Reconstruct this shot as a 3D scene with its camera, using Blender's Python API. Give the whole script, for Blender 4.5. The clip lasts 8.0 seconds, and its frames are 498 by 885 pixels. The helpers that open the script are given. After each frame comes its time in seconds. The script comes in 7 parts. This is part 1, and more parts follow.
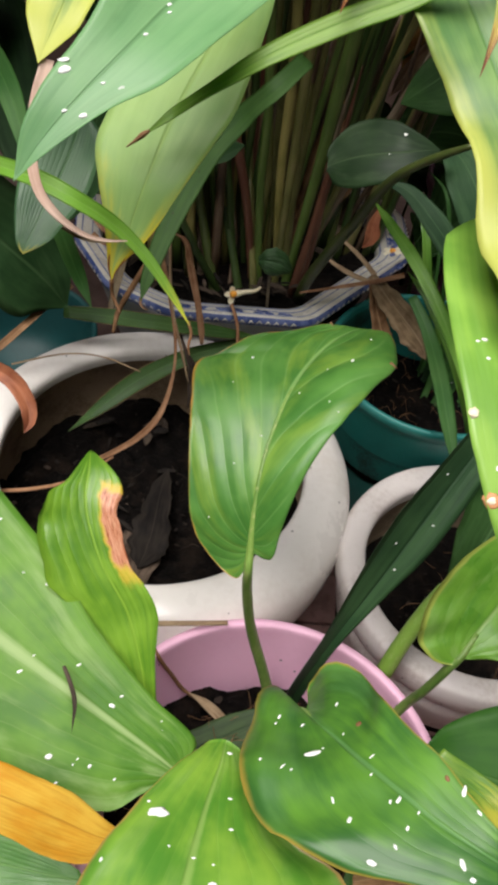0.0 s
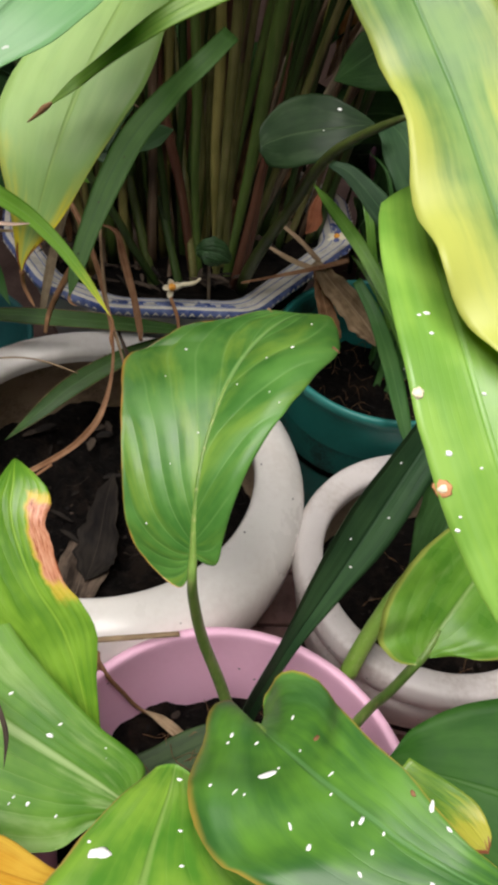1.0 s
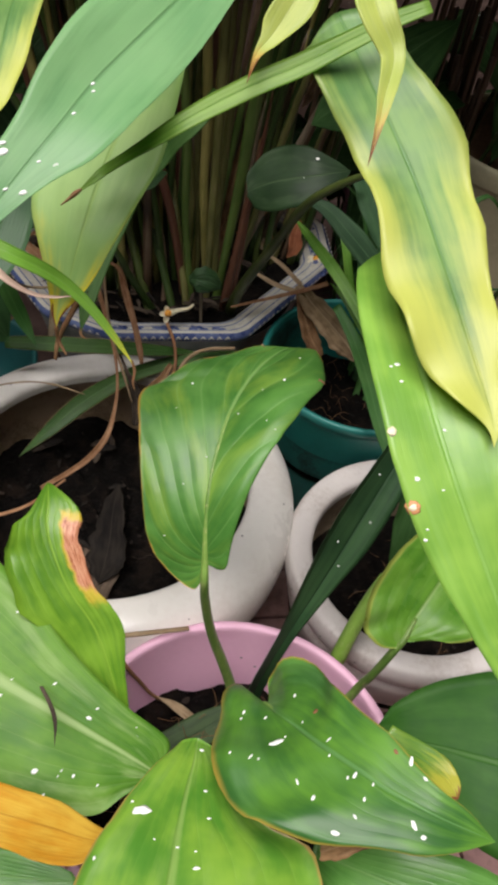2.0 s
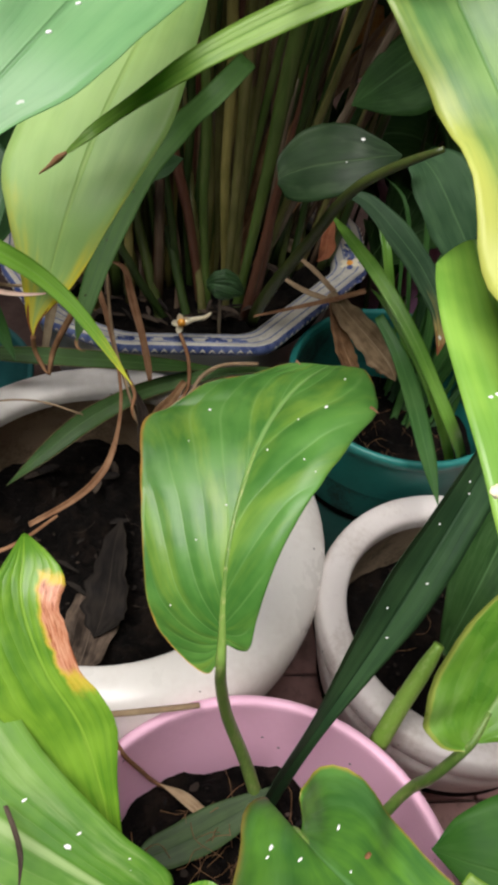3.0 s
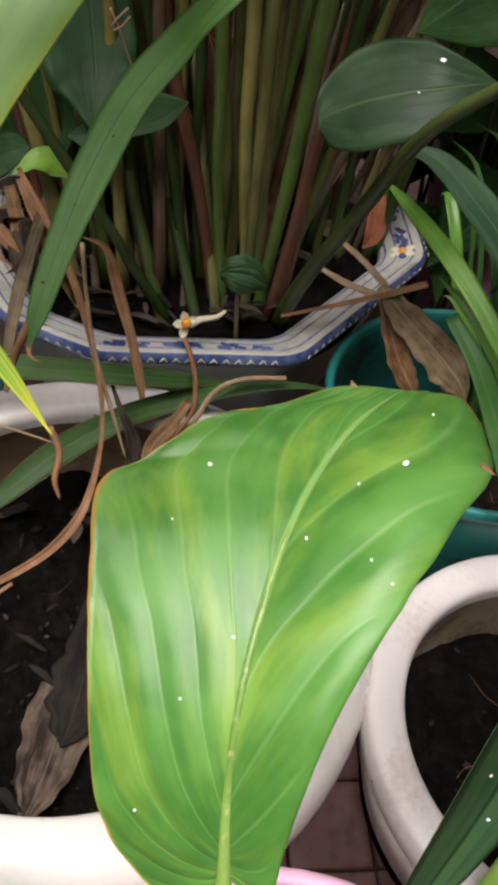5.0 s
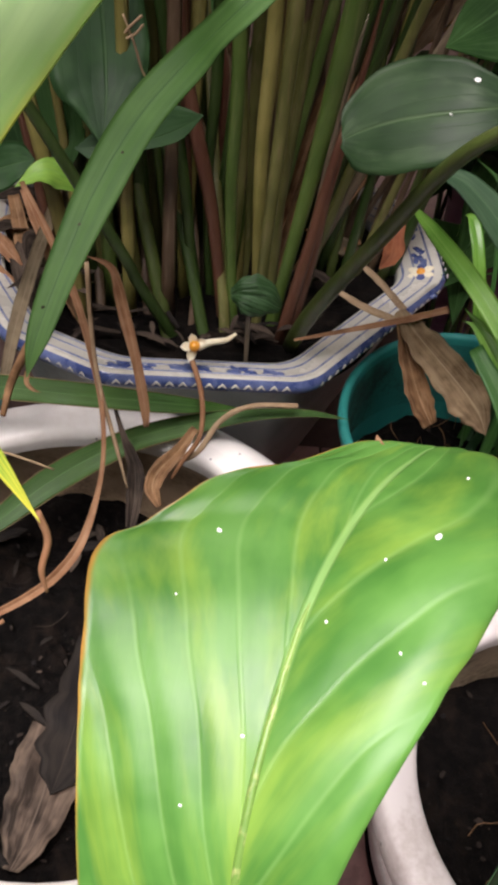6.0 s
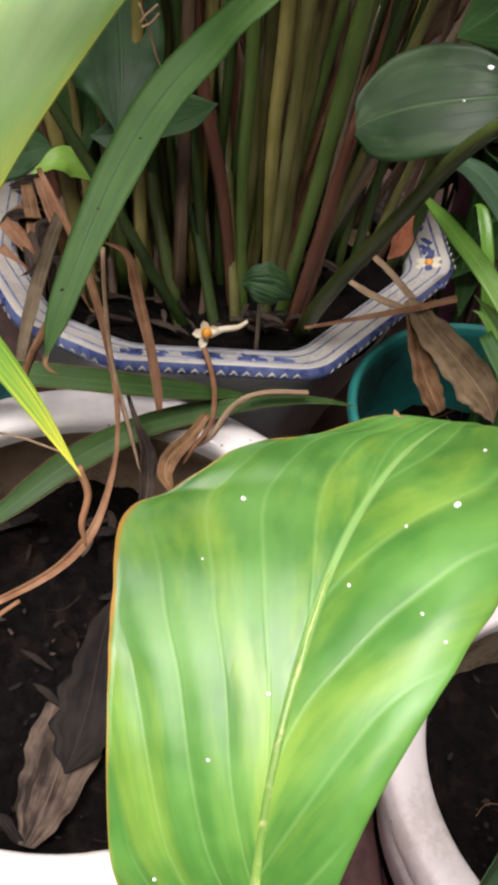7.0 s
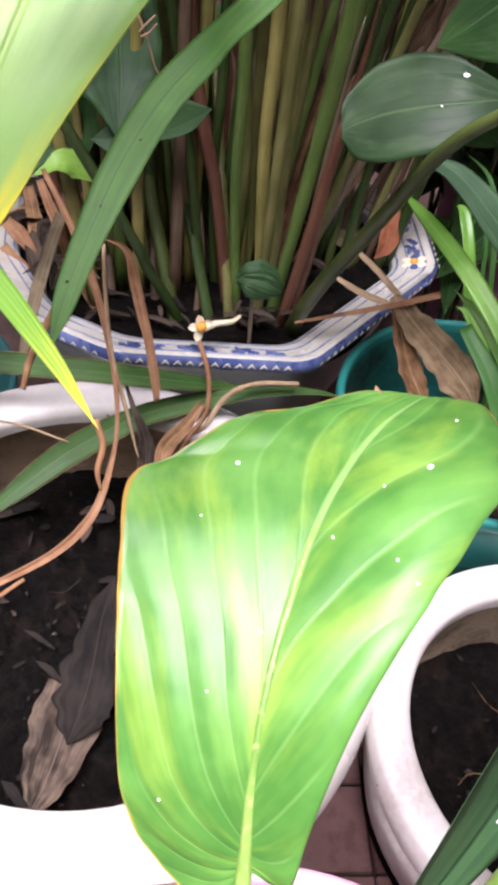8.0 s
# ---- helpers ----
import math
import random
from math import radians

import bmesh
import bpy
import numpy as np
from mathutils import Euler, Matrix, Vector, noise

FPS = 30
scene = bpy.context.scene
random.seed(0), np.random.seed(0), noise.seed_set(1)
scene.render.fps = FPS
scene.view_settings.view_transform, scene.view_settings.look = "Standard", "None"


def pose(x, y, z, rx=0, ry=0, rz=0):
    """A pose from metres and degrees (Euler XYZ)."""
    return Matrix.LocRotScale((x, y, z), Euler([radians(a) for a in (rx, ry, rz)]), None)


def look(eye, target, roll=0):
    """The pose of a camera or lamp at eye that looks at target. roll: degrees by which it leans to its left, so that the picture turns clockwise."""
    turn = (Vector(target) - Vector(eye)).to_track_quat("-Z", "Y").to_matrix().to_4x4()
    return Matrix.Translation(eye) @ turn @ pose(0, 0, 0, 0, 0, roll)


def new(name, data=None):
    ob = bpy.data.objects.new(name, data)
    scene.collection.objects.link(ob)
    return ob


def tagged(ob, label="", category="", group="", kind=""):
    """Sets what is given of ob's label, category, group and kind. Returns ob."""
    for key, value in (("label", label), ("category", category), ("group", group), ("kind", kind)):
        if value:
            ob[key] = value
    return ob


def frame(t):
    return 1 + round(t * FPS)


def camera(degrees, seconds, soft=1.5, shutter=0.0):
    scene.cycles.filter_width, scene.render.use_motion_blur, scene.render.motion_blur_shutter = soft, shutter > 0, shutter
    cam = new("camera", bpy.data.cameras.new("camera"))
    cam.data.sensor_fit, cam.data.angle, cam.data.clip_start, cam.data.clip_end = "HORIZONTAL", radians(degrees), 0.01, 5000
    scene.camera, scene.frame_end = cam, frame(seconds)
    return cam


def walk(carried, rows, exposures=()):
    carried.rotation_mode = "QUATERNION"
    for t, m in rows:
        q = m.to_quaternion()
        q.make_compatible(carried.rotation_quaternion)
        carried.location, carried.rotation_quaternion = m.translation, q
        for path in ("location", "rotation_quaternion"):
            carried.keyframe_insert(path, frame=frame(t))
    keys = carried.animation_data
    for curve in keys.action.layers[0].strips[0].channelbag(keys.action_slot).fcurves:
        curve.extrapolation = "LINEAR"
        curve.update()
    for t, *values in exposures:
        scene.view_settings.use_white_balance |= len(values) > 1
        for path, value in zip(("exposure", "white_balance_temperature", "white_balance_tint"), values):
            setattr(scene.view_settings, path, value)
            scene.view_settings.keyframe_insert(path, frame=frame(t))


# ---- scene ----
# ---- camera and its path ----
cam = camera(34.66, 8.0, 4.0)
PATH = [
    (0, (0.0190, 0.0595, 0.7176), (0.0619, 0.3939, 0.3484), 10.26),
    (0.5, (0.0436, 0.0654, 0.7007), (0.0984, 0.4006, 0.3338), 9.72),
    (1, (0.0367, 0.0798, 0.6937), (0.1019, 0.4134, 0.3270), 9.89),
    (1.2, (0.0346, 0.0710, 0.7277), (0.1012, 0.4051, 0.3617), 9.78),
    (2.3, (0.0094, 0.0446, 0.7591), (0.0897, 0.3721, 0.3900), 10.20),
    (2.5, (0.0152, 0.0799, 0.7261), (0.0926, 0.4108, 0.3593), 9.85),
    (3, (0.0211, 0.1312, 0.6861), (0.0911, 0.4665, 0.3218), 9.81),
    (3.5, (0.0243, 0.1719, 0.6528), (0.0755, 0.5227, 0.3003), 6.46),
    (4, (0.0277, 0.1773, 0.6037), (0.0936, 0.5157, 0.2416), 6.92),
    (4.5, (0.0296, 0.2425, 0.6014), (0.0912, 0.5770, 0.2349), 9.46),
    (4.7, (0.0356, 0.2502, 0.5927), (0.0932, 0.5882, 0.2287), 8.72),
    (5.8, (0.0474, 0.2889, 0.5702), (0.0984, 0.6283, 0.2066), 9.28),
    (6, (0.0416, 0.2900, 0.5729), (0.0952, 0.6296, 0.2099), 9.84),
    (6.5, (0.0435, 0.2761, 0.5699), (0.0972, 0.6165, 0.2077), 10.09),
    (7, (0.0348, 0.2800, 0.5711), (0.0881, 0.6191, 0.2075), 10.01),
    (7.5, (0.0415, 0.2782, 0.5803), (0.0956, 0.6142, 0.2140), 10.15),
    (8, (0.0324, 0.2548, 0.5809), (0.0902, 0.5966, 0.2206), 10.41),
]
BASE = 0.72
# time, exposure over the base, white point, tint
LIGHT_METER = [(0.0, -0.3, 6350, 14), (1.2, -0.35, 6350, 14), (2.5, -0.42, 6350, 14), (3.2, -0.2, 6200, 13), (3.5, -0.07, 6050, 12), (3.8, 0.23, 6100, 13),
               (4.0, 0.29, 6150, 14), (4.3, 0.12, 6350, 14), (4.7, 0.06, 6350, 15), (6.0, 0.46, 6350, 22), (6.5, 0.43, 6300, 22), (7.0, 0.47, 6300, 22),
               (7.5, 0.88, 6120, 26), (8.0, 1.1, 5950, 28)]
EXPOSURES = [(t, BASE + e, white, tint) for t, e, white, tint in LIGHT_METER]
walk(cam, [(t, look(eye, target, roll)) for t, eye, target, roll in PATH], EXPOSURES)

# ---- daylight: bright overcast sky, weak wide sun from above and behind the camera ----
world = bpy.data.worlds.new("overcast_sky")
scene.world = world
world.use_nodes = True
wt = world.node_tree
sky = wt.nodes.new("ShaderNodeTexSky")
sky.sky_type = "NISHITA"
sky.sun_disc = False
sky.sun_elevation, sky.sun_rotation = radians(75), radians(228)
sky.air_density, sky.dust_density, sky.ozone_density = 1.0, 6.0, 1.0
wt.links.new(sky.outputs[0], wt.nodes["Background"].inputs[0])
wt.nodes["Background"].inputs[1].default_value = 0.043
sun = new("sun", bpy.data.lights.new("sun", "SUN"))
sun.data.energy, sun.data.angle, sun.data.color = 4.95, radians(52), (1.0, 0.96, 0.9)
sun.matrix_world = look((-0.45, 0.0, 2.4), (0.1, 0.4, 0.2))


# ---- materials ----
class Nodes:
    """A small writer of node trees."""

    def __init__(self, name):
        self.mat = bpy.data.materials.new(name)
        self.mat.use_nodes = True
        self.tree = self.mat.node_tree
        self.tree.nodes.clear()
        self.out = self.tree.nodes.new("ShaderNodeOutputMaterial")

    def put(self, socket, value):
        if hasattr(value, "is_output"):
            self.tree.links.new(value, socket)
        elif isinstance(value, tuple) and len(value) == 3 and len(socket.default_value) == 4:
            socket.default_value = (*value, 1)
        else:
            socket.default_value = value

    def math(self, op, a, b=0.0, c=0.0):
        n = self.tree.nodes.new("ShaderNodeMath")
        n.operation = op
        for s, v in zip(n.inputs, (a, b, c)):
            self.put(s, v)
        return n.outputs[0]

    def step(self, x, lo, hi, to_lo=0.0, to_hi=1.0):
        n = self.tree.nodes.new("ShaderNodeMapRange")
        n.interpolation_type = "SMOOTHSTEP"
        for s, v in zip(n.inputs, (x, lo, hi, to_lo, to_hi)):
            self.put(s, v)
        return n.outputs[0]

    def mix(self, f, a, b):
        n = self.tree.nodes.new("ShaderNodeMix")
        n.data_type = "RGBA"
        self.put(n.inputs[0], f), self.put(n.inputs[6], a), self.put(n.inputs[7], b)
        return n.outputs[2]

    def coords(self, kind="Object"):
        return self.tree.nodes.new("ShaderNodeTexCoord").outputs[kind]

    def combine(self, x, y, z=0.0):
        n = self.tree.nodes.new("ShaderNodeCombineXYZ")
        for s, v in zip(n.inputs, (x, y, z)):
            self.put(s, v)
        return n.outputs[0]

    def noise(self, vec, scale, detail=4.0, rough=0.55):
        n = self.tree.nodes.new("ShaderNodeTexNoise")
        self.put(n.inputs["Vector"], vec)
        n.inputs["Scale"].default_value, n.inputs["Detail"].default_value, n.inputs["Roughness"].default_value = scale, detail, rough
        return n.outputs[0]

    def cells(self, vec, scale):
        n = self.tree.nodes.new("ShaderNodeTexVoronoi")
        self.put(n.inputs["Vector"], vec)
        n.inputs["Scale"].default_value = scale
        return n.outputs["Distance"], n.outputs["Color"]

    def warp(self, vec, scale, amount):
        """The same coordinates, pushed about unevenly."""
        n = self.tree.nodes.new("ShaderNodeTexNoise")
        self.put(n.inputs["Vector"], vec)
        n.inputs["Scale"].default_value, n.inputs["Detail"].default_value = scale, 3.0
        m = self.tree.nodes.new("ShaderNodeVectorMath")
        m.operation = "MULTIPLY_ADD"
        self.put(m.inputs[0], n.outputs["Color"])
        m.inputs[1].default_value = (amount,) * 3
        self.put(m.inputs[2], vec)
        return m.outputs[0]

    def bump(self, height, strength, distance):
        n = self.tree.nodes.new("ShaderNodeBump")
        n.inputs["Strength"].default_value, n.inputs["Distance"].default_value = strength, distance
        self.put(n.inputs["Height"], height)
        return n.outputs[0]

    def finish(self, colour, rough, normal=None, through_light=0.0, metal=0.0, spec=0.5, coat=0.0):
        p = self.tree.nodes.new("ShaderNodeBsdfPrincipled")
        self.put(p.inputs["Base Color"], colour), self.put(p.inputs["Roughness"], rough)
        p.inputs["Metallic"].default_value, p.inputs["Specular IOR Level"].default_value = metal, spec
        p.inputs["Coat Weight"].default_value, p.inputs["Coat Roughness"].default_value = coat, 0.12
        if normal is not None:
            self.put(p.inputs["Normal"], normal)
        last = p.outputs[0]
        if through_light:
            t = self.tree.nodes.new("ShaderNodeBsdfTranslucent")
            self.put(t.inputs[0], colour)
            m = self.tree.nodes.new("ShaderNodeMixShader")
            m.inputs[0].default_value = through_light
            self.put(m.inputs[1], last), self.put(m.inputs[2], t.outputs[0])
            last = m.outputs[0]
        self.put(self.out.inputs[0], last)
        return self.mat


def leaf_material(name, dark, light, vein, tip=None, tip_from=2.0, edge=None, edge_from=0.95, veins=7.0, specks=0.0,
                  rough=0.38, glow=0.22, mottle=28.0, brown_from=2.0, side_yellow=0.0, slant=0.3, patch=None, speck_size=0.18, quilt=0.1, spec=0.5, vein_mix=0.3, vein_w=0.011, rib_w=0.05, band=None, tip_wide=0.3, arcs=None, edge_wide=0.035):
    """Leaf skin on its own lengthwise and crosswise coordinates: blotches, parallel veins, fine ribs, pale midrib, ageing tip and rim."""
    n = Nodes(name)
    sep = n.tree.nodes.new("ShaderNodeSeparateXYZ")
    n.put(sep.inputs[0], n.coords("UV"))
    u, v = sep.outputs[0], sep.outputs[1]
    ob = n.coords("Object")
    a = n.math("ABSOLUTE", n.math("MULTIPLY_ADD", u, 2.0, -1.0))
    blotch = n.noise(ob, mottle, 3.0)
    long_vec = n.combine(n.math("MULTIPLY", u, 6.0), n.math("MULTIPLY", v, 2.4), 0.0)
    if arcs:
        # side veins that leave the midrib and bend up along the blade; the streaks between follow them
        (bend_left, turn_left, gap_left, at_left), (bend_right, turn_right, gap_right, at_right) = arcs
        side = n.step(u, 0.495, 0.505)
        foot = n.math("DIVIDE", n.math("MAXIMUM", v, 0.02), n.math("MULTIPLY_ADD", n.math("POWER", a, 3.0), n.math("MULTIPLY_ADD", side, turn_right - turn_left, turn_left), n.math("MULTIPLY_ADD", a, n.math("MULTIPLY_ADD", side, bend_right - bend_left, bend_left), 1.0)))
        q = n.math("DIVIDE", n.math("SUBTRACT", n.math("LOGARITHM", foot, 2.718282), n.math("MULTIPLY_ADD", side, at_right - at_left, at_left)), n.math("MULTIPLY_ADD", side, gap_right - gap_left, gap_left))
        q = n.math("MULTIPLY_ADD", n.noise(n.combine(u, v, 0.3), 2.6, 2.0), 0.16, q)
        tri = n.math("ABSOLUTE", n.math("SUBTRACT", n.math("FRACT", n.math("ADD", q, 20.42)), 0.5))
        line = n.math("MULTIPLY", n.step(tri, 0.0, vein_w, 1.0, 0.0), n.step(a, 0.97, 0.75))
        long_vec = n.combine(n.math("MULTIPLY", q, 0.9), n.math("MULTIPLY", v, 2.4), side)
    streak = n.noise(long_vec, 1.6, 4.0)
    fine = n.noise(n.combine(n.math("MULTIPLY", u, 70.0), n.math("MULTIPLY", v, 5.0), 0.0), 1.5, 2.0)
    col = n.mix(n.step(n.math("ADD", blotch, n.math("MULTIPLY", streak, 0.6)), 0.58, 1.02), dark, light)
    across = q if arcs else n.math("MULTIPLY", n.math("MULTIPLY_ADD", v, -slant * 0.5, u), 8.0)
    bands = n.noise(n.combine(across, n.math("MULTIPLY", v, 4.5), 0.7), 1.0, 4.0)
    col = n.mix(n.step(bands, 0.48, 0.72, 0.0, 0.45), col, band or vein)
    col = n.mix(n.math("MULTIPLY", fine, 0.09), col, dark)
    if not arcs:
        wob = n.math("MULTIPLY_ADD", n.noise(n.combine(u, v, 0.3), 2.2, 2.0), 0.13, n.math("MULTIPLY_ADD", v, -slant, n.math("ADD", a, 1.0)))
        tri = n.math("ABSOLUTE", n.math("SUBTRACT", n.math("FRACT", n.math("MULTIPLY", wob, veins)), 0.5))
        line = n.step(tri, 0.0, vein_w * veins, 1.0, 0.0)
    col = n.mix(n.math("MULTIPLY", line, vein_mix), col, vein)
    rib = n.step(a, 0.012, rib_w, 1.0, 0.0)
    col = n.mix(n.math("MULTIPLY", rib, 0.75), col, vein)
    if tip:
        wild = n.math("MULTIPLY_ADD", n.noise(ob, 45.0, 3.0), 0.22, n.math("MULTIPLY_ADD", a, side_yellow, n.math("MULTIPLY_ADD", n.math("SUBTRACT", streak, 0.5), 0.5, v)))
        col = n.mix(n.step(wild, tip_from, tip_from + tip_wide), col, tip)
        col = n.mix(n.step(wild, brown_from, brown_from + 0.05), col, (0.22, 0.075, 0.03))
    if edge:
        rim = n.math("MULTIPLY_ADD", n.noise(ob, 60.0, 2.0), 0.05, a)
        if arcs:
            rim = n.math("MULTIPLY_ADD", n.math("MULTIPLY", side, n.step(v, 0.9, 0.7)), -0.04, rim)
        col = n.mix(n.step(rim, edge_from, edge_from + edge_wide), col, edge)
    if patch:
        # a torn, dried stretch on one side of the blade
        u0, u1, v0, v1 = patch
        wild = n.noise(ob, 60.0, 5.0, 0.65)
        across = n.math("MULTIPLY_ADD", n.math("SUBTRACT", wild, 0.5), 0.34, u)
        along = n.math("MULTIPLY_ADD", n.math("SUBTRACT", wild, 0.5), 0.2, v)
        crack = n.noise(n.combine(n.math("MULTIPLY", u, 26.0), n.math("MULTIPLY", v, 9.0), wild), 1.4, 4.0, 0.7)
        dry = n.mix(n.step(crack, 0.5, 0.62), n.mix(n.step(crack, 0.36, 0.47), (0.3, 0.08, 0.03), (0.56, 0.24, 0.13)), (0.66, 0.36, 0.22))
        for grow, tint in ((0.045, (0.58, 0.44, 0.04)), (0.0, dry)):
            inside = n.math("MULTIPLY", n.math("MULTIPLY", n.step(along, v0 - grow * 1.4 - 0.03, v0 - grow * 0.8 + 0.02), n.step(along, v1 + grow - 0.02, v1 + grow + 0.02, 1.0, 0.0)),
                            n.math("MULTIPLY", n.step(across, u0 - grow - 0.04, u0 - grow + 0.04), n.step(across, u1 + grow, u1 + grow + 0.05, 1.0, 0.0)))
            col = n.mix(inside, col, tint)
    if specks:
        d, c = n.cells(n.warp(ob, 230.0, 0.006), 95.0)
        s2 = n.tree.nodes.new("ShaderNodeSeparateColor")
        n.put(s2.inputs[0], c)
        size = n.math("MULTIPLY", n.math("POWER", s2.outputs[1], 2.5), speck_size)
        spot = n.math("MULTIPLY", n.math("LESS_THAN", d, n.math("ADD", size, 0.045)), n.math("LESS_THAN", s2.outputs[0], specks))
        col = n.mix(n.math("MULTIPLY", spot, 0.85), col, (0.75, 0.78, 0.72))
    h = n.math("ADD", n.math("MULTIPLY", line, -0.7 * vein_mix), n.math("MULTIPLY_ADD", fine, 0.07, n.math("MULTIPLY", rib, -1.0)))
    pillow = n.math("MULTIPLY", n.step(tri, -0.1, 0.42), quilt)
    nor = n.bump(n.math("ADD", n.math("ADD", h, pillow), n.math("MULTIPLY", blotch, 0.8)), 0.4, 0.0014)
    return n.finish(col, n.step(blotch, 0.3, 0.7, rough - 0.06, rough + 0.08), nor, glow, 0.0, spec)


YELLOW = (0.6, 0.5, 0.04)
# side veins, left and right: how far they bend up, how much more near the margin, their spacing and where one starts
ARCS = ((2.0, 1.65, 0.36, -1.15), (0.9, 0.0, 0.36, -1.08))
hero_mat = leaf_material("hero_leaf_skin", (0.054, 0.176, 0.029), (0.104, 0.27, 0.047), (0.235, 0.42, 0.125), edge=(0.5, 0.26, 0.05), edge_from=0.997, rough=0.36, quilt=0.35, spec=0.45, vein_mix=0.25, vein_w=0.08, rib_w=0.035, band=(0.3, 0.44, 0.055), mottle=38.0, arcs=ARCS)
young_mat = leaf_material("young_leaf_skin", (0.085, 0.26, 0.022), (0.18, 0.4, 0.04), (0.3, 0.48, 0.14), veins=4.0, specks=0.1, rough=0.3, slant=0.4, edge=(0.36, 0.45, 0.08), edge_from=0.93, quilt=0.25, vein_mix=0.12)
pale_mat = leaf_material("pale_leaf_skin", (0.23, 0.48, 0.21), (0.3, 0.56, 0.25), (0.16, 0.36, 0.14), veins=9.0, specks=0.05, rough=0.34, slant=0.0, vein_mix=0.05, glow=0.5, quilt=0.02, mottle=16.0)
lemon_mat = leaf_material("lemon_edged_skin", (0.31, 0.51, 0.16), (0.44, 0.64, 0.22), (0.38, 0.56, 0.16), tip=(0.75, 0.62, 0.03), tip_from=0.84, brown_from=1.2, side_yellow=0.36, veins=8.0, specks=0.08, rough=0.38, slant=0.0, vein_mix=0.05, glow=0.42, quilt=0.02, tip_wide=0.4, mottle=18.0, spec=0.25)
dim_tip_mat = leaf_material("dim_tipped_skin", (0.028, 0.085, 0.034), (0.05, 0.125, 0.047), (0.07, 0.15, 0.06), tip=(0.5, 0.42, 0.04), tip_from=0.95, brown_from=1.2, side_yellow=0.1, veins=8.0, rough=0.42, slant=0.0)
# base greens darkened to hold the shade near its top; the tip yellows with age
old_mat = leaf_material("yellowing_skin", (0.1, 0.24, 0.06), (0.22, 0.4, 0.1), (0.12, 0.28, 0.08), tip=(0.56, 0.61, 0.13), tip_from=0.56, brown_from=1.95, side_yellow=0.55, veins=5.0, specks=0.07, rough=0.42, slant=0.0, vein_mix=0.05, glow=0.35, quilt=0.02, tip_wide=0.55)
bright_mat = leaf_material("bright_leaf_skin", (0.16, 0.35, 0.045), (0.27, 0.49, 0.07), (0.24, 0.46, 0.1), veins=9.0, specks=0.05, rough=0.36, slant=0.0, vein_mix=0.05, quilt=0.02)
wide_mat = leaf_material("wide_leaf_skin", (0.062, 0.185, 0.016), (0.14, 0.305, 0.034), (0.36, 0.5, 0.2), veins=6.0, specks=0.05, rough=0.46, slant=0.1, spec=0.25, vein_mix=0.15, rib_w=0.1, quilt=0.35)
fore_mat = leaf_material("front_leaf_skin", (0.08, 0.25, 0.024), (0.24, 0.44, 0.045), (0.26, 0.42, 0.1), edge=(0.45, 0.3, 0.08), edge_from=0.985, veins=5.0, specks=0.05, rough=0.38, slant=0.35, quilt=0.35, vein_mix=0.12)
patch_mat = leaf_material("lime_leaf_skin", (0.075, 0.21, 0.012), (0.2, 0.39, 0.025), (0.24, 0.43, 0.04), veins=5.0, rough=0.38, patch=(0.74, 1.3, 0.44, 0.8), slant=0.5, vein_mix=0.1, vein_w=0.02, quilt=0.3)
heart_mat = leaf_material("spotted_leaf_skin", (0.035, 0.125, 0.024), (0.12, 0.3, 0.032), (0.11, 0.26, 0.08), edge=(0.4, 0.3, 0.05), edge_from=0.975, edge_wide=0.06, veins=4.0, specks=0.05, rough=0.36, slant=0.4, mottle=20.0, quilt=0.15, spec=0.35, speck_size=0.12, vein_mix=0.08)
heart_tip_mat = leaf_material("orange_tipped_leaf_skin", (0.06, 0.18, 0.025), (0.2, 0.34, 0.03), (0.14, 0.28, 0.06), tip=(0.42, 0.42, 0.05), tip_from=0.5, brown_from=1.0, side_yellow=0.1, veins=4.0, rough=0.3)
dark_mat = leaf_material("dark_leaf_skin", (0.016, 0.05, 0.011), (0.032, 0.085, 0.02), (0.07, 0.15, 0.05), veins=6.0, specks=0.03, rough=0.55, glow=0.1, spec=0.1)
crinkle_mat = leaf_material("crinkled_dark_leaf_skin", (0.014, 0.042, 0.013), (0.03, 0.075, 0.023), (0.09, 0.17, 0.08), veins=4.0, rough=0.45, glow=0.12, slant=0.5, vein_mix=0.35, vein_w=0.03, quilt=0.9, spec=0.25)
smooth_mat = leaf_material("smooth_dark_leaf_skin", (0.022, 0.088, 0.012), (0.04, 0.13, 0.018), (0.065, 0.16, 0.035), veins=5.0, specks=0.05, rough=0.42, glow=0.15, slant=0.4, vein_mix=0.08, quilt=0.02, spec=0.1)
# leaf green taken almost to black: the depths' shade is in the colour
shade_tint_mat = leaf_material("shade_tinted_leaf_skin", (0.012, 0.036, 0.011), (0.022, 0.06, 0.018), (0.04, 0.085, 0.03), veins=4.0, rough=0.5, glow=0.1, slant=0.4, spec=0.15, vein_mix=0.1)
low_mat = leaf_material("low_leaf_skin", (0.06, 0.19, 0.03), (0.11, 0.28, 0.05), (0.16, 0.32, 0.09), veins=6.0, specks=0.05, rough=0.34, glow=0.15)
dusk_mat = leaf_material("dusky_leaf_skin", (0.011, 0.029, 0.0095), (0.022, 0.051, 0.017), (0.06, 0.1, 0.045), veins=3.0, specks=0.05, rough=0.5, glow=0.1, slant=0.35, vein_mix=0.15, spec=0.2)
lime_mat = leaf_material("lime_tip_leaf_skin", (0.4, 0.5, 0.1), (0.5, 0.58, 0.13), (0.5, 0.58, 0.2), tip=(0.62, 0.42, 0.1), tip_from=0.72, brown_from=0.95, side_yellow=0.05, veins=4.0, rough=0.4, glow=0.35, slant=0.0, vein_mix=0.1)
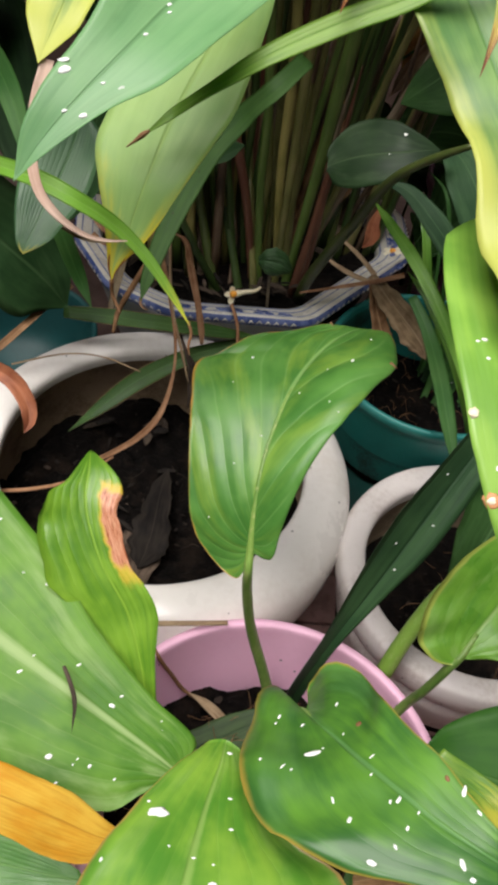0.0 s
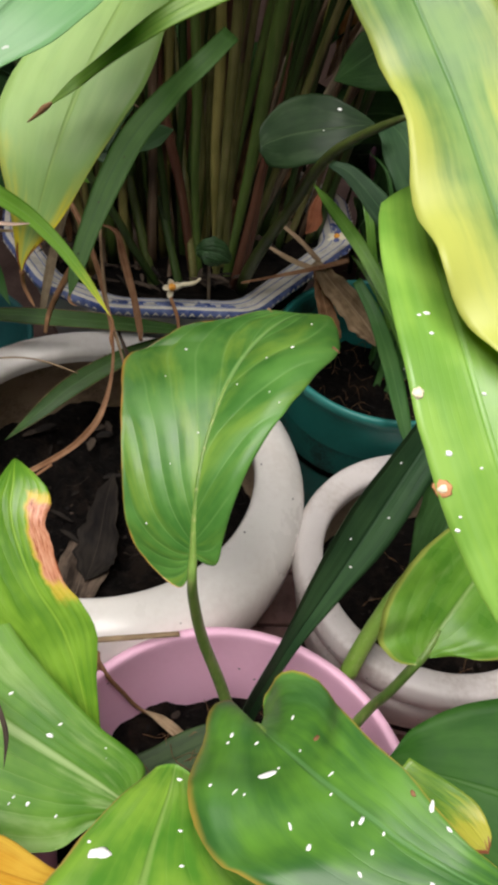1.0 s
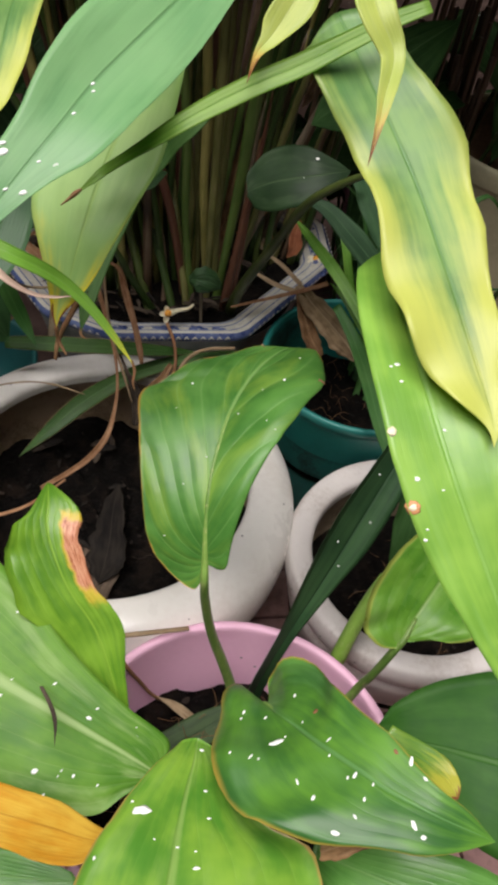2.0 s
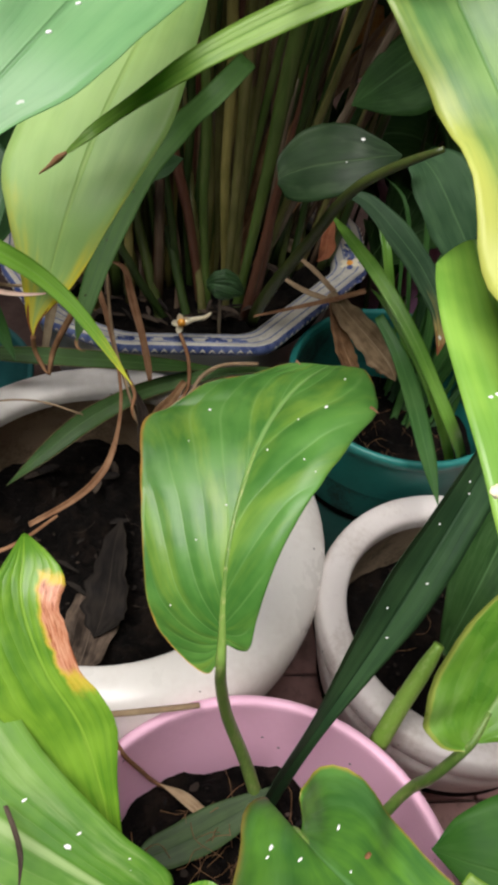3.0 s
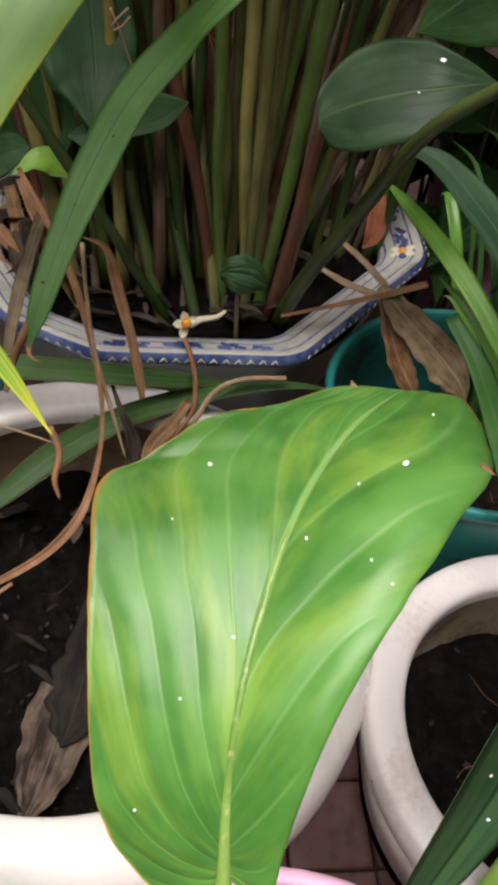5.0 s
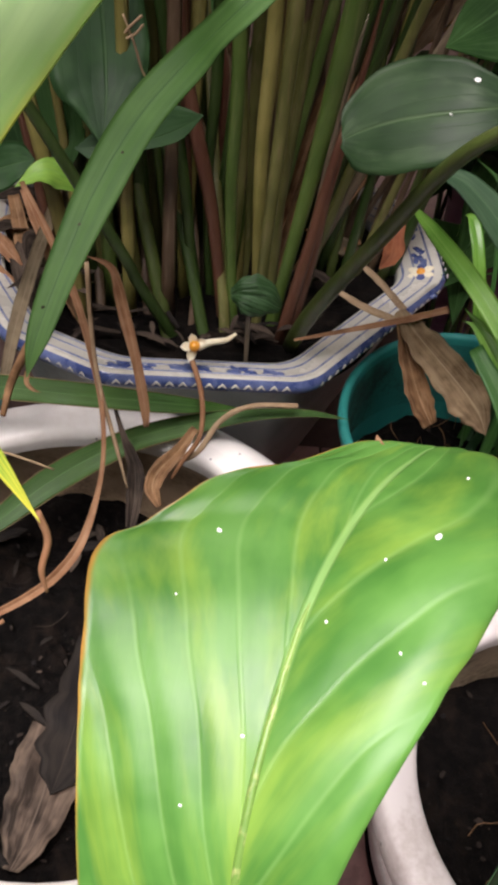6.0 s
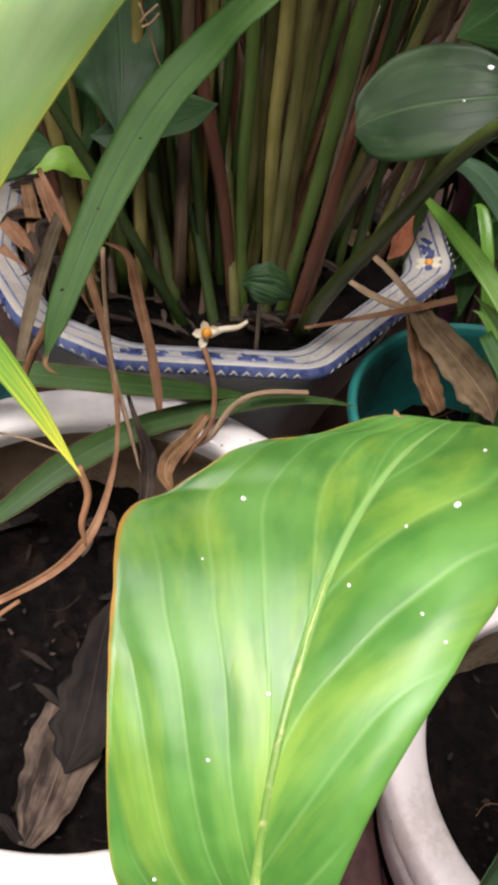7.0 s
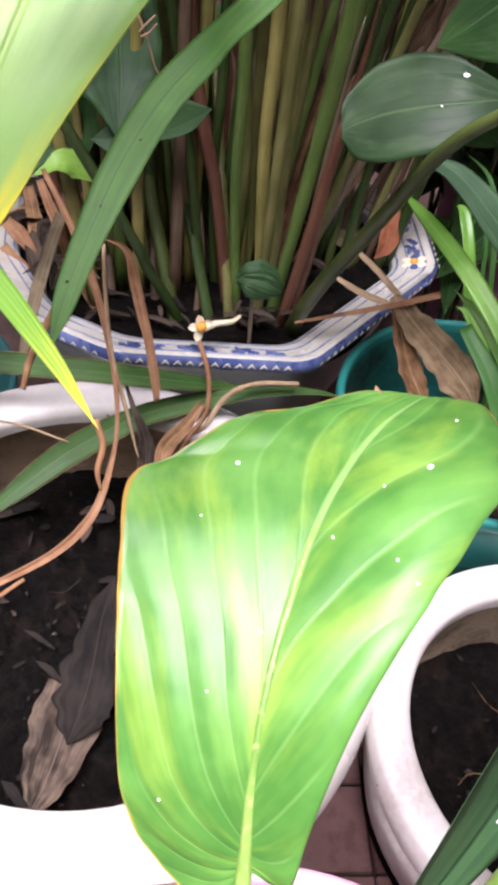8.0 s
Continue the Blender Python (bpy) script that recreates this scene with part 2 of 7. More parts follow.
holed_mat = leaf_material("holed_strap_skin", (0.038, 0.096, 0.019), (0.06, 0.13, 0.032), (0.03, 0.075, 0.025), veins=2.0, rough=0.55, glow=0.15, slant=0.0, spec=0.2, vein_mix=0.1)
blade_mat = leaf_material("pale_blade_skin", (0.22, 0.42, 0.06), (0.34, 0.54, 0.11), (0.14, 0.32, 0.04), veins=3.0, rough=0.36, slant=0.0, glow=0.55)
lying_mat = leaf_material("lying_strap_skin", (0.024, 0.072, 0.011), (0.054, 0.125, 0.022), (0.1, 0.21, 0.06), edge=(0.34, 0.26, 0.14), edge_from=0.95, veins=7.0, specks=0.05, rough=0.46, glow=0.15, slant=0.0, vein_mix=0.4, spec=0.25)
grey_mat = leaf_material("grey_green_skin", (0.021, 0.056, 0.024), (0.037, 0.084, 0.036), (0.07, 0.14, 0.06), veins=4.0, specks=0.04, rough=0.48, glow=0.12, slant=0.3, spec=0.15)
grey_tip_mat = leaf_material("grey_green_tipped_skin", (0.03, 0.072, 0.034), (0.052, 0.108, 0.052), (0.1, 0.19, 0.09), tip=(0.4, 0.32, 0.1), tip_from=0.72, brown_from=0.98, veins=4.0, specks=0.04, rough=0.48, glow=0.12, spec=0.15)
strap_mat = leaf_material("strap_leaf_skin", (0.035, 0.12, 0.025), (0.06, 0.155, 0.035), (0.09, 0.22, 0.055), veins=6.0, specks=0.05, rough=0.46, glow=0.15, slant=0.0, spec=0.3)
dull_mat = leaf_material("dull_green_skin", (0.026, 0.045, 0.018), (0.06, 0.105, 0.038), (0.03, 0.06, 0.025), veins=3.0, rough=0.5, glow=0.1, slant=0.0, spec=0.2)
# the wide dark midrib line paints the shadow in the strap's crease
deep_mat = leaf_material("deep_green_strap_skin", (0.022, 0.062, 0.024), (0.042, 0.1, 0.036), (0.012, 0.04, 0.014), rib_w=0.11, veins=4.0, specks=0.06, rough=0.5, glow=0.1, slant=0.0, vein_mix=0.08, spec=0.25)
grass_mat = leaf_material("grass_blade_skin", (0.1, 0.27, 0.03), (0.18, 0.39, 0.05), (0.24, 0.45, 0.1), veins=3.0, rough=0.36, slant=0.0)
lime_tip_mat = leaf_material("blade_tip_skin", (0.14, 0.34, 0.03), (0.22, 0.45, 0.05), (0.26, 0.48, 0.1), tip=(0.66, 0.64, 0.06), tip_from=0.84, veins=3.0, rough=0.36, slant=0.0)
gold_mat = leaf_material("golden_leaf_skin", (0.68, 0.32, 0.02), (0.82, 0.55, 0.07), (0.6, 0.3, 0.03), veins=9.0, rough=0.42, glow=0.25)
ash_mat = leaf_material("grey_dead_leaf_skin", (0.014, 0.01, 0.008), (0.09, 0.068, 0.05), (0.1, 0.08, 0.06), veins=3.0, rough=0.8, glow=0.04, mottle=30.0, spec=0.12)
dead_mat = leaf_material("dead_leaf_skin", (0.14, 0.075, 0.035), (0.33, 0.19, 0.095), (0.42, 0.28, 0.16), veins=4.0, rough=0.75, glow=0.08, mottle=70.0, spec=0.12)
amber_mat = leaf_material("amber_withered_skin", (0.4, 0.19, 0.04), (0.62, 0.4, 0.16), (0.5, 0.32, 0.14), veins=4.0, rough=0.6, glow=0.3, mottle=60.0, spec=0.15)
crumple_mat = leaf_material("crumpled_tan_skin", (0.14, 0.095, 0.05), (0.33, 0.24, 0.14), (0.42, 0.33, 0.21), veins=6.0, rough=0.75, glow=0.1, mottle=70.0, spec=0.12, vein_mix=0.35)
husk_mat = leaf_material("pale_husk_skin", (0.5, 0.34, 0.26), (0.68, 0.52, 0.42), (0.6, 0.44, 0.34), veins=3.0, rough=0.65, glow=0.25, mottle=60.0, spec=0.15)
strap_dry_mat = leaf_material("grey_tan_dry_skin", (0.11, 0.085, 0.05), (0.22, 0.175, 0.11), (0.27, 0.22, 0.15), veins=4.0, rough=0.75, glow=0.08, mottle=60.0, spec=0.12)
dry_mat = leaf_material("dry_straw_skin", (0.25, 0.17, 0.1), (0.45, 0.33, 0.2), (0.5, 0.4, 0.27), veins=3.0, rough=0.75, glow=0.1, mottle=60.0, spec=0.12)
rot_mat = leaf_material("rotting_leaf_skin", (0.02, 0.014, 0.01), (0.17, 0.125, 0.09), (0.13, 0.1, 0.075), veins=3.0, rough=0.75, glow=0.04, mottle=34.0, spec=0.12)
char_mat = leaf_material("blackened_dead_leaf_skin", (0.006, 0.005, 0.0045), (0.022, 0.018, 0.014), (0.035, 0.028, 0.022), veins=3.0, rough=0.7, glow=0.03, mottle=40.0, spec=0.12)
rust_mat = leaf_material("rust_blade_skin", (0.2, 0.095, 0.045), (0.35, 0.195, 0.105), (0.4, 0.28, 0.18), veins=3.0, rough=0.7, glow=0.1, mottle=60.0, spec=0.12)


def stem_material(name, low, high, streak):
    n = Nodes(name)
    ob = n.coords("Object")
    m = n.tree.nodes.new("ShaderNodeMapping")
    m.inputs["Scale"].default_value = (1, 1, 0.06)
    n.put(m.inputs[0], ob)
    fib = n.noise(m.outputs[0], 420.0, 3.0)
    blot = n.noise(ob, 22.0, 3.0)
    col = n.mix(n.step(blot, 0.35, 0.65), low, high)
    col = n.mix(n.step(fib, 0.5, 0.75, 0.0, 0.6), col, streak)
    return n.finish(col, 0.42, n.bump(fib, 0.4, 0.0008), 0.0)


stem_mats = {
    "g": stem_material("green_stalk_skin", (0.017, 0.040, 0.006), (0.033, 0.062, 0.012), (0.050, 0.079, 0.020)),
    "o": stem_material("olive_stalk_skin", (0.074, 0.079, 0.019), (0.136, 0.136, 0.040), (0.193, 0.147, 0.074)),
    "y": stem_material("yellow_stalk_skin", (0.166, 0.150, 0.038), (0.256, 0.225, 0.067), (0.098, 0.106, 0.030)),
    "r": stem_material("russet_stalk_skin", (0.072, 0.026, 0.014), (0.112, 0.047, 0.026), (0.139, 0.078, 0.045)),
    "b": stem_material("brown_stalk_skin", (0.061, 0.038, 0.020), (0.114, 0.074, 0.044), (0.174, 0.131, 0.088)),
    "l": stem_material("light_green_stalk_skin", (0.050, 0.094, 0.015), (0.080, 0.134, 0.025), (0.118, 0.148, 0.047)),
    "s": stem_material("sap_green_stalk_skin", (0.038, 0.059, 0.010), (0.059, 0.083, 0.018), (0.077, 0.071, 0.026)),
    "w": stem_material("dry_stalk_skin", (0.151, 0.114, 0.071), (0.227, 0.185, 0.128), (0.094, 0.057, 0.033)),
}
petiole_mat = stem_material("leaf_stalk_skin", (0.1, 0.2, 0.035), (0.18, 0.3, 0.06), (0.36, 0.38, 0.15))
lime_stalk_mat = stem_material("lime_stalk_skin", (0.2, 0.38, 0.05), (0.28, 0.47, 0.08), (0.35, 0.5, 0.15))


def glazed_material(name, colour, stain, rough=0.22, grain=0.25, scale=18.0, speck=0.0, coat=0.3):
    n = Nodes(name)
    ob = n.coords("Object")
    big, small = n.noise(ob, scale, 5.0, 0.6), n.noise(ob, scale * 14, 4.0)
    col = n.mix(n.step(n.math("MULTIPLY_ADD", small, 0.4, big), 0.62, 0.95, 0.0, grain), colour, stain)
    if speck:
        d, c = n.cells(ob, 160.0)
        s2 = n.tree.nodes.new("ShaderNodeSeparateColor")
        n.put(s2.inputs[0], c)
        hit = n.math("MULTIPLY", n.math("LESS_THAN", d, 0.16), n.math("LESS_THAN", s2.outputs[0], speck))
        col = n.mix(n.math("MULTIPLY", hit, 0.8), col, (0.06, 0.04, 0.03))
    return n.finish(col, n.step(big, 0.3, 0.7, rough, rough + 0.18), n.bump(small, 0.12, 0.001), 0.0, 0.0, 0.5, coat)


white_mat = glazed_material("white_glaze", (0.88, 0.855, 0.8), (0.55, 0.48, 0.4), 0.24, 0.25, 14.0, 0.03)
grey_pot_mat = glazed_material("chalky_glaze", (0.68, 0.64, 0.61), (0.36, 0.3, 0.25), 0.45, 0.55, 20.0, 0.06, 0.0)
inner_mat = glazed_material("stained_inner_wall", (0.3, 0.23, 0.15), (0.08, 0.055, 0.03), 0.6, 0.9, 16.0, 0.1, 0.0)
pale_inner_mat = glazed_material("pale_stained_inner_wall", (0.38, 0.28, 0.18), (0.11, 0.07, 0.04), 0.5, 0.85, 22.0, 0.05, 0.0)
pink_mat = glazed_material("pink_plastic", (0.97, 0.57, 0.755), (0.84, 0.46, 0.62), 0.4, 0.3, 16.0, 0.07, 0.0)
teal_mat = glazed_material("teal_plastic", (0.018, 0.2, 0.175), (0.015, 0.13, 0.12), 0.36, 0.5, 14.0, 0.0, 0.0)
# darker copy of the teal plastic, with the shade mixed into its colour
shaded_teal_mat = glazed_material("shaded_teal_plastic", (0.008, 0.06, 0.06), (0.01, 0.04, 0.04), 0.4, 0.5, 14.0, 0.0, 0.0)
teal_inner_mat = glazed_material("grimy_teal_plastic", (0.014, 0.15, 0.13), (0.012, 0.03, 0.022), 0.5, 0.95, 26.0, 0.15, 0.0)
cream_mat = glazed_material("cream_pot_clay", (0.5, 0.47, 0.3), (0.3, 0.27, 0.17), 0.5, 0.5, 10.0, 0.0, 0.0)
body_mat = glazed_material("planter_grey_body", (0.34, 0.37, 0.37), (0.2, 0.2, 0.18), 0.35, 0.5, 14.0)
porcelain_mat = glazed_material("porcelain_white", (0.54, 0.53, 0.46), (0.36, 0.32, 0.24), 0.2, 0.5, 20.0)
blue_mat = glazed_material("cobalt_blue", (0.05, 0.075, 0.2), (0.14, 0.18, 0.33), 0.2, 0.7, 60.0)
faded_blue_mat = glazed_material("faded_blue", (0.13, 0.16, 0.28), (0.3, 0.31, 0.34), 0.22, 0.9, 90.0)
ember_mat = leaf_material("orange_red_withered_skin", (0.26, 0.08, 0.035), (0.44, 0.16, 0.07), (0.45, 0.2, 0.1), veins=3.0, rough=0.6, mottle=60.0)
orange_mat = glazed_material("orange_enamel", (0.8, 0.36, 0.03), (0.6, 0.2, 0.02), 0.3, 0.4, 40.0)


def rough_material(name, a, b, scale, depth, rough=0.95, c=None):
    n = Nodes(name)
    ob = n.coords("Object")
    big, small = n.noise(ob, scale, 6.0, 0.65), n.noise(ob, scale * 9, 5.0, 0.7)
    col = n.mix(n.step(big, 0.35, 0.65), a, b)
    col = n.mix(n.step(small, 0.6, 0.75, 0.0, 0.7), col, c or b)
    return n.finish(col, rough, n.bump(n.math("MULTIPLY_ADD", small, 0.5, big), 0.9, depth), 0.0, 0.0, 0.25)


def soil_material():
    """Damp earth: black humus with brown fibrous patches."""
    n = Nodes("dark_soil")
    ob = n.coords("Object")
    big, mid, small = n.noise(n.warp(ob, 40.0, 0.02), 28.0, 6.0, 0.65), n.noise(ob, 130.0, 6.0, 0.7), n.noise(ob, 600.0, 4.0, 0.7)
    col = n.mix(n.step(mid, 0.38, 0.66), (0.0018, 0.0015, 0.0012), (0.007, 0.0054, 0.0044))
    col = n.mix(n.step(big, 0.5, 0.68, 0.0, 0.75), col, (0.02, 0.0135, 0.0095))
    col = n.mix(n.step(small, 0.6, 0.74, 0.0, 0.6), col, (0.045, 0.032, 0.024))
    height = n.math("ADD", n.math("MULTIPLY", big, 1.2), n.math("MULTIPLY_ADD", mid, 0.6, n.math("MULTIPLY", small, 0.25)))
    return n.finish(col, 0.85, n.bump(height, 0.9, 0.008), 0.0, 0.0, 0.1)


soil_mat = soil_material()


def crumb_material():
    """Bits of earth and bark, from black to tan from bit to bit."""
    n = Nodes("soil_crumbs")
    rnd = n.tree.nodes.new("ShaderNodeNewGeometry").outputs["Random Per Island"]
    fine = n.noise(n.coords("Object"), 900.0, 4.0)
    col = n.mix(n.step(rnd, 0.2, 0.85), (0.005, 0.004, 0.0035), (0.025, 0.018, 0.013))
    col = n.mix(n.step(rnd, 0.93, 1.0), col, (0.07, 0.05, 0.036))
    col = n.mix(n.step(fine, 0.4, 0.7, 0.0, 0.5), col, (0.012, 0.009, 0.008))
    return n.finish(col, 0.9, n.bump(fine, 0.7, 0.001), 0.0, 0.0, 0.25)


crumb_mat = crumb_material()
ground_mat = rough_material("grimy_mortar", (0.05, 0.03, 0.025), (0.1, 0.065, 0.055), 9.0, 0.004, 0.85, (0.15, 0.1, 0.085))
wall_mat = rough_material("weathered_wall", (0.09, 0.06, 0.05), (0.16, 0.11, 0.09), 5.0, 0.006, 0.9, (0.2, 0.15, 0.13))
red_mat = glazed_material("red_ribbon_cloth", (0.6, 0.02, 0.05), (0.4, 0.01, 0.03), 0.5, 0.4, 30.0, 0.0, 0.0)
purple_mat = glazed_material("mauve_plastic", (0.4, 0.2, 0.34), (0.22, 0.1, 0.18), 0.4, 0.6, 20.0, 0.0, 0.0)
dropping_mat = glazed_material("dried_dropping", (0.82, 0.83, 0.8), (0.66, 0.68, 0.62), 0.6, 0.4, 300.0, 0.0, 0.0)
tan_mat = glazed_material("scab_rim", (0.5, 0.24, 0.1), (0.35, 0.14, 0.06), 0.6, 0.5, 200.0, 0.0, 0.0)
petal_mat = glazed_material("faded_petal", (0.72, 0.68, 0.5), (0.6, 0.46, 0.25), 0.5, 0.5, 80.0, 0.0, 0.0)


def tile_material():
    n = Nodes("pink_paving_tile")
    ob = n.coords("Object")
    rnd = n.tree.nodes.new("ShaderNodeObjectInfo").outputs["Random"]
    col = n.mix(rnd, (0.24, 0.125, 0.115), (0.33, 0.19, 0.17))
    col = n.mix(n.step(n.noise(ob, 90.0, 5.0), 0.45, 0.7, 0.0, 0.55), col, (0.13, 0.07, 0.06))
    return n.finish(col, 0.55, n.bump(n.noise(ob, 300.0, 3.0), 0.3, 0.001))


tile_mat = tile_material()


# ---- shapes ----
def part(name, bm, material, parent, label="", flat=False):
    """Links a bmesh, made in world metres, as one mesh object under a thing or a part."""
    here = Vector((0, 0, 0))
    p = parent
    while p is not None:
        here += p.location
        p = p.parent
    me = bpy.data.meshes.new(name)
    bmesh.ops.translate(bm, verts=bm.verts, vec=-here)
    bm.to_mesh(me)
    bm.free()
    if not flat:
        me.polygons.foreach_set("use_smooth", [True] * len(me.polygons))
    me.materials.append(material)
    ob = new(name, me)
    ob.parent = parent
    if label:
        tagged(ob, label)
    return ob


def single(name, bm, material, base, label, category, group="", kind="", flat=False):
    """A thing that is one mesh, with its origin at base."""
    bmesh.ops.translate(bm, verts=bm.verts, vec=-Vector(base))
    me = bpy.data.meshes.new(name)
    bm.to_mesh(me)
    bm.free()
    if not flat:
        me.polygons.foreach_set("use_smooth", [True] * len(me.polygons))
    me.materials.append(material)
    ob = new(name, me)
    ob.location = base
    return tagged(ob, label, category, group, kind)


def thing(name, base, label, category, group=""):
    ob = new(name)
    ob.empty_display_size = 0.02
    ob.location = base
    return tagged(ob, label, category, group)


def spline(points, count):
    """Catmull-Rom through points, evenly in parameter."""
    p = [np.array(q, float) for q in points]
    p = [2 * p[0] - p[1]] + p + [2 * p[-1] - p[-2]]
    out = []
    for k in range(count):
        s = k / (count - 1) * (len(p) - 3)
        i = min(int(s), len(p) - 4)
        f = s - i
        a, b, c, d = p[i:i + 4]
        out.append(0.5 * (2 * b + (c - a) * f + (2 * a - 5 * b + 4 * c - d) * f * f + (3 * b - a - 3 * c + d) * f ** 3))
    return np.array(out)


def blade_mesh(mid, left, right, sweep_left=None, sweep_right=None, face=(0, -0.5, 0.85), fold=0.12, wave=0.0, waves=4.0,
               crest=0.0, rows=30, cols=12, thick=0.0005, seed=0, ragged=0.025, pleat=0.0, pleats=4.0, lean=0.4, arcs=None, roll=0.0):
    """A leaf blade: midrib, half widths on both sides, edges swept along the midrib, a fold along it and a wavy rim."""
    count = len(mid)
    m = spline(mid, rows)
    wl, wr = spline([[w] for w in left], rows)[:, 0].clip(0), spline([[w] for w in right], rows)[:, 0].clip(0)
    sl, sr = spline([[w] for w in sweep_left or [0] * count], rows)[:, 0], spline([[w] for w in sweep_right or [0] * count], rows)[:, 0]
    tan = np.gradient(m, axis=0)
    tan /= np.linalg.norm(tan, axis=1)[:, None]
    f0, f1 = (face if isinstance(face, list) else (face, face))
    rnd = random.Random(seed)
    ph = rnd.uniform(0, 6)
    bm = bmesh.new()
    uv = bm.loops.layers.uv.new("UVMap")
    top, low = [], []
    for i in range(rows):
        g = i / (rows - 1)
        n = np.array(f0) * (1 - g) + np.array(f1) * g
        n = n - n @ tan[i] * tan[i]
        n /= np.linalg.norm(n)
        s = np.cross(tan[i], n)
        r0, r1 = [], []
        for j in range(cols + 1):
            x = 2 * j / cols - 1
            w, sw = (wl[i], sl[i]) if x < 0 else (wr[i], sr[i])
            a = abs(x)
            w *= 1 + ragged * (noise.noise((g * 11, seed * 3.1, x > 0)) + 0.5 * noise.noise((g * 31, seed * 1.7, x > 0)))
            lift = fold * w * a + crest * w * a * a + wave * min(w * 30, 1) * a ** 2 * math.sin(waves * 6.28 * g + ph + (1.7 if x > 0 else 0) + 1.3 * math.sin(5 * g + ph))
            if pleat:
                # swollen strips between the side veins
                t = abs((a + 1.065 - lean * g) * pleats % 1.0 - 0.5)
                if arcs:
                    bend, more, gap, at = arcs[0 if x < 0 else 1]
                    t = abs(((math.log(max(g, 0.02) / (1 + bend * a + more * a ** 3)) - at) / gap + 0.5) % 1.0 - 0.5) * min(1.0, (g / 0.35) ** 2)
                lift += pleat * min(w * 30, 1) * min(a * 4, 1) * math.sin(math.pi * t)
            if roll and x > 0.7:
                # one margin bends down
                lift -= roll * w * ((a - 0.7) / 0.3) ** 2
            lift += 0.03 * w * noise.noise((g * 6, x * 1.6, seed * 2.3))
            q = m[i] + s * (w * x) + tan[i] * (sw * a ** 1.4) + n * lift
            r0.append(bm.verts.new(q))
            r1.append(bm.verts.new(q - n * thick))
        top.append(r0)
        low.append(r1)

    def face_of(vs, us):
        try:
            f = bm.faces.new(vs)
        except ValueError:
            return
        for lp, t in zip(f.loops, us):
            lp[uv].uv = t

    for i in range(rows - 1):
        for j in range(cols):
            us = [(j / cols, i / (rows - 1)), ((j + 1) / cols, i / (rows - 1)), ((j + 1) / cols, (i + 1) / (rows - 1)), (j / cols, (i + 1) / (rows - 1))]
            face_of([top[i][j], top[i][j + 1], top[i + 1][j + 1], top[i + 1][j]], us)
            face_of([low[i + 1][j], low[i + 1][j + 1], low[i][j + 1], low[i][j]], us[::-1][0:1] + us[2:3] + us[1:2] + us[0:1])
        for j in (0, cols):
            us = [(j / cols, i / (rows - 1))] * 2 + [(j / cols, (i + 1) / (rows - 1))] * 2
            face_of([top[i][j], low[i][j], low[i + 1][j], top[i + 1][j]], us)
    for i in (0, rows - 1):
        for j in range(cols):
            face_of([top[i][j], top[i][j + 1], low[i][j + 1], low[i][j]], [(j / cols, i / (rows - 1))] * 4)
    return bm


def tube_mesh(points, radii, rows=16, sides=8, squash=1.0, bm=None):
    """A tapered stalk along a smooth line."""
    m = spline(points, rows)
    r = spline([[v] for v in (radii if isinstance(radii, (list, tuple)) else [radii] * len(points))], rows)[:, 0].clip(0.0002)
    tan = np.gradient(m, axis=0)
    tan /= np.linalg.norm(tan, axis=1)[:, None]
    bm = bm or bmesh.new()
    rings = []
    for i in range(rows):
        s = np.cross(tan[i], (0.3, -0.9, 0.31) if abs(tan[i][2]) > 0.3 else (0, 0, 1))
        s /= np.linalg.norm(s)
        n = np.cross(s, tan[i])
        rings.append([bm.verts.new(m[i] + r[i] * (s * math.cos(a) + squash * n * math.sin(a))) for a in [6.28318 * k / sides for k in range(sides)]])
    for a, b in zip(rings, rings[1:]):
        for k in range(sides):
            bm.faces.new([a[k], a[(k + 1) % sides], b[(k + 1) % sides], b[k]])
    bm.faces.new(rings[0][::-1])
    bm.faces.new(rings[-1])
    return bm


def lathe_mesh(centre, profile, sides=72, fine=4, wobble=0.0, start=0, turn=0.0, first=True, last=False):
    """A turned shape from a profile of (radius, height), with a slight hand-made unevenness. sides=8 gives an octagon."""
    prof = spline([(r, z) for r, z in profile], (len(profile) - 1) * fine + 1) if fine > 1 else np.array(profile, float)
    bm = bmesh.new()
    rings = []
    for r, z in prof:
        ring = []
        for k in range(sides):
            a = turn + 6.28318530718 * k / sides
            e = 1 + wobble * noise.noise((math.cos(a) * 1.3, math.sin(a) * 1.3, z * 6 + start))
            ring.append(bm.verts.new((centre[0] + r * e * math.cos(a), centre[1] + r * e * math.sin(a), z)))
        rings.append(ring)
    for a, b in zip(rings, rings[1:]):
        for k in range(sides):
            bm.faces.new([a[k], a[(k + 1) % sides], b[(k + 1) % sides], b[k]])
    if first:
        bm.faces.new(rings[0][::-1])
    if last:
        bm.faces.new(rings[-1])
    bmesh.ops.recalc_face_normals(bm, faces=bm.faces)
    return bm


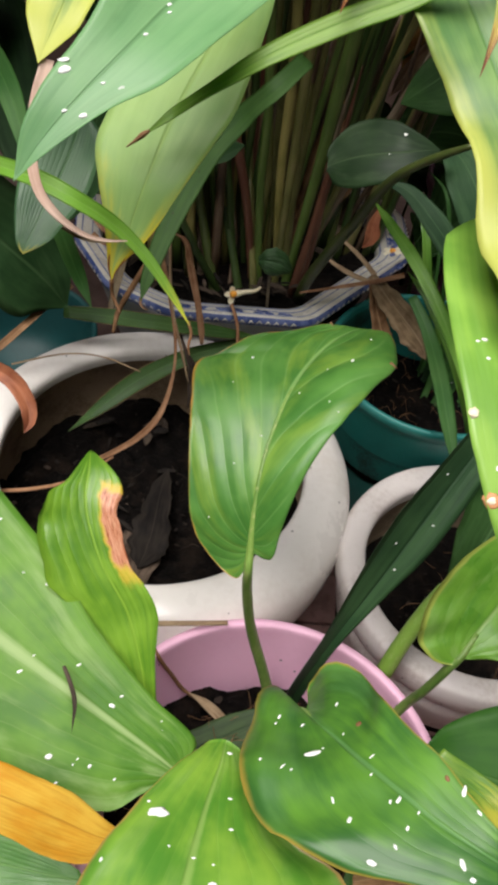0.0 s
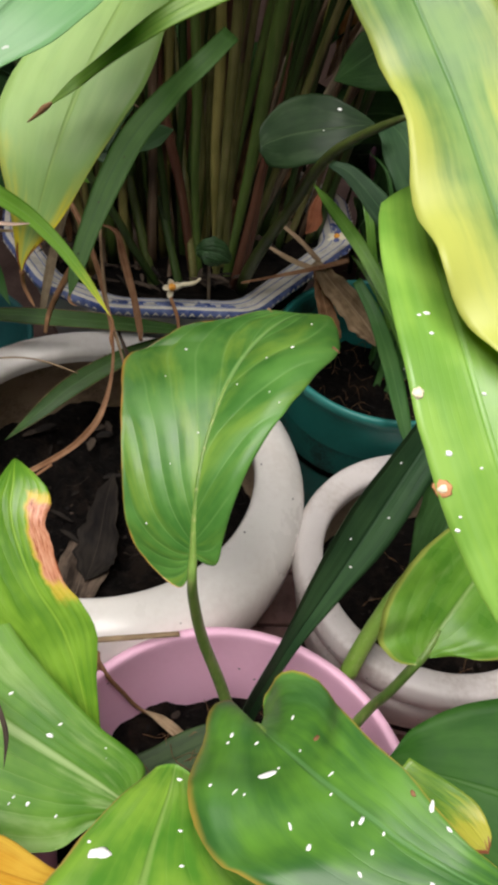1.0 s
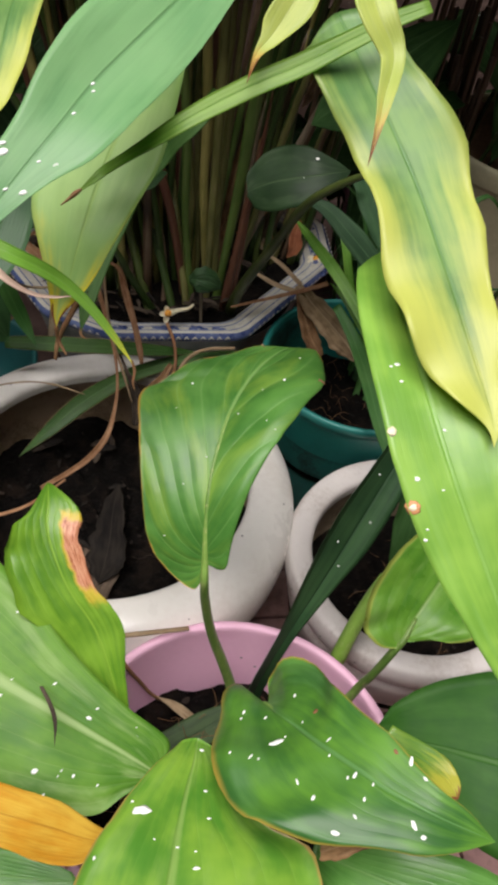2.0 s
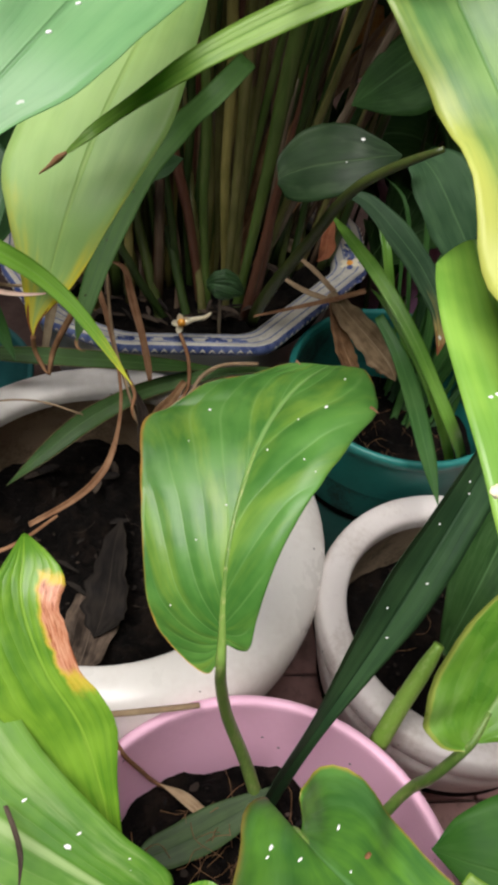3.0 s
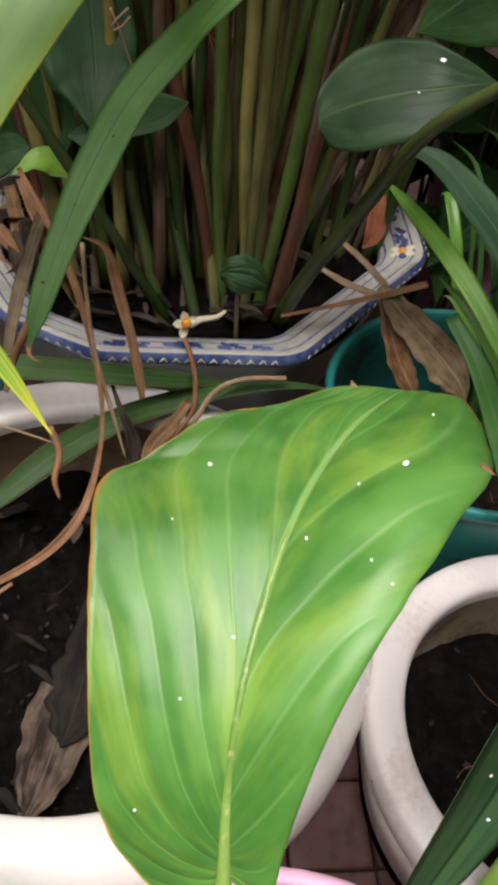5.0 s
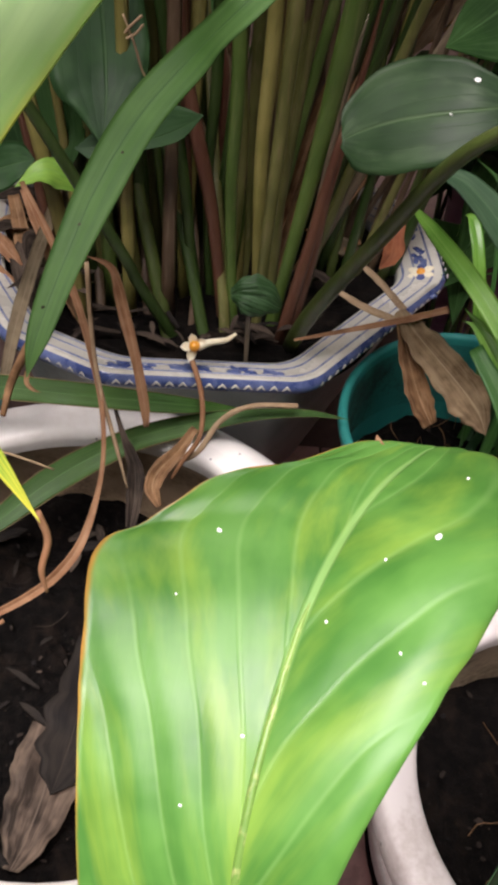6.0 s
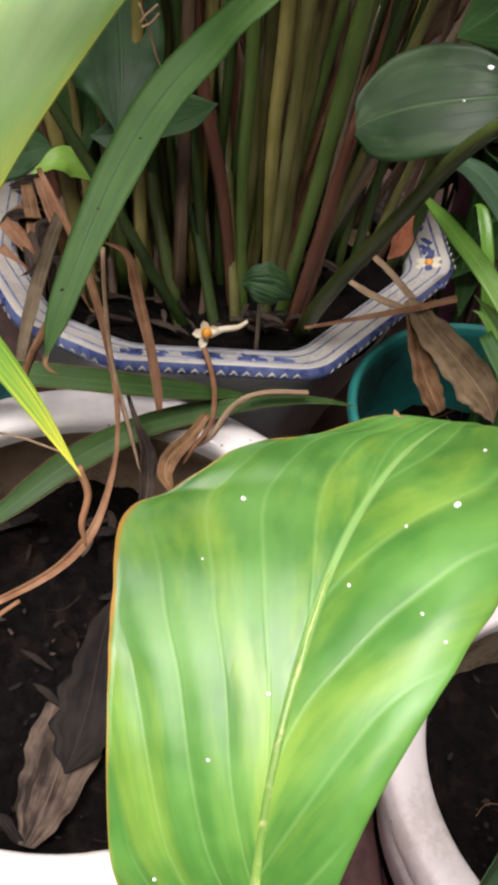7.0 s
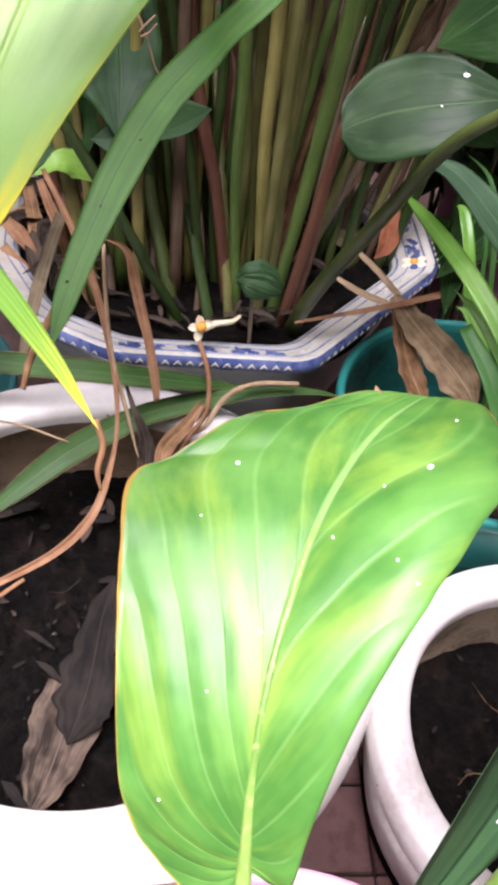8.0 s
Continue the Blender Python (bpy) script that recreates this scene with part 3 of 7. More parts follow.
def soil_mesh(centre, radius, z, bumpy=0.006, rings=22, sides=64, start=0, sink=0.03, stretch=1.0):
    """Crumbly earth that fills a pot, down to its own flat underside."""
    bm = bmesh.new()
    grid = []
    for i in range(1, rings + 1):
        r = radius * i / rings
        ring = []
        for k in range(sides):
            a = 6.28318530718 * k / sides
            x, y = r * math.cos(a), r * math.sin(a)
            h = bumpy * (noise.noise((x * 25, y * 25, start)) + 0.6 * noise.noise((x * 70, y * 70, start)) + 0.45 * noise.noise((x * 190, y * 190, start)))
            ring.append(bm.verts.new((centre[0] + x * stretch, centre[1] + y, z + h)))
        grid.append(ring)
    mid = bm.verts.new((centre[0], centre[1], z))
    for k in range(sides):
        bm.faces.new([mid, grid[0][k], grid[0][(k + 1) % sides]])
    for a, b in zip(grid, grid[1:]):
        for k in range(sides):
            bm.faces.new([a[k], b[k], b[(k + 1) % sides], a[(k + 1) % sides]])
    low = [bm.verts.new((v.co.x, v.co.y, z - sink)) for v in grid[-1]]
    for k in range(sides):
        bm.faces.new([grid[-1][k], low[k], low[(k + 1) % sides], grid[-1][(k + 1) % sides]])
    bm.faces.new(low[::-1])
    return bm


def leaf(parent, material, name="leaf", label="", **shape):
    return part(name, blade_mesh(**shape), material, parent, label)


def dropping(leaf_ob, shape_rows, shape_cols, v, u, long, wide, turn=0.0, material=None, name="dropping", label="white dried bird dropping", high=0.0005):
    """An uneven dried splash that lies on a leaf, at v along and u across it."""
    me = leaf_ob.data
    row, col = min(v, 0.999) * (shape_rows - 1), min(u, 0.999) * shape_cols
    i, j = int(row), int(col)
    at, up = Vector((0, 0, 0)), Vector((0, 0, 0))
    for k, w in ((0, (1 - row + i) * (1 - col + j)), (1, (1 - row + i) * (col - j)), (shape_cols + 1, (row - i) * (1 - col + j)), (shape_cols + 2, (row - i) * (col - j))):
        vert = me.vertices[2 * (i * (shape_cols + 1) + j + k)]
        at, up = at + vert.co * w, up + vert.normal * w
    if up.z < 0:
        up = -up
    bm = bmesh.new()
    bmesh.ops.create_uvsphere(bm, u_segments=18, v_segments=8, radius=1.0)
    for p in bm.verts:
        e = 1 + 0.4 * noise.noise(p.co * 1.7 + Vector((v * 37, u * 53, 0)))
        p.co = Vector((p.co.x * long * 0.85 * e, p.co.y * wide * 0.85 * e, p.co.z * high))
    bmesh.ops.rotate(bm, verts=bm.verts, cent=(0, 0, 0), matrix=up.to_track_quat("Z", "Y").to_matrix() @ Matrix.Rotation(turn, 3, "Z"))
    bmesh.ops.translate(bm, verts=bm.verts, vec=at)
    spot = bpy.data.meshes.new(name)
    bm.to_mesh(spot)
    bm.free()
    spot.polygons.foreach_set("use_smooth", [True] * len(spot.polygons))
    spot.materials.append(material or dropping_mat)
    ob = new(name, spot)
    ob.parent = leaf_ob
    return tagged(ob, label)


# ---- the ground and the walls that close the place ----
bm = bmesh.new()
bmesh.ops.create_grid(bm, x_segments=40, y_segments=40, size=40.0)
bmesh.ops.translate(bm, verts=bm.verts, vec=(0, 0, -0.004))
ground = single("ground", bm, ground_mat, (0, 0, 0), "grimy pinkish brown paving with pale mortar", "ground", kind="structure")


def wall_mesh(x0, x1, y0, y1, height):
    bm = bmesh.new()
    bmesh.ops.create_cube(bm, size=1.0)
    for v in bm.verts:
        v.co = Vector(((x0 + x1) / 2 + v.co.x * (x1 - x0), (y0 + y1) / 2 + v.co.y * (y1 - y0), height / 2 + v.co.z * height))
    bmesh.ops.bevel(bm, geom=bm.edges[:], offset=0.01, segments=2, affect="EDGES")
    return bm


# added walls that cut the light from the low sky
for name, box in (("wall_west", (-1.5, -1.35, -1.3, 1.55)), ("wall_east", (1.6, 1.75, -1.3, 1.55)), ("wall_south", (-1.5, 1.75, -1.45, -1.3))):
    single(name, wall_mesh(*box, 2.6), wall_mat, ((box[0] + box[1]) / 2, (box[2] + box[3]) / 2, 0), "plain weathered brown wall added round the pots to block low sky", "wall", kind="structure", flat=True)
# back wall, added to bring darkness behind the stalks
single("wall_north", wall_mesh(-1.5, 1.75, 1.55, 1.7, 2.6), wall_mat, (0, 1.62, 0), "plain weathered brown wall added behind the pots for a dark background", "wall", kind="structure", flat=True)


# ---- pots ----
def pot(name, centre, outside, inside, material, inner_material, label, sides=72, wobble=0.004, start=0):
    base = thing(name, (centre[0], centre[1], 0), label, "flower pot", "flower pots")
    part("body", lathe_mesh(centre, outside, sides, 4, wobble, start), material, base)
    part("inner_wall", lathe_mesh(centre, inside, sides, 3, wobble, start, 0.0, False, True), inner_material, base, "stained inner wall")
    return base


WHITE, SMALL, PINK, TEAL, PLANTER = (-0.002, 0.520), (0.282, 0.437), (0.0924, 0.240), (0.264, 0.659), (0.050, 0.838)
pot("white_pot", WHITE, [(0.10, 0.0), (0.118, 0.004), (0.148, 0.05), (0.172, 0.10), (0.1795, 0.14), (0.176, 0.168), (0.164, 0.183), (0.150, 0.1885), (0.137, 0.1875), (0.1325, 0.182), (0.1335, 0.172)],
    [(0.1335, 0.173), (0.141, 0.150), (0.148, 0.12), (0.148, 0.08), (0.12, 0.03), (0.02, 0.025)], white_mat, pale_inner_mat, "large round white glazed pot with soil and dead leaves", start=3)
single("potting_soil", soil_mesh(WHITE, 0.152, 0.094, 0.014, 40, 110, start=2), soil_mat, (*WHITE, 0.094), "dark crumbly soil in the white pot", "soil", kind="stuff")
pot("grey_white_pot", SMALL, [(0.075, 0.0), (0.082, 0.006), (0.098, 0.05), (0.110, 0.095), (0.1135, 0.115), (0.1095, 0.125), (0.1115, 0.130), (0.1185, 0.136), (0.1215, 0.148), (0.1205, 0.157), (0.1175, 0.162), (0.110, 0.163), (0.1005, 0.160), (0.0965, 0.155), (0.0965, 0.145)],
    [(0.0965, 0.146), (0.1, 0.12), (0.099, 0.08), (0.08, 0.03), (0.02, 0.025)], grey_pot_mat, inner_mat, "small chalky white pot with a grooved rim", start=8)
single("potting_soil", soil_mesh(SMALL, 0.103, 0.088, 0.007, start=5), soil_mat, (*SMALL, 0.088), "dark moist soil in the small white pot", "soil", kind="stuff")
pot("pink_pot", PINK, [(0.085, 0.0), (0.092, 0.004), (0.104, 0.07), (0.114, 0.14), (0.1175, 0.162), (0.1235, 0.166), (0.1245, 0.182), (0.1225, 0.1865), (0.1185, 0.187), (0.1165, 0.184), (0.1155, 0.174)],
    [(0.1155, 0.175), (0.1125, 0.15), (0.105, 0.10), (0.098, 0.05), (0.08, 0.02), (0.02, 0.018)], pink_mat, pink_mat, "round pink plastic pot with dry soil", wobble=0.002)
single("potting_soil", soil_mesh(PINK, 0.1078, 0.106, 0.012, 32, 90, start=9), soil_mat, (*PINK, 0.106), "dry brown soil with roots in the pink pot", "soil", kind="stuff")
pot("teal_pot", TEAL, [(0.07, 0.0), (0.076, 0.004), (0.088, 0.09), (0.0985, 0.175), (0.1025, 0.190), (0.1055, 0.195), (0.106, 0.201), (0.1035, 0.2035), (0.1, 0.202), (0.0985, 0.195)],
    [(0.0985, 0.196), (0.095, 0.15), (0.088, 0.09), (0.07, 0.03), (0.02, 0.025)], teal_mat, teal_inner_mat, "teal green plastic pot with grass in it", wobble=0.002)
single("potting_soil", soil_mesh(TEAL, 0.09, 0.125, 0.008, start=11), soil_mat, (*TEAL, 0.125), "dark soil in the teal pot", "soil", kind="stuff")
pot("cream_pot", (0.55, 1.0), [(0.08, 0.0), (0.09, 0.005), (0.11, 0.12), (0.125, 0.25), (0.13, 0.27), (0.13, 0.29), (0.124, 0.295), (0.119, 0.285)],
    [(0.119, 0.286), (0.112, 0.2), (0.1, 0.1), (0.05, 0.05)], cream_mat, inner_mat, "tall cream clay pot at the back", wobble=0.002)

# ---- many-sided porcelain planter ----
planter = thing("porcelain_planter", (*PLANTER, 0), "blue and white octagonal porcelain planter with a wide painted rim", "planter")
# outer corners of the lip, going round from the front
CORNERS = ((0.0, 0.664), (0.137, 0.668), (0.256, 0.80), (0.257, 0.888), (0.155, 1.010), (-0.035, 1.010), (-0.122, 0.910), (-0.110, 0.775), (-0.066, 0.697))
LIP = 0.1765


def octagon(profile, first=False, last=False):
    """Many-sided rings inside the lip's corners; a radius of LIP reaches the corners."""
    bm = bmesh.new()
    rings = [[bm.verts.new((PLANTER[0] + (x - PLANTER[0]) * r / LIP, PLANTER[1] + (y - PLANTER[1]) * r / LIP, z)) for x, y in CORNERS] for r, z in profile]
    uprights = []
    for a, b in zip(rings, rings[1:]):
        for k in range(len(CORNERS)):
            bm.faces.new([a[k], a[(k + 1) % len(a)], b[(k + 1) % len(b)], b[k]])
            uprights.append(bm.edges.get((a[k], b[k])))
    if first:
        bm.faces.new(rings[0][::-1])
    if last:
        bm.faces.new(rings[-1])
    bmesh.ops.recalc_face_normals(bm, faces=bm.faces)
    bmesh.ops.bevel(bm, geom=uprights, offset=0.012, segments=4, affect="EDGES", profile=0.5)
    return bm


part("body", octagon([(0.10, 0.0), (0.105, 0.004), (0.125, 0.08), (0.148, 0.16), (0.158, 0.205), (0.160, 0.212)], True), body_mat, planter, "grey glazed body")
part("inner_wall", octagon([(0.1452, 0.2150), (0.143, 0.205), (0.136, 0.15), (0.10, 0.05), (0.02, 0.045)], False, True), body_mat, planter)
part("rim", octagon([(0.1735, 0.2262), (0.1722, 0.2266), (0.168, 0.2252), (0.160, 0.2222), (0.152, 0.2194), (0.1475, 0.2180), (0.1458, 0.2172), (0.1450, 0.2150)]), porcelain_mat, planter, "cream white porcelain rim")
part("lip_band", octagon([(0.160, 0.211), (0.172, 0.2145), (0.1755, 0.217), (0.1765, 0.2205), (0.1762, 0.224), (0.1735, 0.2262)]), blue_mat, planter, "cobalt blue outer lip")


def rim_line(r, z, width, rise=0.0007, gap=0.0):
    """A painted line that follows the rim as a very thin raised band."""
    return octagon([(r - width / 2, z + rise * 0.2), (r, z + rise), (r + width / 2, z + rise * 0.2), (r + width / 2, z - 0.001), (r - width / 2, z - 0.001), (r - width / 2, z + rise * 0.2)])


def rim_height(r):
    """The height of the flaring rim's face at a radius."""
    return 0.2256 - (0.1690 - r) * 0.365


for r, width in ((0.1672, 0.0018), (0.1560, 0.0014), (0.1488, 0.0022)):
    part("blue_line", rim_line(r, rim_height(r), width), faded_blue_mat, planter, "faded blue painted line")


def rim_place(side, along, r, z):
    """A place on one side of the rim, along it from 0 to 1, and the turn of that side."""
    (x0, y0), (x1, y1) = CORNERS[side % len(CORNERS)], CORNERS[(side + 1) % len(CORNERS)]
    x, y = x0 + (x1 - x0) * along - PLANTER[0], y0 + (y1 - y0) * along - PLANTER[1]
    return Vector((PLANTER[0] + x * r / LIP, PLANTER[1] + y * r / LIP, z)), math.atan2(y1 - y0, x1 - x0), math.hypot(x1 - x0, y1 - y0)


for side in (-2, -1, 0, 1, 2):
    size = rim_place(side, 0.5, LIP, 0.22)[2]
    # lip pattern: small painted arcs on the outer edge of the rim
    steps = int((size - 0.012) / 0.0084)
    for k in range(steps):
        at, ang, size = rim_place(side, (0.006 + 0.0084 * (k + 0.5)) / size, 0.1774, 0.2224)
        bm = bmesh.new()
        bmesh.ops.create_uvsphere(bm, u_segments=8, v_segments=6, radius=1.0)
        for v in bm.verts:
            v.co = Vector((v.co.x * 0.0031, v.co.y * 0.0007, v.co.z * 0.0011 - 0.0034 * abs(v.co.x) + 0.0017)) * (1.0 if side == 0 else 0.75)
        bmesh.ops.rotate(bm, verts=bm.verts, cent=(0, 0, 0), matrix=Matrix.Rotation(ang, 3, "Z"))
        bmesh.ops.translate(bm, verts=bm.verts, vec=at)
        part("painted_scallop", bm, porcelain_mat, planter)
    if side in (-2, -1, 1):
        continue
    # painted cloud scrolls on the flat of the rim
    for k, (middle, half, count) in enumerate(((-0.062, 0.0075, 9), (-0.042, 0.004, 4), (-0.0115, 0.0135, 17), (0.026, 0.0075, 10), (0.048, 0.006, 5))):
        bm = bmesh.new()
        rnd = random.Random(side * 31 + k * 24 + 400)
        for j in range(count):
            r = 0.1612 + rnd.uniform(-0.0034, 0.0034)
            at, ang, size = rim_place(side, 0.5 + (middle + half * (2 * (j + 0.5) / count - 1)) / size, r, rim_height(r))
            got = bmesh.ops.create_uvsphere(bm, u_segments=8, v_segments=5, radius=1.0)["verts"]
            sx, sy = rnd.uniform(0.0028, 0.0056), rnd.uniform(0.0012, 0.0026)
            for v in got:
                v.co = Vector((v.co.x * sx, v.co.y * sy, v.co.z * 0.0009))
            bmesh.ops.rotate(bm, verts=got, cent=(0, 0, 0), matrix=Matrix.Rotation(ang + rnd.uniform(-0.8, 0.8), 3, "Z"))
            bmesh.ops.translate(bm, verts=got, vec=at)
        tagged(part("painted_scroll", bm, blue_mat, planter), kind="stuff")


def painted_flower(at):
    """A yellow painted flower with an orange heart on the planter's corner."""
    for k in range(6):
        a = 1.047 * k + 0.3
        bm = bmesh.new()
        bmesh.ops.create_uvsphere(bm, u_segments=10, v_segments=6, radius=1.0)
        for v in bm.verts:
            v.co = Vector((v.co.x * 0.0056 + 0.0062, v.co.y * 0.0036, v.co.z * 0.0008))
        bmesh.ops.rotate(bm, verts=bm.verts, cent=(0, 0, 0), matrix=Matrix.Rotation(a, 3, "Z"))
        bmesh.ops.rotate(bm, verts=bm.verts, cent=(0, 0, 0), matrix=Matrix.Rotation(-0.35, 3, "Y"))
        bmesh.ops.translate(bm, verts=bm.verts, vec=at)
        part("painted_petal", bm, blue_mat if k in (1, 4) else petal_mat, planter)
    bm = bmesh.new()
    bmesh.ops.create_uvsphere(bm, u_segments=12, v_segments=8, radius=0.0036)
    bmesh.ops.translate(bm, verts=bm.verts, vec=at)
    part("painted_flower_heart", bm, orange_mat, planter, "orange flower heart")


painted_flower(Vector((0.236, 0.812, 0.2228)))
single("potting_soil", soil_mesh((PLANTER[0] + 0.014, PLANTER[1]), 0.142, 0.208, 0.008, start=21, stretch=1.1), soil_mat, (*PLANTER, 0.208), "dark soil and litter in the porcelain planter", "soil", kind="stuff")

# ---- plant in the pink pot ----
shoot = thing("broad_leaf_plant", (0.10, 0.27, 0.106), "young broad-leaved green plant growing in the pink pot", "plant")
hero = leaf(shoot, hero_mat, label="upright glossy green leaf with pale veins and brown edge", fold=0.17, wave=0.0012, waves=2.2, crest=-0.05, roll=0.1, pleat=0.0005, arcs=ARCS, ragged=0.012, rows=96, cols=48, seed=4,
            mid=[(0.0648, 0.3201, 0.3312), (0.0647, 0.3219, 0.3343), (0.0646, 0.3237, 0.3373), (0.0645, 0.3266, 0.3420), (0.0644, 0.3323, 0.3502), (0.0648, 0.3407, 0.3603), (0.0664, 0.3523, 0.3710), (0.0705, 0.3689, 0.3815), (0.0745, 0.3809, 0.3864), (0.0792, 0.3939, 0.3901), (0.0845, 0.4055, 0.3924), (0.0898, 0.4157, 0.3938), (0.0954, 0.4252, 0.3946), (0.1008, 0.4334, 0.3951), (0.1065, 0.4407, 0.3950), (0.1126, 0.4472, 0.3946), (0.1189, 0.4533, 0.3939), (0.1246, 0.4586, 0.3932), (0.1291, 0.4621, 0.3922)], left=(0.0017, 0.0069, 0.0167, 0.0261, 0.0340, 0.0382, 0.0423, 0.0468, 0.0503, 0.0538, 0.0569, 0.0585, 0.0560, 0.0482, 0.0415, 0.0349, 0.0242, 0.0161, 0.0037), right=(0.0024, 0.0046, 0.0092, 0.0143, 0.0173, 0.0214, 0.0279, 0.0346, 0.0384, 0.0426, 0.0455, 0.0477, 0.0488, 0.0473, 0.0422, 0.0338, 0.0226, 0.0142, 0.0068), sweep_left=(-0.0072, -0.0190, -0.0184, -0.0150, -0.0137, -0.0130, -0.0053, -0.0091, -0.0125, -0.0169, -0.0227, -0.0288, -0.0346, -0.0388, -0.0390, -0.0381, -0.0319, -0.0172, -0.0068), sweep_right=(0.0054, -0.0014, -0.0063, -0.0090, -0.0037, 0.0009, 0.0075, 0.0083, 0.0072, 0.0068, 0.0096, 0.0108, 0.0098, 0.0099, 0.0119, 0.0151, 0.0171, 0.0132, 0.0066), face=[(-0.42, -0.62, 0.68), (-0.24, 0.12, 0.95)])
part("leaf_stalk", tube_mesh([(0.113, 0.314, 0.105), (0.096, 0.327, 0.165), (0.0775, 0.3265, 0.235), (0.068, 0.319, 0.292), (0.0648, 0.3155, 0.322), (0.0647, 0.3219, 0.3336), (0.0645, 0.3266, 0.3413), (0.0644, 0.3323, 0.3495), (0.0648, 0.3407, 0.3596), (0.0664, 0.3523, 0.3703), (0.0705, 0.3689, 0.3808), (0.0792, 0.3939, 0.3894), (0.0845, 0.4055, 0.3917)], [0.0048, 0.0042, 0.0037, 0.0033, 0.0028, 0.0023, 0.0019, 0.0017, 0.0015, 0.0013, 0.0011, 0.0009, 0.0003], 60, 12), petiole_mat, shoot, "olive green stalk running into the midrib")
for v, u, size in ((0.64, 0.23, 0.001), (0.68, 0.75, 0.0015), (0.62, 0.65, 0.0006), (0.52, 0.57, 0.0007), (0.49, 0.82, 0.0006), (0.46, 0.93, 0.0006), (0.53, 0.20, 0.0005), (0.39, 0.44, 0.0007), (0.84, 0.80, 0.0007), (0.34, 0.31, 0.0006), (0.25, 0.14, 0.0006)):
    dropping(hero, 96, 48, v, u, size, size * 0.75)
leaf(hero, rust_mat, name="dry_point", fold=0.2, rows=8, cols=4, seed=6, mid=[(0.1393, 0.4137, 0.4074), (0.1417, 0.4124, 0.4066), (0.1440, 0.4113, 0.4060)], left=(0.0013, 0.0009, 0.0000), right=(0.0015, 0.0011, 0.0000), sweep_left=(0.0000, 0.0000, 0.0000), sweep_right=(-0.0002, -0.0001, 0.0000), face=(0, -0.5, 0.85))
leaf(hero, rust_mat, name="dry_point", label="tiny dry brown point on the margin", fold=0.3, rows=8, cols=4, seed=5, mid=[(0.1095, 0.4602, 0.3932), (0.1095, 0.4622, 0.3938), (0.1092, 0.4637, 0.3945)], left=(0.002, 0.0008, 0.0), right=(0.002, 0.0009, 0.0), face=(-0.2, -0.2, 0.9))
heart_leaf = leaf(shoot, heart_mat, label="heart-shaped green leaf spattered with white droppings", fold=0.10, wave=0.003, waves=2, crest=-0.06, pleat=0.0004, pleats=4.0, lean=0.4, rows=36, cols=16, seed=2, mid=[(0.098, 0.242, 0.303), (0.1, 0.233, 0.315), (0.103, 0.224, 0.325), (0.109, 0.213, 0.335), (0.116, 0.201, 0.346), (0.125, 0.19, 0.352), (0.135, 0.179, 0.358), (0.146, 0.168, 0.361), (0.161, 0.157, 0.364), (0.179, 0.149, 0.361), (0.194, 0.144, 0.355)], left=(0.0068, 0.0157, 0.0275, 0.0439, 0.0351, 0.0287, 0.0241, 0.0181, 0.0123, 0.0086, 0,), right=(0, 0, 0.0023, 0.0168, 0.0358, 0.0474, 0.0534, 0.043, 0.0253, 0.017, 0,), sweep_left=(-0.0142, -0.0517, -0.0531, -0.0478, -0.0259, -0.0158, -0.0032, 0.0037, 0.0018, -0.002, 0,), sweep_right=(-0.0269, -0.0544, -0.0608, -0.0585, -0.0473, -0.0451, -0.0365, -0.0269, -0.0176, -0.0139, 0,), face=(0.1, -0.22, 0.97))
leaf(shoot, heart_tip_mat, label="yellowing leaf with a brown curled tip", fold=0.1, wave=0.0015, rows=26, cols=12, seed=3, mid=[(0.1627, 0.2134, 0.3196), (0.1722, 0.2022, 0.3243), (0.1820, 0.1900, 0.3297), (0.1876, 0.1791, 0.3328), (0.1896, 0.1713, 0.3341)], left=(0.0064, 0.0079, 0.0083, 0.0053, 0.0000), right=(0.0071, 0.0127, 0.0164, 0.0121, 0.0000), sweep_left=(0.0004, 0.0038, 0.0036, 0.0015, 0.0000), sweep_right=(0.0005, 0.0000, 0.0016, 0.0046, 0.0000), face=(0.1, -0.42, 0.9))
part("leaf_stalk", tube_mesh([(0.105, 0.235, 0.105), (0.102, 0.25, 0.2), (0.098, 0.248, 0.273), (0.098, 0.243, 0.299), (0.103, 0.224, 0.322)], [0.004, 0.0036, 0.003, 0.0026, 0.0016]), petiole_mat, shoot)
leaf(shoot, young_mat, label="heart-shaped green leaf on a slanting stalk", fold=0.16, wave=0.0015, crest=-0.1, pleat=0.0002, pleats=4.0, lean=0.4, rows=36, cols=28, seed=6, mid=[(0.198, 0.285, 0.292), (0.202, 0.292, 0.298), (0.212, 0.303, 0.304), (0.23, 0.322, 0.308), (0.254, 0.347, 0.308), (0.284, 0.38, 0.303), (0.307, 0.409, 0.297)], left=(0.0022, 0.0187, 0.0271, 0.0333, 0.0352, 0.0244, 0,), right=(0.0054, 0.0286, 0.0449, 0.0408, 0.0363, 0.0243, 0,), sweep_left=(-0.006, -0.0202, -0.0338, -0.0422, -0.0444, -0.0297, 0,), sweep_right=(0.0018, 0.005, 0.0177, 0.0298, 0.0287, 0.0147, 0,), face=(0, -0.45, 0.89))
part("leaf_stalk", tube_mesh([(0.137, 0.255, 0.11), (0.18, 0.287, 0.2), (0.187, 0.283, 0.25), (0.193, 0.283, 0.283), (0.199, 0.287, 0.293), (0.207, 0.297, 0.301)], [0.004, 0.0036, 0.0032, 0.003, 0.0025, 0.0014], 20), petiole_mat, shoot)
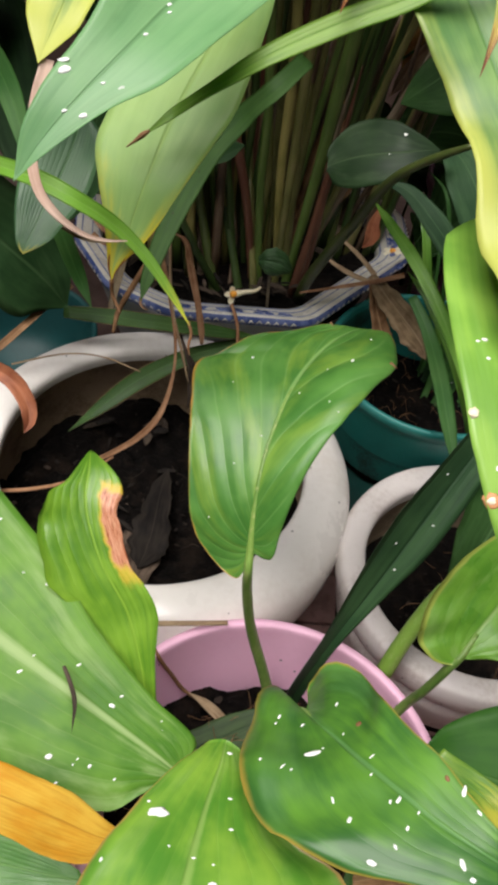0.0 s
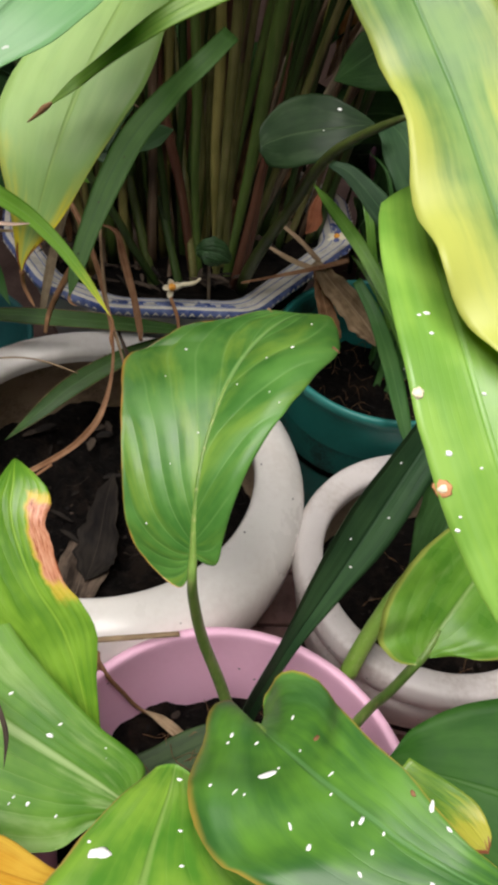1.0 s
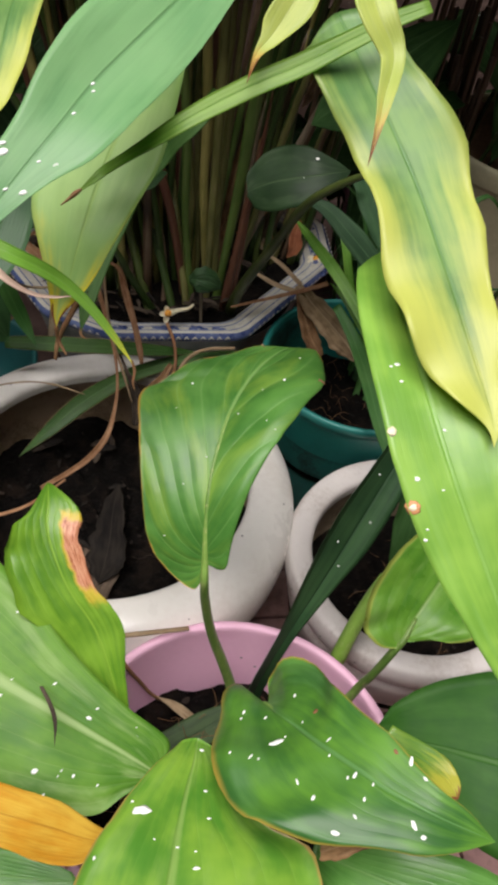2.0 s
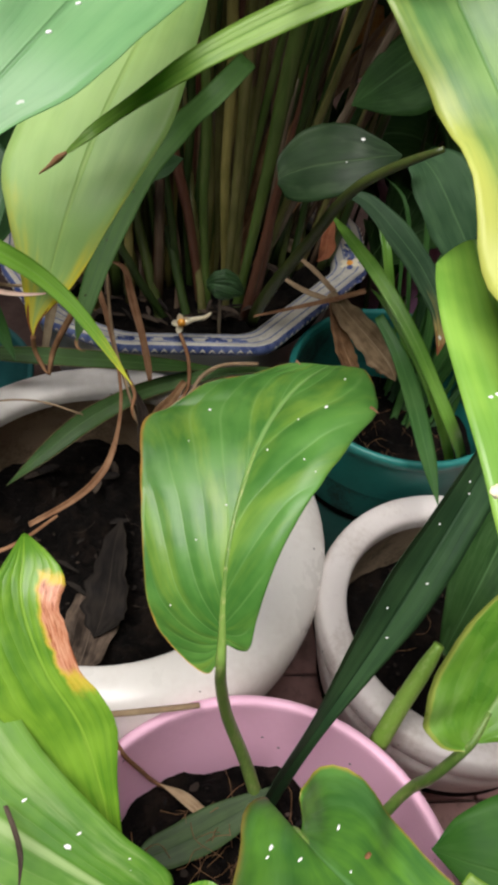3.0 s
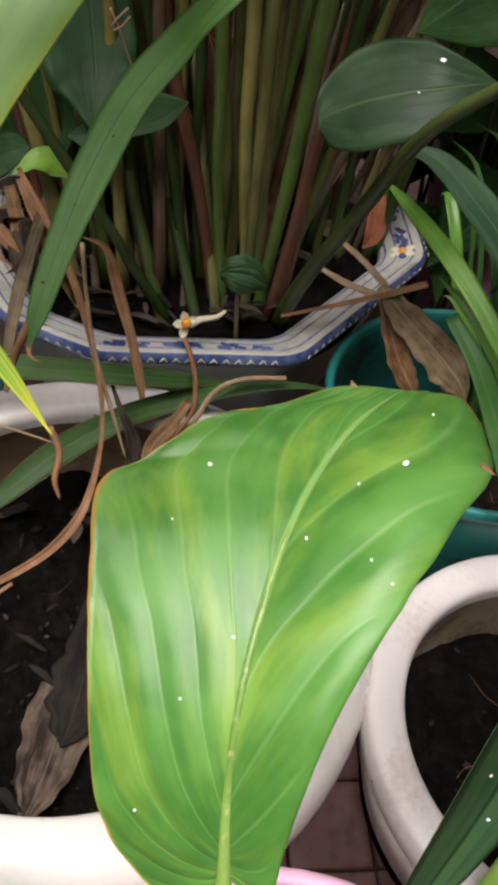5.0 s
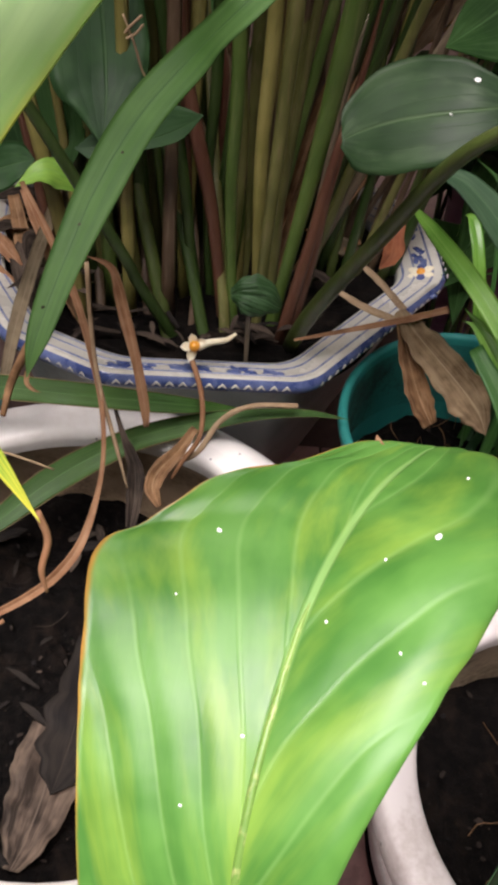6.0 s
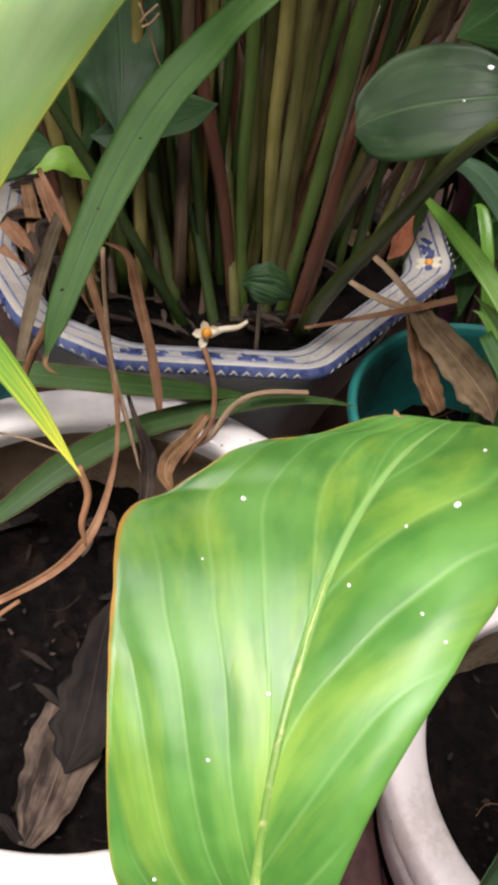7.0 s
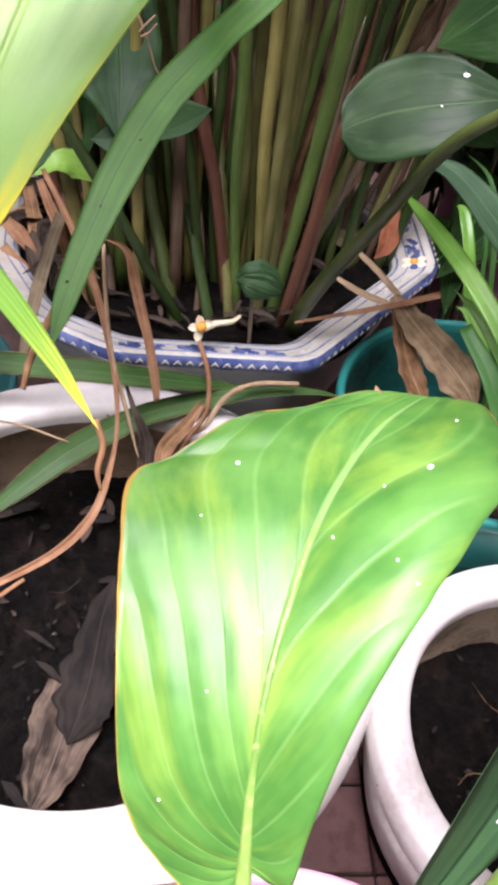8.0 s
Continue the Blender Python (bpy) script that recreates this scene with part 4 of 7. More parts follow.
leaf(shoot, smooth_mat, label="smooth dark green leaf hanging low", fold=0.1, crest=-0.15, seed=7, mid=[(0.187, 0.253, 0.225), (0.204, 0.242, 0.235), (0.23, 0.23, 0.243), (0.264, 0.215, 0.25), (0.303, 0.204, 0.25), (0.347, 0.195, 0.245)], left=(0, 0.0204, 0.0427, 0.0599, 0.0587, 0,), right=(0, 0.0168, 0.0435, 0.0584, 0.0543, 0,), sweep_left=(0, -0.0124, -0.0142, -0.0091, -0.0002, 0,), sweep_right=(0, 0.0072, 0.0103, 0.0066, -0.0008, 0,), face=(0, -0.35, 0.93))
part("leaf_stalk", tube_mesh([(0.13, 0.22, 0.105), (0.155, 0.22, 0.19), (0.18, 0.235, 0.228)], [0.004, 0.0034, 0.002]), petiole_mat, shoot)
fore_leaf = leaf(shoot, fore_mat, label="green leaf with white spots reaching forward", fold=0.1, wave=0.0015, crest=-0.15, seed=9, mid=[(0.057, 0.226, 0.297), (0.053, 0.208, 0.308), (0.045, 0.181, 0.321), (0.038, 0.152, 0.331), (0.032, 0.123, 0.337), (0.026, 0.093, 0.337), (0.022, 0.071, 0.33)], left=(0.0099, 0.022, 0.0419, 0.0704, 0.0759, 0.05, 0,), right=(0.0089, 0.0199, 0.0314, 0.0428, 0.0453, 0.0336, 0,), sweep_left=(0.0041, 0.0008, -0.0078, -0.0234, -0.0175, -0.0069, 0,), sweep_right=(0.0045, 0.0072, 0.0088, 0.0082, 0.0062, 0.0033, 0,), face=(0, -0.35, 0.93))
part("leaf_stalk", tube_mesh([(0.06, 0.22, 0.105), (0.057, 0.225, 0.2), (0.055, 0.222, 0.27), (0.053, 0.212, 0.297)], [0.004, 0.0036, 0.003, 0.002]), petiole_mat, shoot)
leaf(shoot, patch_mat, label="upright lime green leaf with a torn orange patch", fold=0.2, wave=0.0025, waves=2.5, rows=36, cols=14, seed=12, ragged=0.09, mid=[(0.015, 0.249, 0.255), (0.008, 0.273, 0.278), (-0.003, 0.297, 0.3), (-0.019, 0.315, 0.318), (-0.029, 0.333, 0.333), (-0.033, 0.347, 0.343), (-0.033, 0.361, 0.347), (-0.034, 0.377, 0.348)], left=(0.008, 0.024, 0.031, 0.029, 0.0265, 0.0241, 0.0136, 0.0014,), right=(0.0048, 0.0079, 0.016, 0.0141, 0.0159, 0.0184, 0.0202, 0.0025,), sweep_left=(-0.0051, 0.0149, 0.024, 0.0235, 0.0093, -0.0057, -0.01, -0.0015,), sweep_right=(0.0026, 0.0013, -0.004, -0.01, -0.0095, -0.0078, -0.0092, -0.0017,), face=(0.1, -0.6, 0.79))
strap = thing("strap_leaf_shoot", (0.075, 0.25, 0.106), "dark green strap-shaped leaf rising from the pink pot", "plant")
strap_leaf = leaf(strap, deep_mat, label="long folded dark green strap leaf", fold=0.3, rows=40, cols=8, seed=14, mid=[(0.108, 0.306, 0.105), (0.118, 0.312, 0.18), (0.133, 0.322, 0.235), (0.156, 0.344, 0.272), (0.181, 0.372, 0.3), (0.208, 0.405, 0.322), (0.239, 0.445, 0.334), (0.284, 0.509, 0.335)], left=(0.013, 0.0119, 0.0105, 0.0186, 0.0223, 0.0182, 0.0143, 0,), right=(0.0067, 0.0066, 0.0056, 0.0097, 0.0158, 0.0157, 0.0142, 0,), sweep_left=(0.0261, 0.0146, 0.0077, 0.0046, 0.0023, -0.0077, -0.0091, 0,), sweep_right=(-0.0101, -0.0053, -0.0023, -0.002, -0.003, 0.0018, 0.0038, 0,), face=(0.35, -0.55, 0.75))
leaf(strap, dull_mat, label="flat dull green leaf lying on the soil", fold=0.1, wave=0.0015, waves=3, rows=28, cols=10, seed=15, mid=[(0.1200, 0.3182, 0.1360), (0.0988, 0.3095, 0.1295), (0.0771, 0.3007, 0.1240), (0.0547, 0.2918, 0.1198), (0.0363, 0.2863, 0.1180), (0.0233, 0.2827, 0.1163)], left=(0.0036, 0.0091, 0.0132, 0.0123, 0.0094, 0.0000), right=(0.0035, 0.0092, 0.0133, 0.0124, 0.0095, 0.0000), sweep_left=(-0.0002, -0.0008, -0.0013, -0.0013, -0.0011, 0.0000), sweep_right=(0.0002, 0.0008, 0.0013, 0.0014, 0.0011, 0.0000), face=(0, -0.2, 1))

SPLASH = 0.00014
for v, u in ((0.9, 0.3), (0.86, 0.62), (0.8, 0.35), (0.78, 0.5), (0.7, 0.28), (0.6, 0.7), (0.52, 0.3), (0.48, 0.64)):
    dropping(strap_leaf, 40, 8, v, u, 7 * SPLASH, 5 * SPLASH)
for v, u, long, wide, turn in ((0.384, 0.721, 38, 17, 0.0), (0.29, 0.869, 13, 7, 0.5), (0.319, 0.891, 10, 4, 0.3), (0.279, 0.735, 11, 5, 0.1), (0.246, 0.286, 14, 5, 0.5), (0.442, 0.852, 15, 4, 0.4), (0.449, 0.824, 7, 4, 0.3), (0.433, 0.929, 8, 5, 0.6),
                               (0.596, 0.743, 14, 8, 0.5), (0.58, 0.536, 17, 7, 0.1), (0.574, 0.567, 9, 5, 0.5), (0.663, 0.615, 10, 6, 0.2), (0.683, 0.039, 24, 8, -0.7), (0.695, 0.735, 10, 6, 0.0), (0.712, 0.883, 18, 10, 0.2), (0.792, 0.667, 22, 9, -0.3),
                               (0.831, 0.765, 12, 9, 0.3), (0.473, 0.53, 7, 4, 0.2), (0.298, 0.447, 7, 3, 0.6), (0.534, 0.736, 16, 5, 0.7), (0.639, 0.522, 8, 4, 0.0), (0.432, 0.431, 14, 3, -0.5), (0.743, 0.06, 12, 6, 0.4), (0.356, 0.659, 6, 4, 0.0)):
    dropping(heart_leaf, 36, 16, v, u, long * SPLASH, wide * SPLASH, turn)
for v, u, long, wide in ((0.333, 0.326, 16, 12), (0.637, 0.092, 12, 8)):
    dropping(heart_leaf, 36, 16, v, u, long * SPLASH, wide * SPLASH, 0.4, rust_mat, "dry_crumb", "dry brown crumb on the leaf")
for v, u, long, wide, turn in ((0.354, 0.807, 40, 22, 0.5), (0.264, 0.351, 10, 5, 0.4), (0.36, 0.346, 10, 5, 0.6), (0.489, 0.95, 9, 6, 0.3), (0.456, 0.493, 9, 4, 0.4), (0.467, 0.424, 6, 4, 0.1), (0.078, 0.393, 12, 8, 0.3), (0.514, 0.419, 16, 7, 0.2), (0.323, 0.92, 8, 5, 0.2), (0.442, 0.643, 6, 3, 0.0)):
    dropping(fore_leaf, 30, 12, v, u, long * SPLASH, wide * SPLASH, turn)
small = thing("dark_leaf_sprout", (0.3, 0.43, 0.09), "dark green broad leaf growing in the small white pot", "sprout")
leaf(small, dark_mat, fold=0.15, wave=0.001, rows=24, cols=10, seed=16, mid=[(0.239, 0.388, 0.19), (0.251, 0.405, 0.215), (0.268, 0.429, 0.235), (0.292, 0.461, 0.245), (0.325, 0.502, 0.248)], left=(0.0047, 0.0181, 0.0249, 0.0283, 0,), right=(0.0038, 0.0161, 0.023, 0.0232, 0,), sweep_left=(0.0028, 0.0041, -0.0118, -0.0216, 0,), sweep_right=(-0.0017, -0.0068, -0.0087, -0.0048, 0,), face=(0, -0.5, 0.86))
part("leaf_stalk", tube_mesh([(0.3, 0.43, 0.088), (0.239, 0.388, 0.19)], [0.003, 0.002], 8, 6), stem_mats["g"], small)

# ---- plant at the lower edge, rooted in front of the pots ----
front = thing("wide_leaf_plant", (-0.09, 0.05, 0.0), "wide-leaved green plant with an ageing golden leaf", "plant")
wide_leaf = leaf(front, wide_mat, label="very wide ribbed green leaf with white specks", fold=0.1, wave=0.002, waves=2, crest=-0.1, rows=36, cols=18, seed=21, mid=[(0.034, 0.218, 0.266), (0.017, 0.227, 0.274), (-0.006, 0.239, 0.283), (-0.038, 0.256, 0.293), (-0.071, 0.274, 0.302), (-0.109, 0.297, 0.308), (-0.151, 0.322, 0.31), (-0.194, 0.351, 0.305)], left=(0.0053, 0.0202, 0.0371, 0.0505, 0.0609, 0.0615, 0.0474, 0,), right=(0.0082, 0.0198, 0.0232, 0.0355, 0.0557, 0.0665, 0.0444, 0,), sweep_left=(0.0011, -0.01, -0.0271, -0.037, -0.0484, -0.0535, -0.0415, 0,), sweep_right=(-0.0005, -0.0168, -0.0109, 0.0005, 0.0141, 0.0393, 0.0272, 0,), face=(0, -0.3, 0.95))
for v, u, long, wide, turn in ((0.54, 0.87, 12, 7, 0.1), (0.41, 0.7, 12, 5, 0.4), (0.309, 0.631, 15, 9, -0.5), (0.313, 0.77, 10, 5, 0.3), (0.509, 0.433, 13, 7, 0.3), (0.423, 0.174, 16, 12, 0.0), (0.327, 0.197, 10, 7, 0.5), (0.41, 0.082, 10, 5, 0.4), (0.256, 0.165, 8, 4, 0.4),
                               (0.495, 0.539, 8, 3, 0.5), (0.367, 0.178, 7, 3, 0.5), (0.356, 0.21, 8, 3, 0.4), (0.588, 0.811, 9, 3, 0.2), (0.22, 0.863, 5, 3, 0.0), (0.651, 0.903, 9, 6, 0.6)):
    dropping(wide_leaf, 36, 18, v, u, long * SPLASH, wide * SPLASH, turn)
leaf(front, ash_mat, name="dry_tip", label="small brown dry leaf tip", fold=0.5, rows=14, cols=6, seed=24, mid=[(-0.034, 0.26, 0.302), (-0.028, 0.248, 0.305), (-0.024, 0.237, 0.306), (-0.024, 0.223, 0.303)], left=(0.0013, 0.0013, 0.0009, 0,), right=(0.0008, 0.0011, 0.0014, 0,), sweep_left=(0.001, 0.0008, 0.0003, 0,), sweep_right=(-0.0003, 0.0001, 0.0001, 0,), face=(0, -0.5, 0.85))
leaf(front, low_mat, label="green leaf under the heart-shaped one", fold=0.15, wave=0.002, seed=25, mid=[(0.118, 0.164, 0.285), (0.138, 0.15, 0.298), (0.163, 0.135, 0.308), (0.193, 0.121, 0.31), (0.225, 0.109, 0.305), (0.251, 0.101, 0.295)], left=(0.006, 0.0143, 0.0226, 0.0223, 0.0141, 0,), right=(0.0079, 0.0221, 0.0303, 0.0312, 0.0164, 0,), sweep_left=(0.0005, 0, 0.0006, 0.0001, 0.0004, 0,), sweep_right=(0.0029, 0.0007, -0.0042, -0.0034, -0.0045, 0,), face=(0.1, -0.42, 0.9))
leaf(front, gold_mat, label="golden yellow dying leaf", fold=0.05, crest=-0.2, wave=0.001, rows=36, cols=16, seed=22, mid=[(0.0066, 0.1787, 0.2798), (-0.0053, 0.1783, 0.2874), (-0.0222, 0.1810, 0.3001), (-0.0378, 0.1833, 0.3113), (-0.0556, 0.1864, 0.3215), (-0.0758, 0.1898, 0.3289)], left=(0.0055, 0.0140, 0.0171, 0.0156, 0.0140, 0.0097), right=(0.0044, 0.0071, 0.0129, 0.0133, 0.0135, 0.0106), sweep_left=(0.0043, 0.0018, -0.0033, -0.0036, -0.0018, -0.0015), sweep_right=(-0.0019, -0.0052, -0.0014, 0.0007, 0.0023, 0.0023), face=(0, -0.35, 0.93))
leaf(front, low_mat, fold=0.1, seed=23, mid=[(-0.012, 0.169, 0.24), (-0.039, 0.174, 0.235), (-0.071, 0.181, 0.23), (-0.11, 0.189, 0.225)], left=(0.0072, 0.0138, 0.0205, 0.0134,), right=(0.0048, 0.0123, 0.0138, 0.0113,), sweep_left=(-0.005, -0.0047, -0.0053, -0.0029,), sweep_right=(0.0041, 0, 0.0013, 0.0008,), face=(0, -0.3, 0.95))

# ---- tall clump in the planter ----
clump = thing("tall_clump_plant", (*PLANTER, 0.208), "tall clump of green and russet stalks in the porcelain planter", "plant")
NEAR_STALKS = [
    ("r", (0.082, 0.755, 0.193), (0.04, 0.775, 0.382), 0.0062, 0.0075),
    ("g", (0.071, 0.775, 0.204), (0.061, 0.8, 0.394), 0.005, 0.006),
    ("o", (0.082, 0.77, 0.219), (0.073, 0.79, 0.411), 0.0058, 0.0072),
    ("y", (0.104, 0.765, 0.225), (0.091, 0.785, 0.427), 0.007, 0.008),
    ("o", (0.113, 0.77, 0.232), (0.112, 0.8, 0.424), 0.0065, 0.009),
    ("l", (0.119, 0.755, 0.243), (0.134, 0.76, 0.439), 0.007, 0.011),
    ("r", (0.124, 0.74, 0.196), (0.137, 0.757, 0.315), 0.0095, 0.0075),
    ("r", (0.133, 0.752, 0.285), (0.147, 0.77, 0.385), 0.006, 0.0035),
    ("l", (0.088, 0.752, 0.2), (0.072, 0.77, 0.40), 0.0055, 0.007),
    ("o", (0.104, 0.748, 0.2), (0.102, 0.765, 0.41), 0.0055, 0.0075),
    ("w", (0.134, 0.785, 0.191), (0.147, 0.81, 0.354), 0.005, 0.004),
    ("o", (0.097, 0.785, 0.225), (0.086, 0.81, 0.393), 0.0055, 0.007),
]
MIDDLE_STALKS = [
    ("y", (0.093, 0.8, 0.219), (0.11, 0.85, 0.415), 0.005, 0.008),
    ("g", (0.05, 0.735, 0.196), (-0.005, 0.72, 0.306), 0.006, 0.0055),
    ("g", (0.038, 0.78, 0.163), (0.012, 0.79, 0.316), 0.005, 0.007),
    ("o", (0.063, 0.8, 0.149), (0.034, 0.82, 0.319), 0.005, 0.006),
    ("g", (0.069, 0.76, 0.18), (0.041, 0.78, 0.327), 0.0055, 0.006),
    ("b", (0.041, 0.85, 0.131), (0.017, 0.88, 0.275), 0.006, 0.008),
    ("b", (0.055, 0.87, 0.129), (0.029, 0.9, 0.359), 0.006, 0.008),
    ("b", (0.153, 0.84, 0.229), (0.175, 0.88, 0.407), 0.005, 0.007),
    ("g", (0.169, 0.86, 0.228), (0.171, 0.9, 0.407), 0.006, 0.0075),
]
FAR_STALKS = [
    ("o", (0.178, 0.85, 0.225), (0.203, 0.9, 0.411), 0.005, 0.007),
    ("b", (0.152, 0.88, 0.203), (0.146, 0.92, 0.399), 0.006, 0.008),
    ("g", (0.074, 0.9, 0.146), (0.075, 0.95, 0.389), 0.006, 0.008),
    ("o", (0.123, 0.92, 0.174), (0.097, 0.97, 0.39), 0.006, 0.008),
    ("b", (0.016, 0.86, 0.121), (-0.032, 0.9, 0.305), 0.005, 0.006),
    ("o", (0.102, 0.93, 0.134), (0.046, 0.98, 0.382), 0.006, 0.008),
    ("w", (0.09, 0.84, 0.196), (0.088, 0.86, 0.33), 0.004, 0.004),
    ("w", (0.114, 0.83, 0.216), (0.126, 0.85, 0.354), 0.0045, 0.004),
]
for k, (kind, low, high, r0, r1) in enumerate(NEAR_STALKS + MIDDLE_STALKS + FAR_STALKS):
    rnd = random.Random(k)
    a, b = Vector(low), Vector(high)
    way = (b - a).normalized()
    foot = a + way * ((0.2 - a.z) / way.z) if way.z > 0.2 else a
    top = b + way * max(0.0, (0.62 - b.z)) / max(way.z, 0.3) if kind in "goyl" else b + way * 0.05
    bend = Vector((rnd.uniform(-0.006, 0.006), rnd.uniform(-0.006, 0.006), 0))
    part("stalk", tube_mesh([foot, a, (a + b) / 2 + bend, b, top + bend * 2], [r0 * 0.9, r0 * 0.7, (r0 + r1) * 0.34, r1 * 0.66, r1 * (0.5 if kind in "goyl" else 0.12)], 20, 8, 0.6), stem_mats[kind], clump)
rnd = random.Random(77)
for k in range(66):
    # the inner stalks of the clump, fanning out from a tight foot
    a, r = rnd.uniform(0, 6.283), 0.075 * math.sqrt(rnd.random())
    foot = Vector((0.085 + r * math.cos(a) * 1.2, 0.845 + r * math.sin(a), 0.2))
    lean = Vector(((foot.x - 0.085) * rnd.uniform(0.8, 1.8) + rnd.uniform(-0.03, 0.03), abs(foot.y - 0.80) * rnd.uniform(0.5, 1.3), 0))
    kind = rnd.choice("gslobbbyrw")
    h = rnd.uniform(0.25, 0.4) if kind in "bw" else 0.47
    r0 = rnd.uniform(0.0026, 0.0052)
    part("stalk", tube_mesh([foot, foot + lean * 0.3 + Vector((0, 0, h * 0.33)), foot + lean * 0.65 + Vector((0, 0, h * 0.66)), foot + lean + Vector((0, 0, h))], [r0 * 1.2, r0, r0, r0 * 0.7], 12, 6, 0.6), stem_mats[kind], clump)
for k in range(20):
    # more stalks at the near side of the clump, leaning outwards
    foot = Vector((rnd.uniform(-0.045, 0.06), rnd.uniform(0.735, 0.80), 0.2))
    lean = Vector((rnd.uniform(-0.1, 0.0) + (foot.x - 0.03) * 0.8, rnd.uniform(0.0, 0.08), 0))
    r0 = rnd.uniform(0.0026, 0.0048)
    part("stalk", tube_mesh([foot, foot + lean * 0.3 + Vector((0, 0, 0.15)), foot + lean * 0.65 + Vector((0, 0, 0.31)), foot + lean + Vector((0, 0, 0.46))], [r0 * 1.25, r0, r0, r0 * 0.7], 12, 6, 0.55), stem_mats[rnd.choice("gsloyrb")], clump)
LOOSE_STALKS = [
    ("s", [(0.0398, 0.7366, 0.2085), (0.0269, 0.7620, 0.2511), (0.0122, 0.7930, 0.2988), (0.0009, 0.8216, 0.3447), (-0.0092, 0.8546, 0.3880)], [0.0052, 0.0049, 0.0047, 0.0044, 0.0031]),
    ("g", [(0.0660, 0.7378, 0.2065), (0.0511, 0.7685, 0.2540), (0.0333, 0.8043, 0.3056), (0.0203, 0.8397, 0.3507), (0.0098, 0.8706, 0.3921)], [0.0045, 0.0043, 0.0040, 0.0038, 0.0027]),
    ("b", [(0.0269, 0.7484, 0.1969), (0.0211, 0.7795, 0.2391), (0.0122, 0.8093, 0.2796), (0.0047, 0.8399, 0.3142)], [0.004, 0.0038, 0.0036, 0.0034]),
    ("o", [(0.0821, 0.7383, 0.2025), (0.0747, 0.7693, 0.2513), (0.0656, 0.8082, 0.3071), (0.0581, 0.8466, 0.3560), (0.0530, 0.8750, 0.3957)], [0.0042, 0.0040, 0.0038, 0.0036, 0.0025]),
    ("s", [(0.0109, 0.7583, 0.1901), (-0.0000, 0.7887, 0.2309), (-0.0168, 0.8208, 0.2792), (-0.0316, 0.8547, 0.3158)], [0.0045, 0.0043, 0.0040, 0.0038]),
    ("b", [(-0.0072, 0.7529, 0.2030), (-0.0125, 0.7774, 0.2322), (-0.0237, 0.8061, 0.2644)], [0.0035, 0.0033, 0.0032]),
    ("b", [(0.0574, 0.7444, 0.1977), (0.0582, 0.7724, 0.2380), (0.0531, 0.8039, 0.2737)], [0.003, 0.0029, 0.0027]),
]
for kind, line, radii in LOOSE_STALKS:
    a, b = Vector(line[0]), Vector(line[1])
    part("stalk", tube_mesh([a + (a - b) * 0.9] + line, [radii[0]] + radii[:-1] + [radii[-1] * 0.5], 22, 8, 0.55), stem_mats[kind], clump)
for k in range(16):
    # stalks at the far side of the clump, leaning out over the rim
    foot = Vector((0.135 + 0.006 * k + rnd.uniform(-0.006, 0.006), 0.80 + rnd.uniform(0.0, 0.07), 0.2))
    lean = Vector((rnd.uniform(0.01, 0.07), rnd.uniform(0.02, 0.09), 0))
    r0 = rnd.uniform(0.0028, 0.005)
    part("stalk", tube_mesh([foot, foot + lean * 0.3 + Vector((0, 0, 0.09)), foot + lean * 0.65 + Vector((0, 0, 0.18)), foot + lean + Vector((0, 0, 0.27))], [r0 * 1.3, r0, r0, r0 * 0.5], 12, 6, 0.55), stem_mats[rnd.choice("gsbobs")], clump)
for k in range(92):
    # unseen crown arching over the planter, added above the view to shade the stalks
    a = 6.283 * k / 27.3 + rnd.uniform(-0.12, 0.12)
    foot = Vector((0.085 + 0.09 * math.cos(a), 0.85 + 0.07 * math.sin(a), 0.60 + 0.05 * (k // 28) + rnd.uniform(-0.02, 0.03)))
    reach, size = rnd.uniform(0.16, 0.26) + 0.08 * (k // 28), rnd.uniform(0.04, 0.06)
    out = Vector((math.cos(a) * 1.5, math.sin(a) * (1.0 if math.sin(a) > 0 else 0.74 - 0.1 * min(k // 28, 1)), 0))
    up = rnd.uniform(0.08, 0.2)
    mids = [foot, foot + out * reach * 0.3 + Vector((0, 0, up * 0.7)), foot + out * reach * 0.65 + Vector((0, 0, up)), foot + out * reach + Vector((0, 0, up * 0.75))]
    leaf(clump, low_mat, mid=mids, left=(0.006, size, size * 0.8, 0.0), right=(0.006, size, size * 0.8, 0.0), face=(out.x * -0.3, out.y * -0.3, 0.95), fold=0.15, wave=0.003, rows=18, cols=8, seed=100 + k)
for k in range(34):
    # dry sheaths and thin dead stalks round the foot
    a, r = rnd.uniform(0, 6.283), 0.08 * math.sqrt(rnd.random())
    foot = Vector((0.07 + r * math.cos(a) * 1.2, 0.85 + r * math.sin(a), 0.2))
    lean = Vector(((foot.x - 0.07) * 0.7 + rnd.uniform(-0.03, 0.03), rnd.uniform(-0.01, 0.03), 0))
    h, w = rnd.uniform(0.05, 0.17), rnd.uniform(0.0025, 0.006)
    leaf(clump, rnd.choice((dead_mat, dead_mat, ash_mat, dry_mat)), name="dry_sheath", label="dry brown sheath", mid=[foot, foot + lean * 0.4 + Vector((0, 0, h * 0.5)), foot + lean * 0.8 + Vector((0, 0, h * 0.85)), foot + lean * 1.2 + Vector((rnd.uniform(-0.01, 0.01), -0.006, h))],
         left=(w, w, w * 0.7, 0.0), right=(w, w * 0.9, w * 0.6, 0.0), face=(rnd.uniform(-0.5, 0.5), -0.8, 0.2), fold=0.6, wave=0.0015, rows=14, cols=6, seed=700 + k)
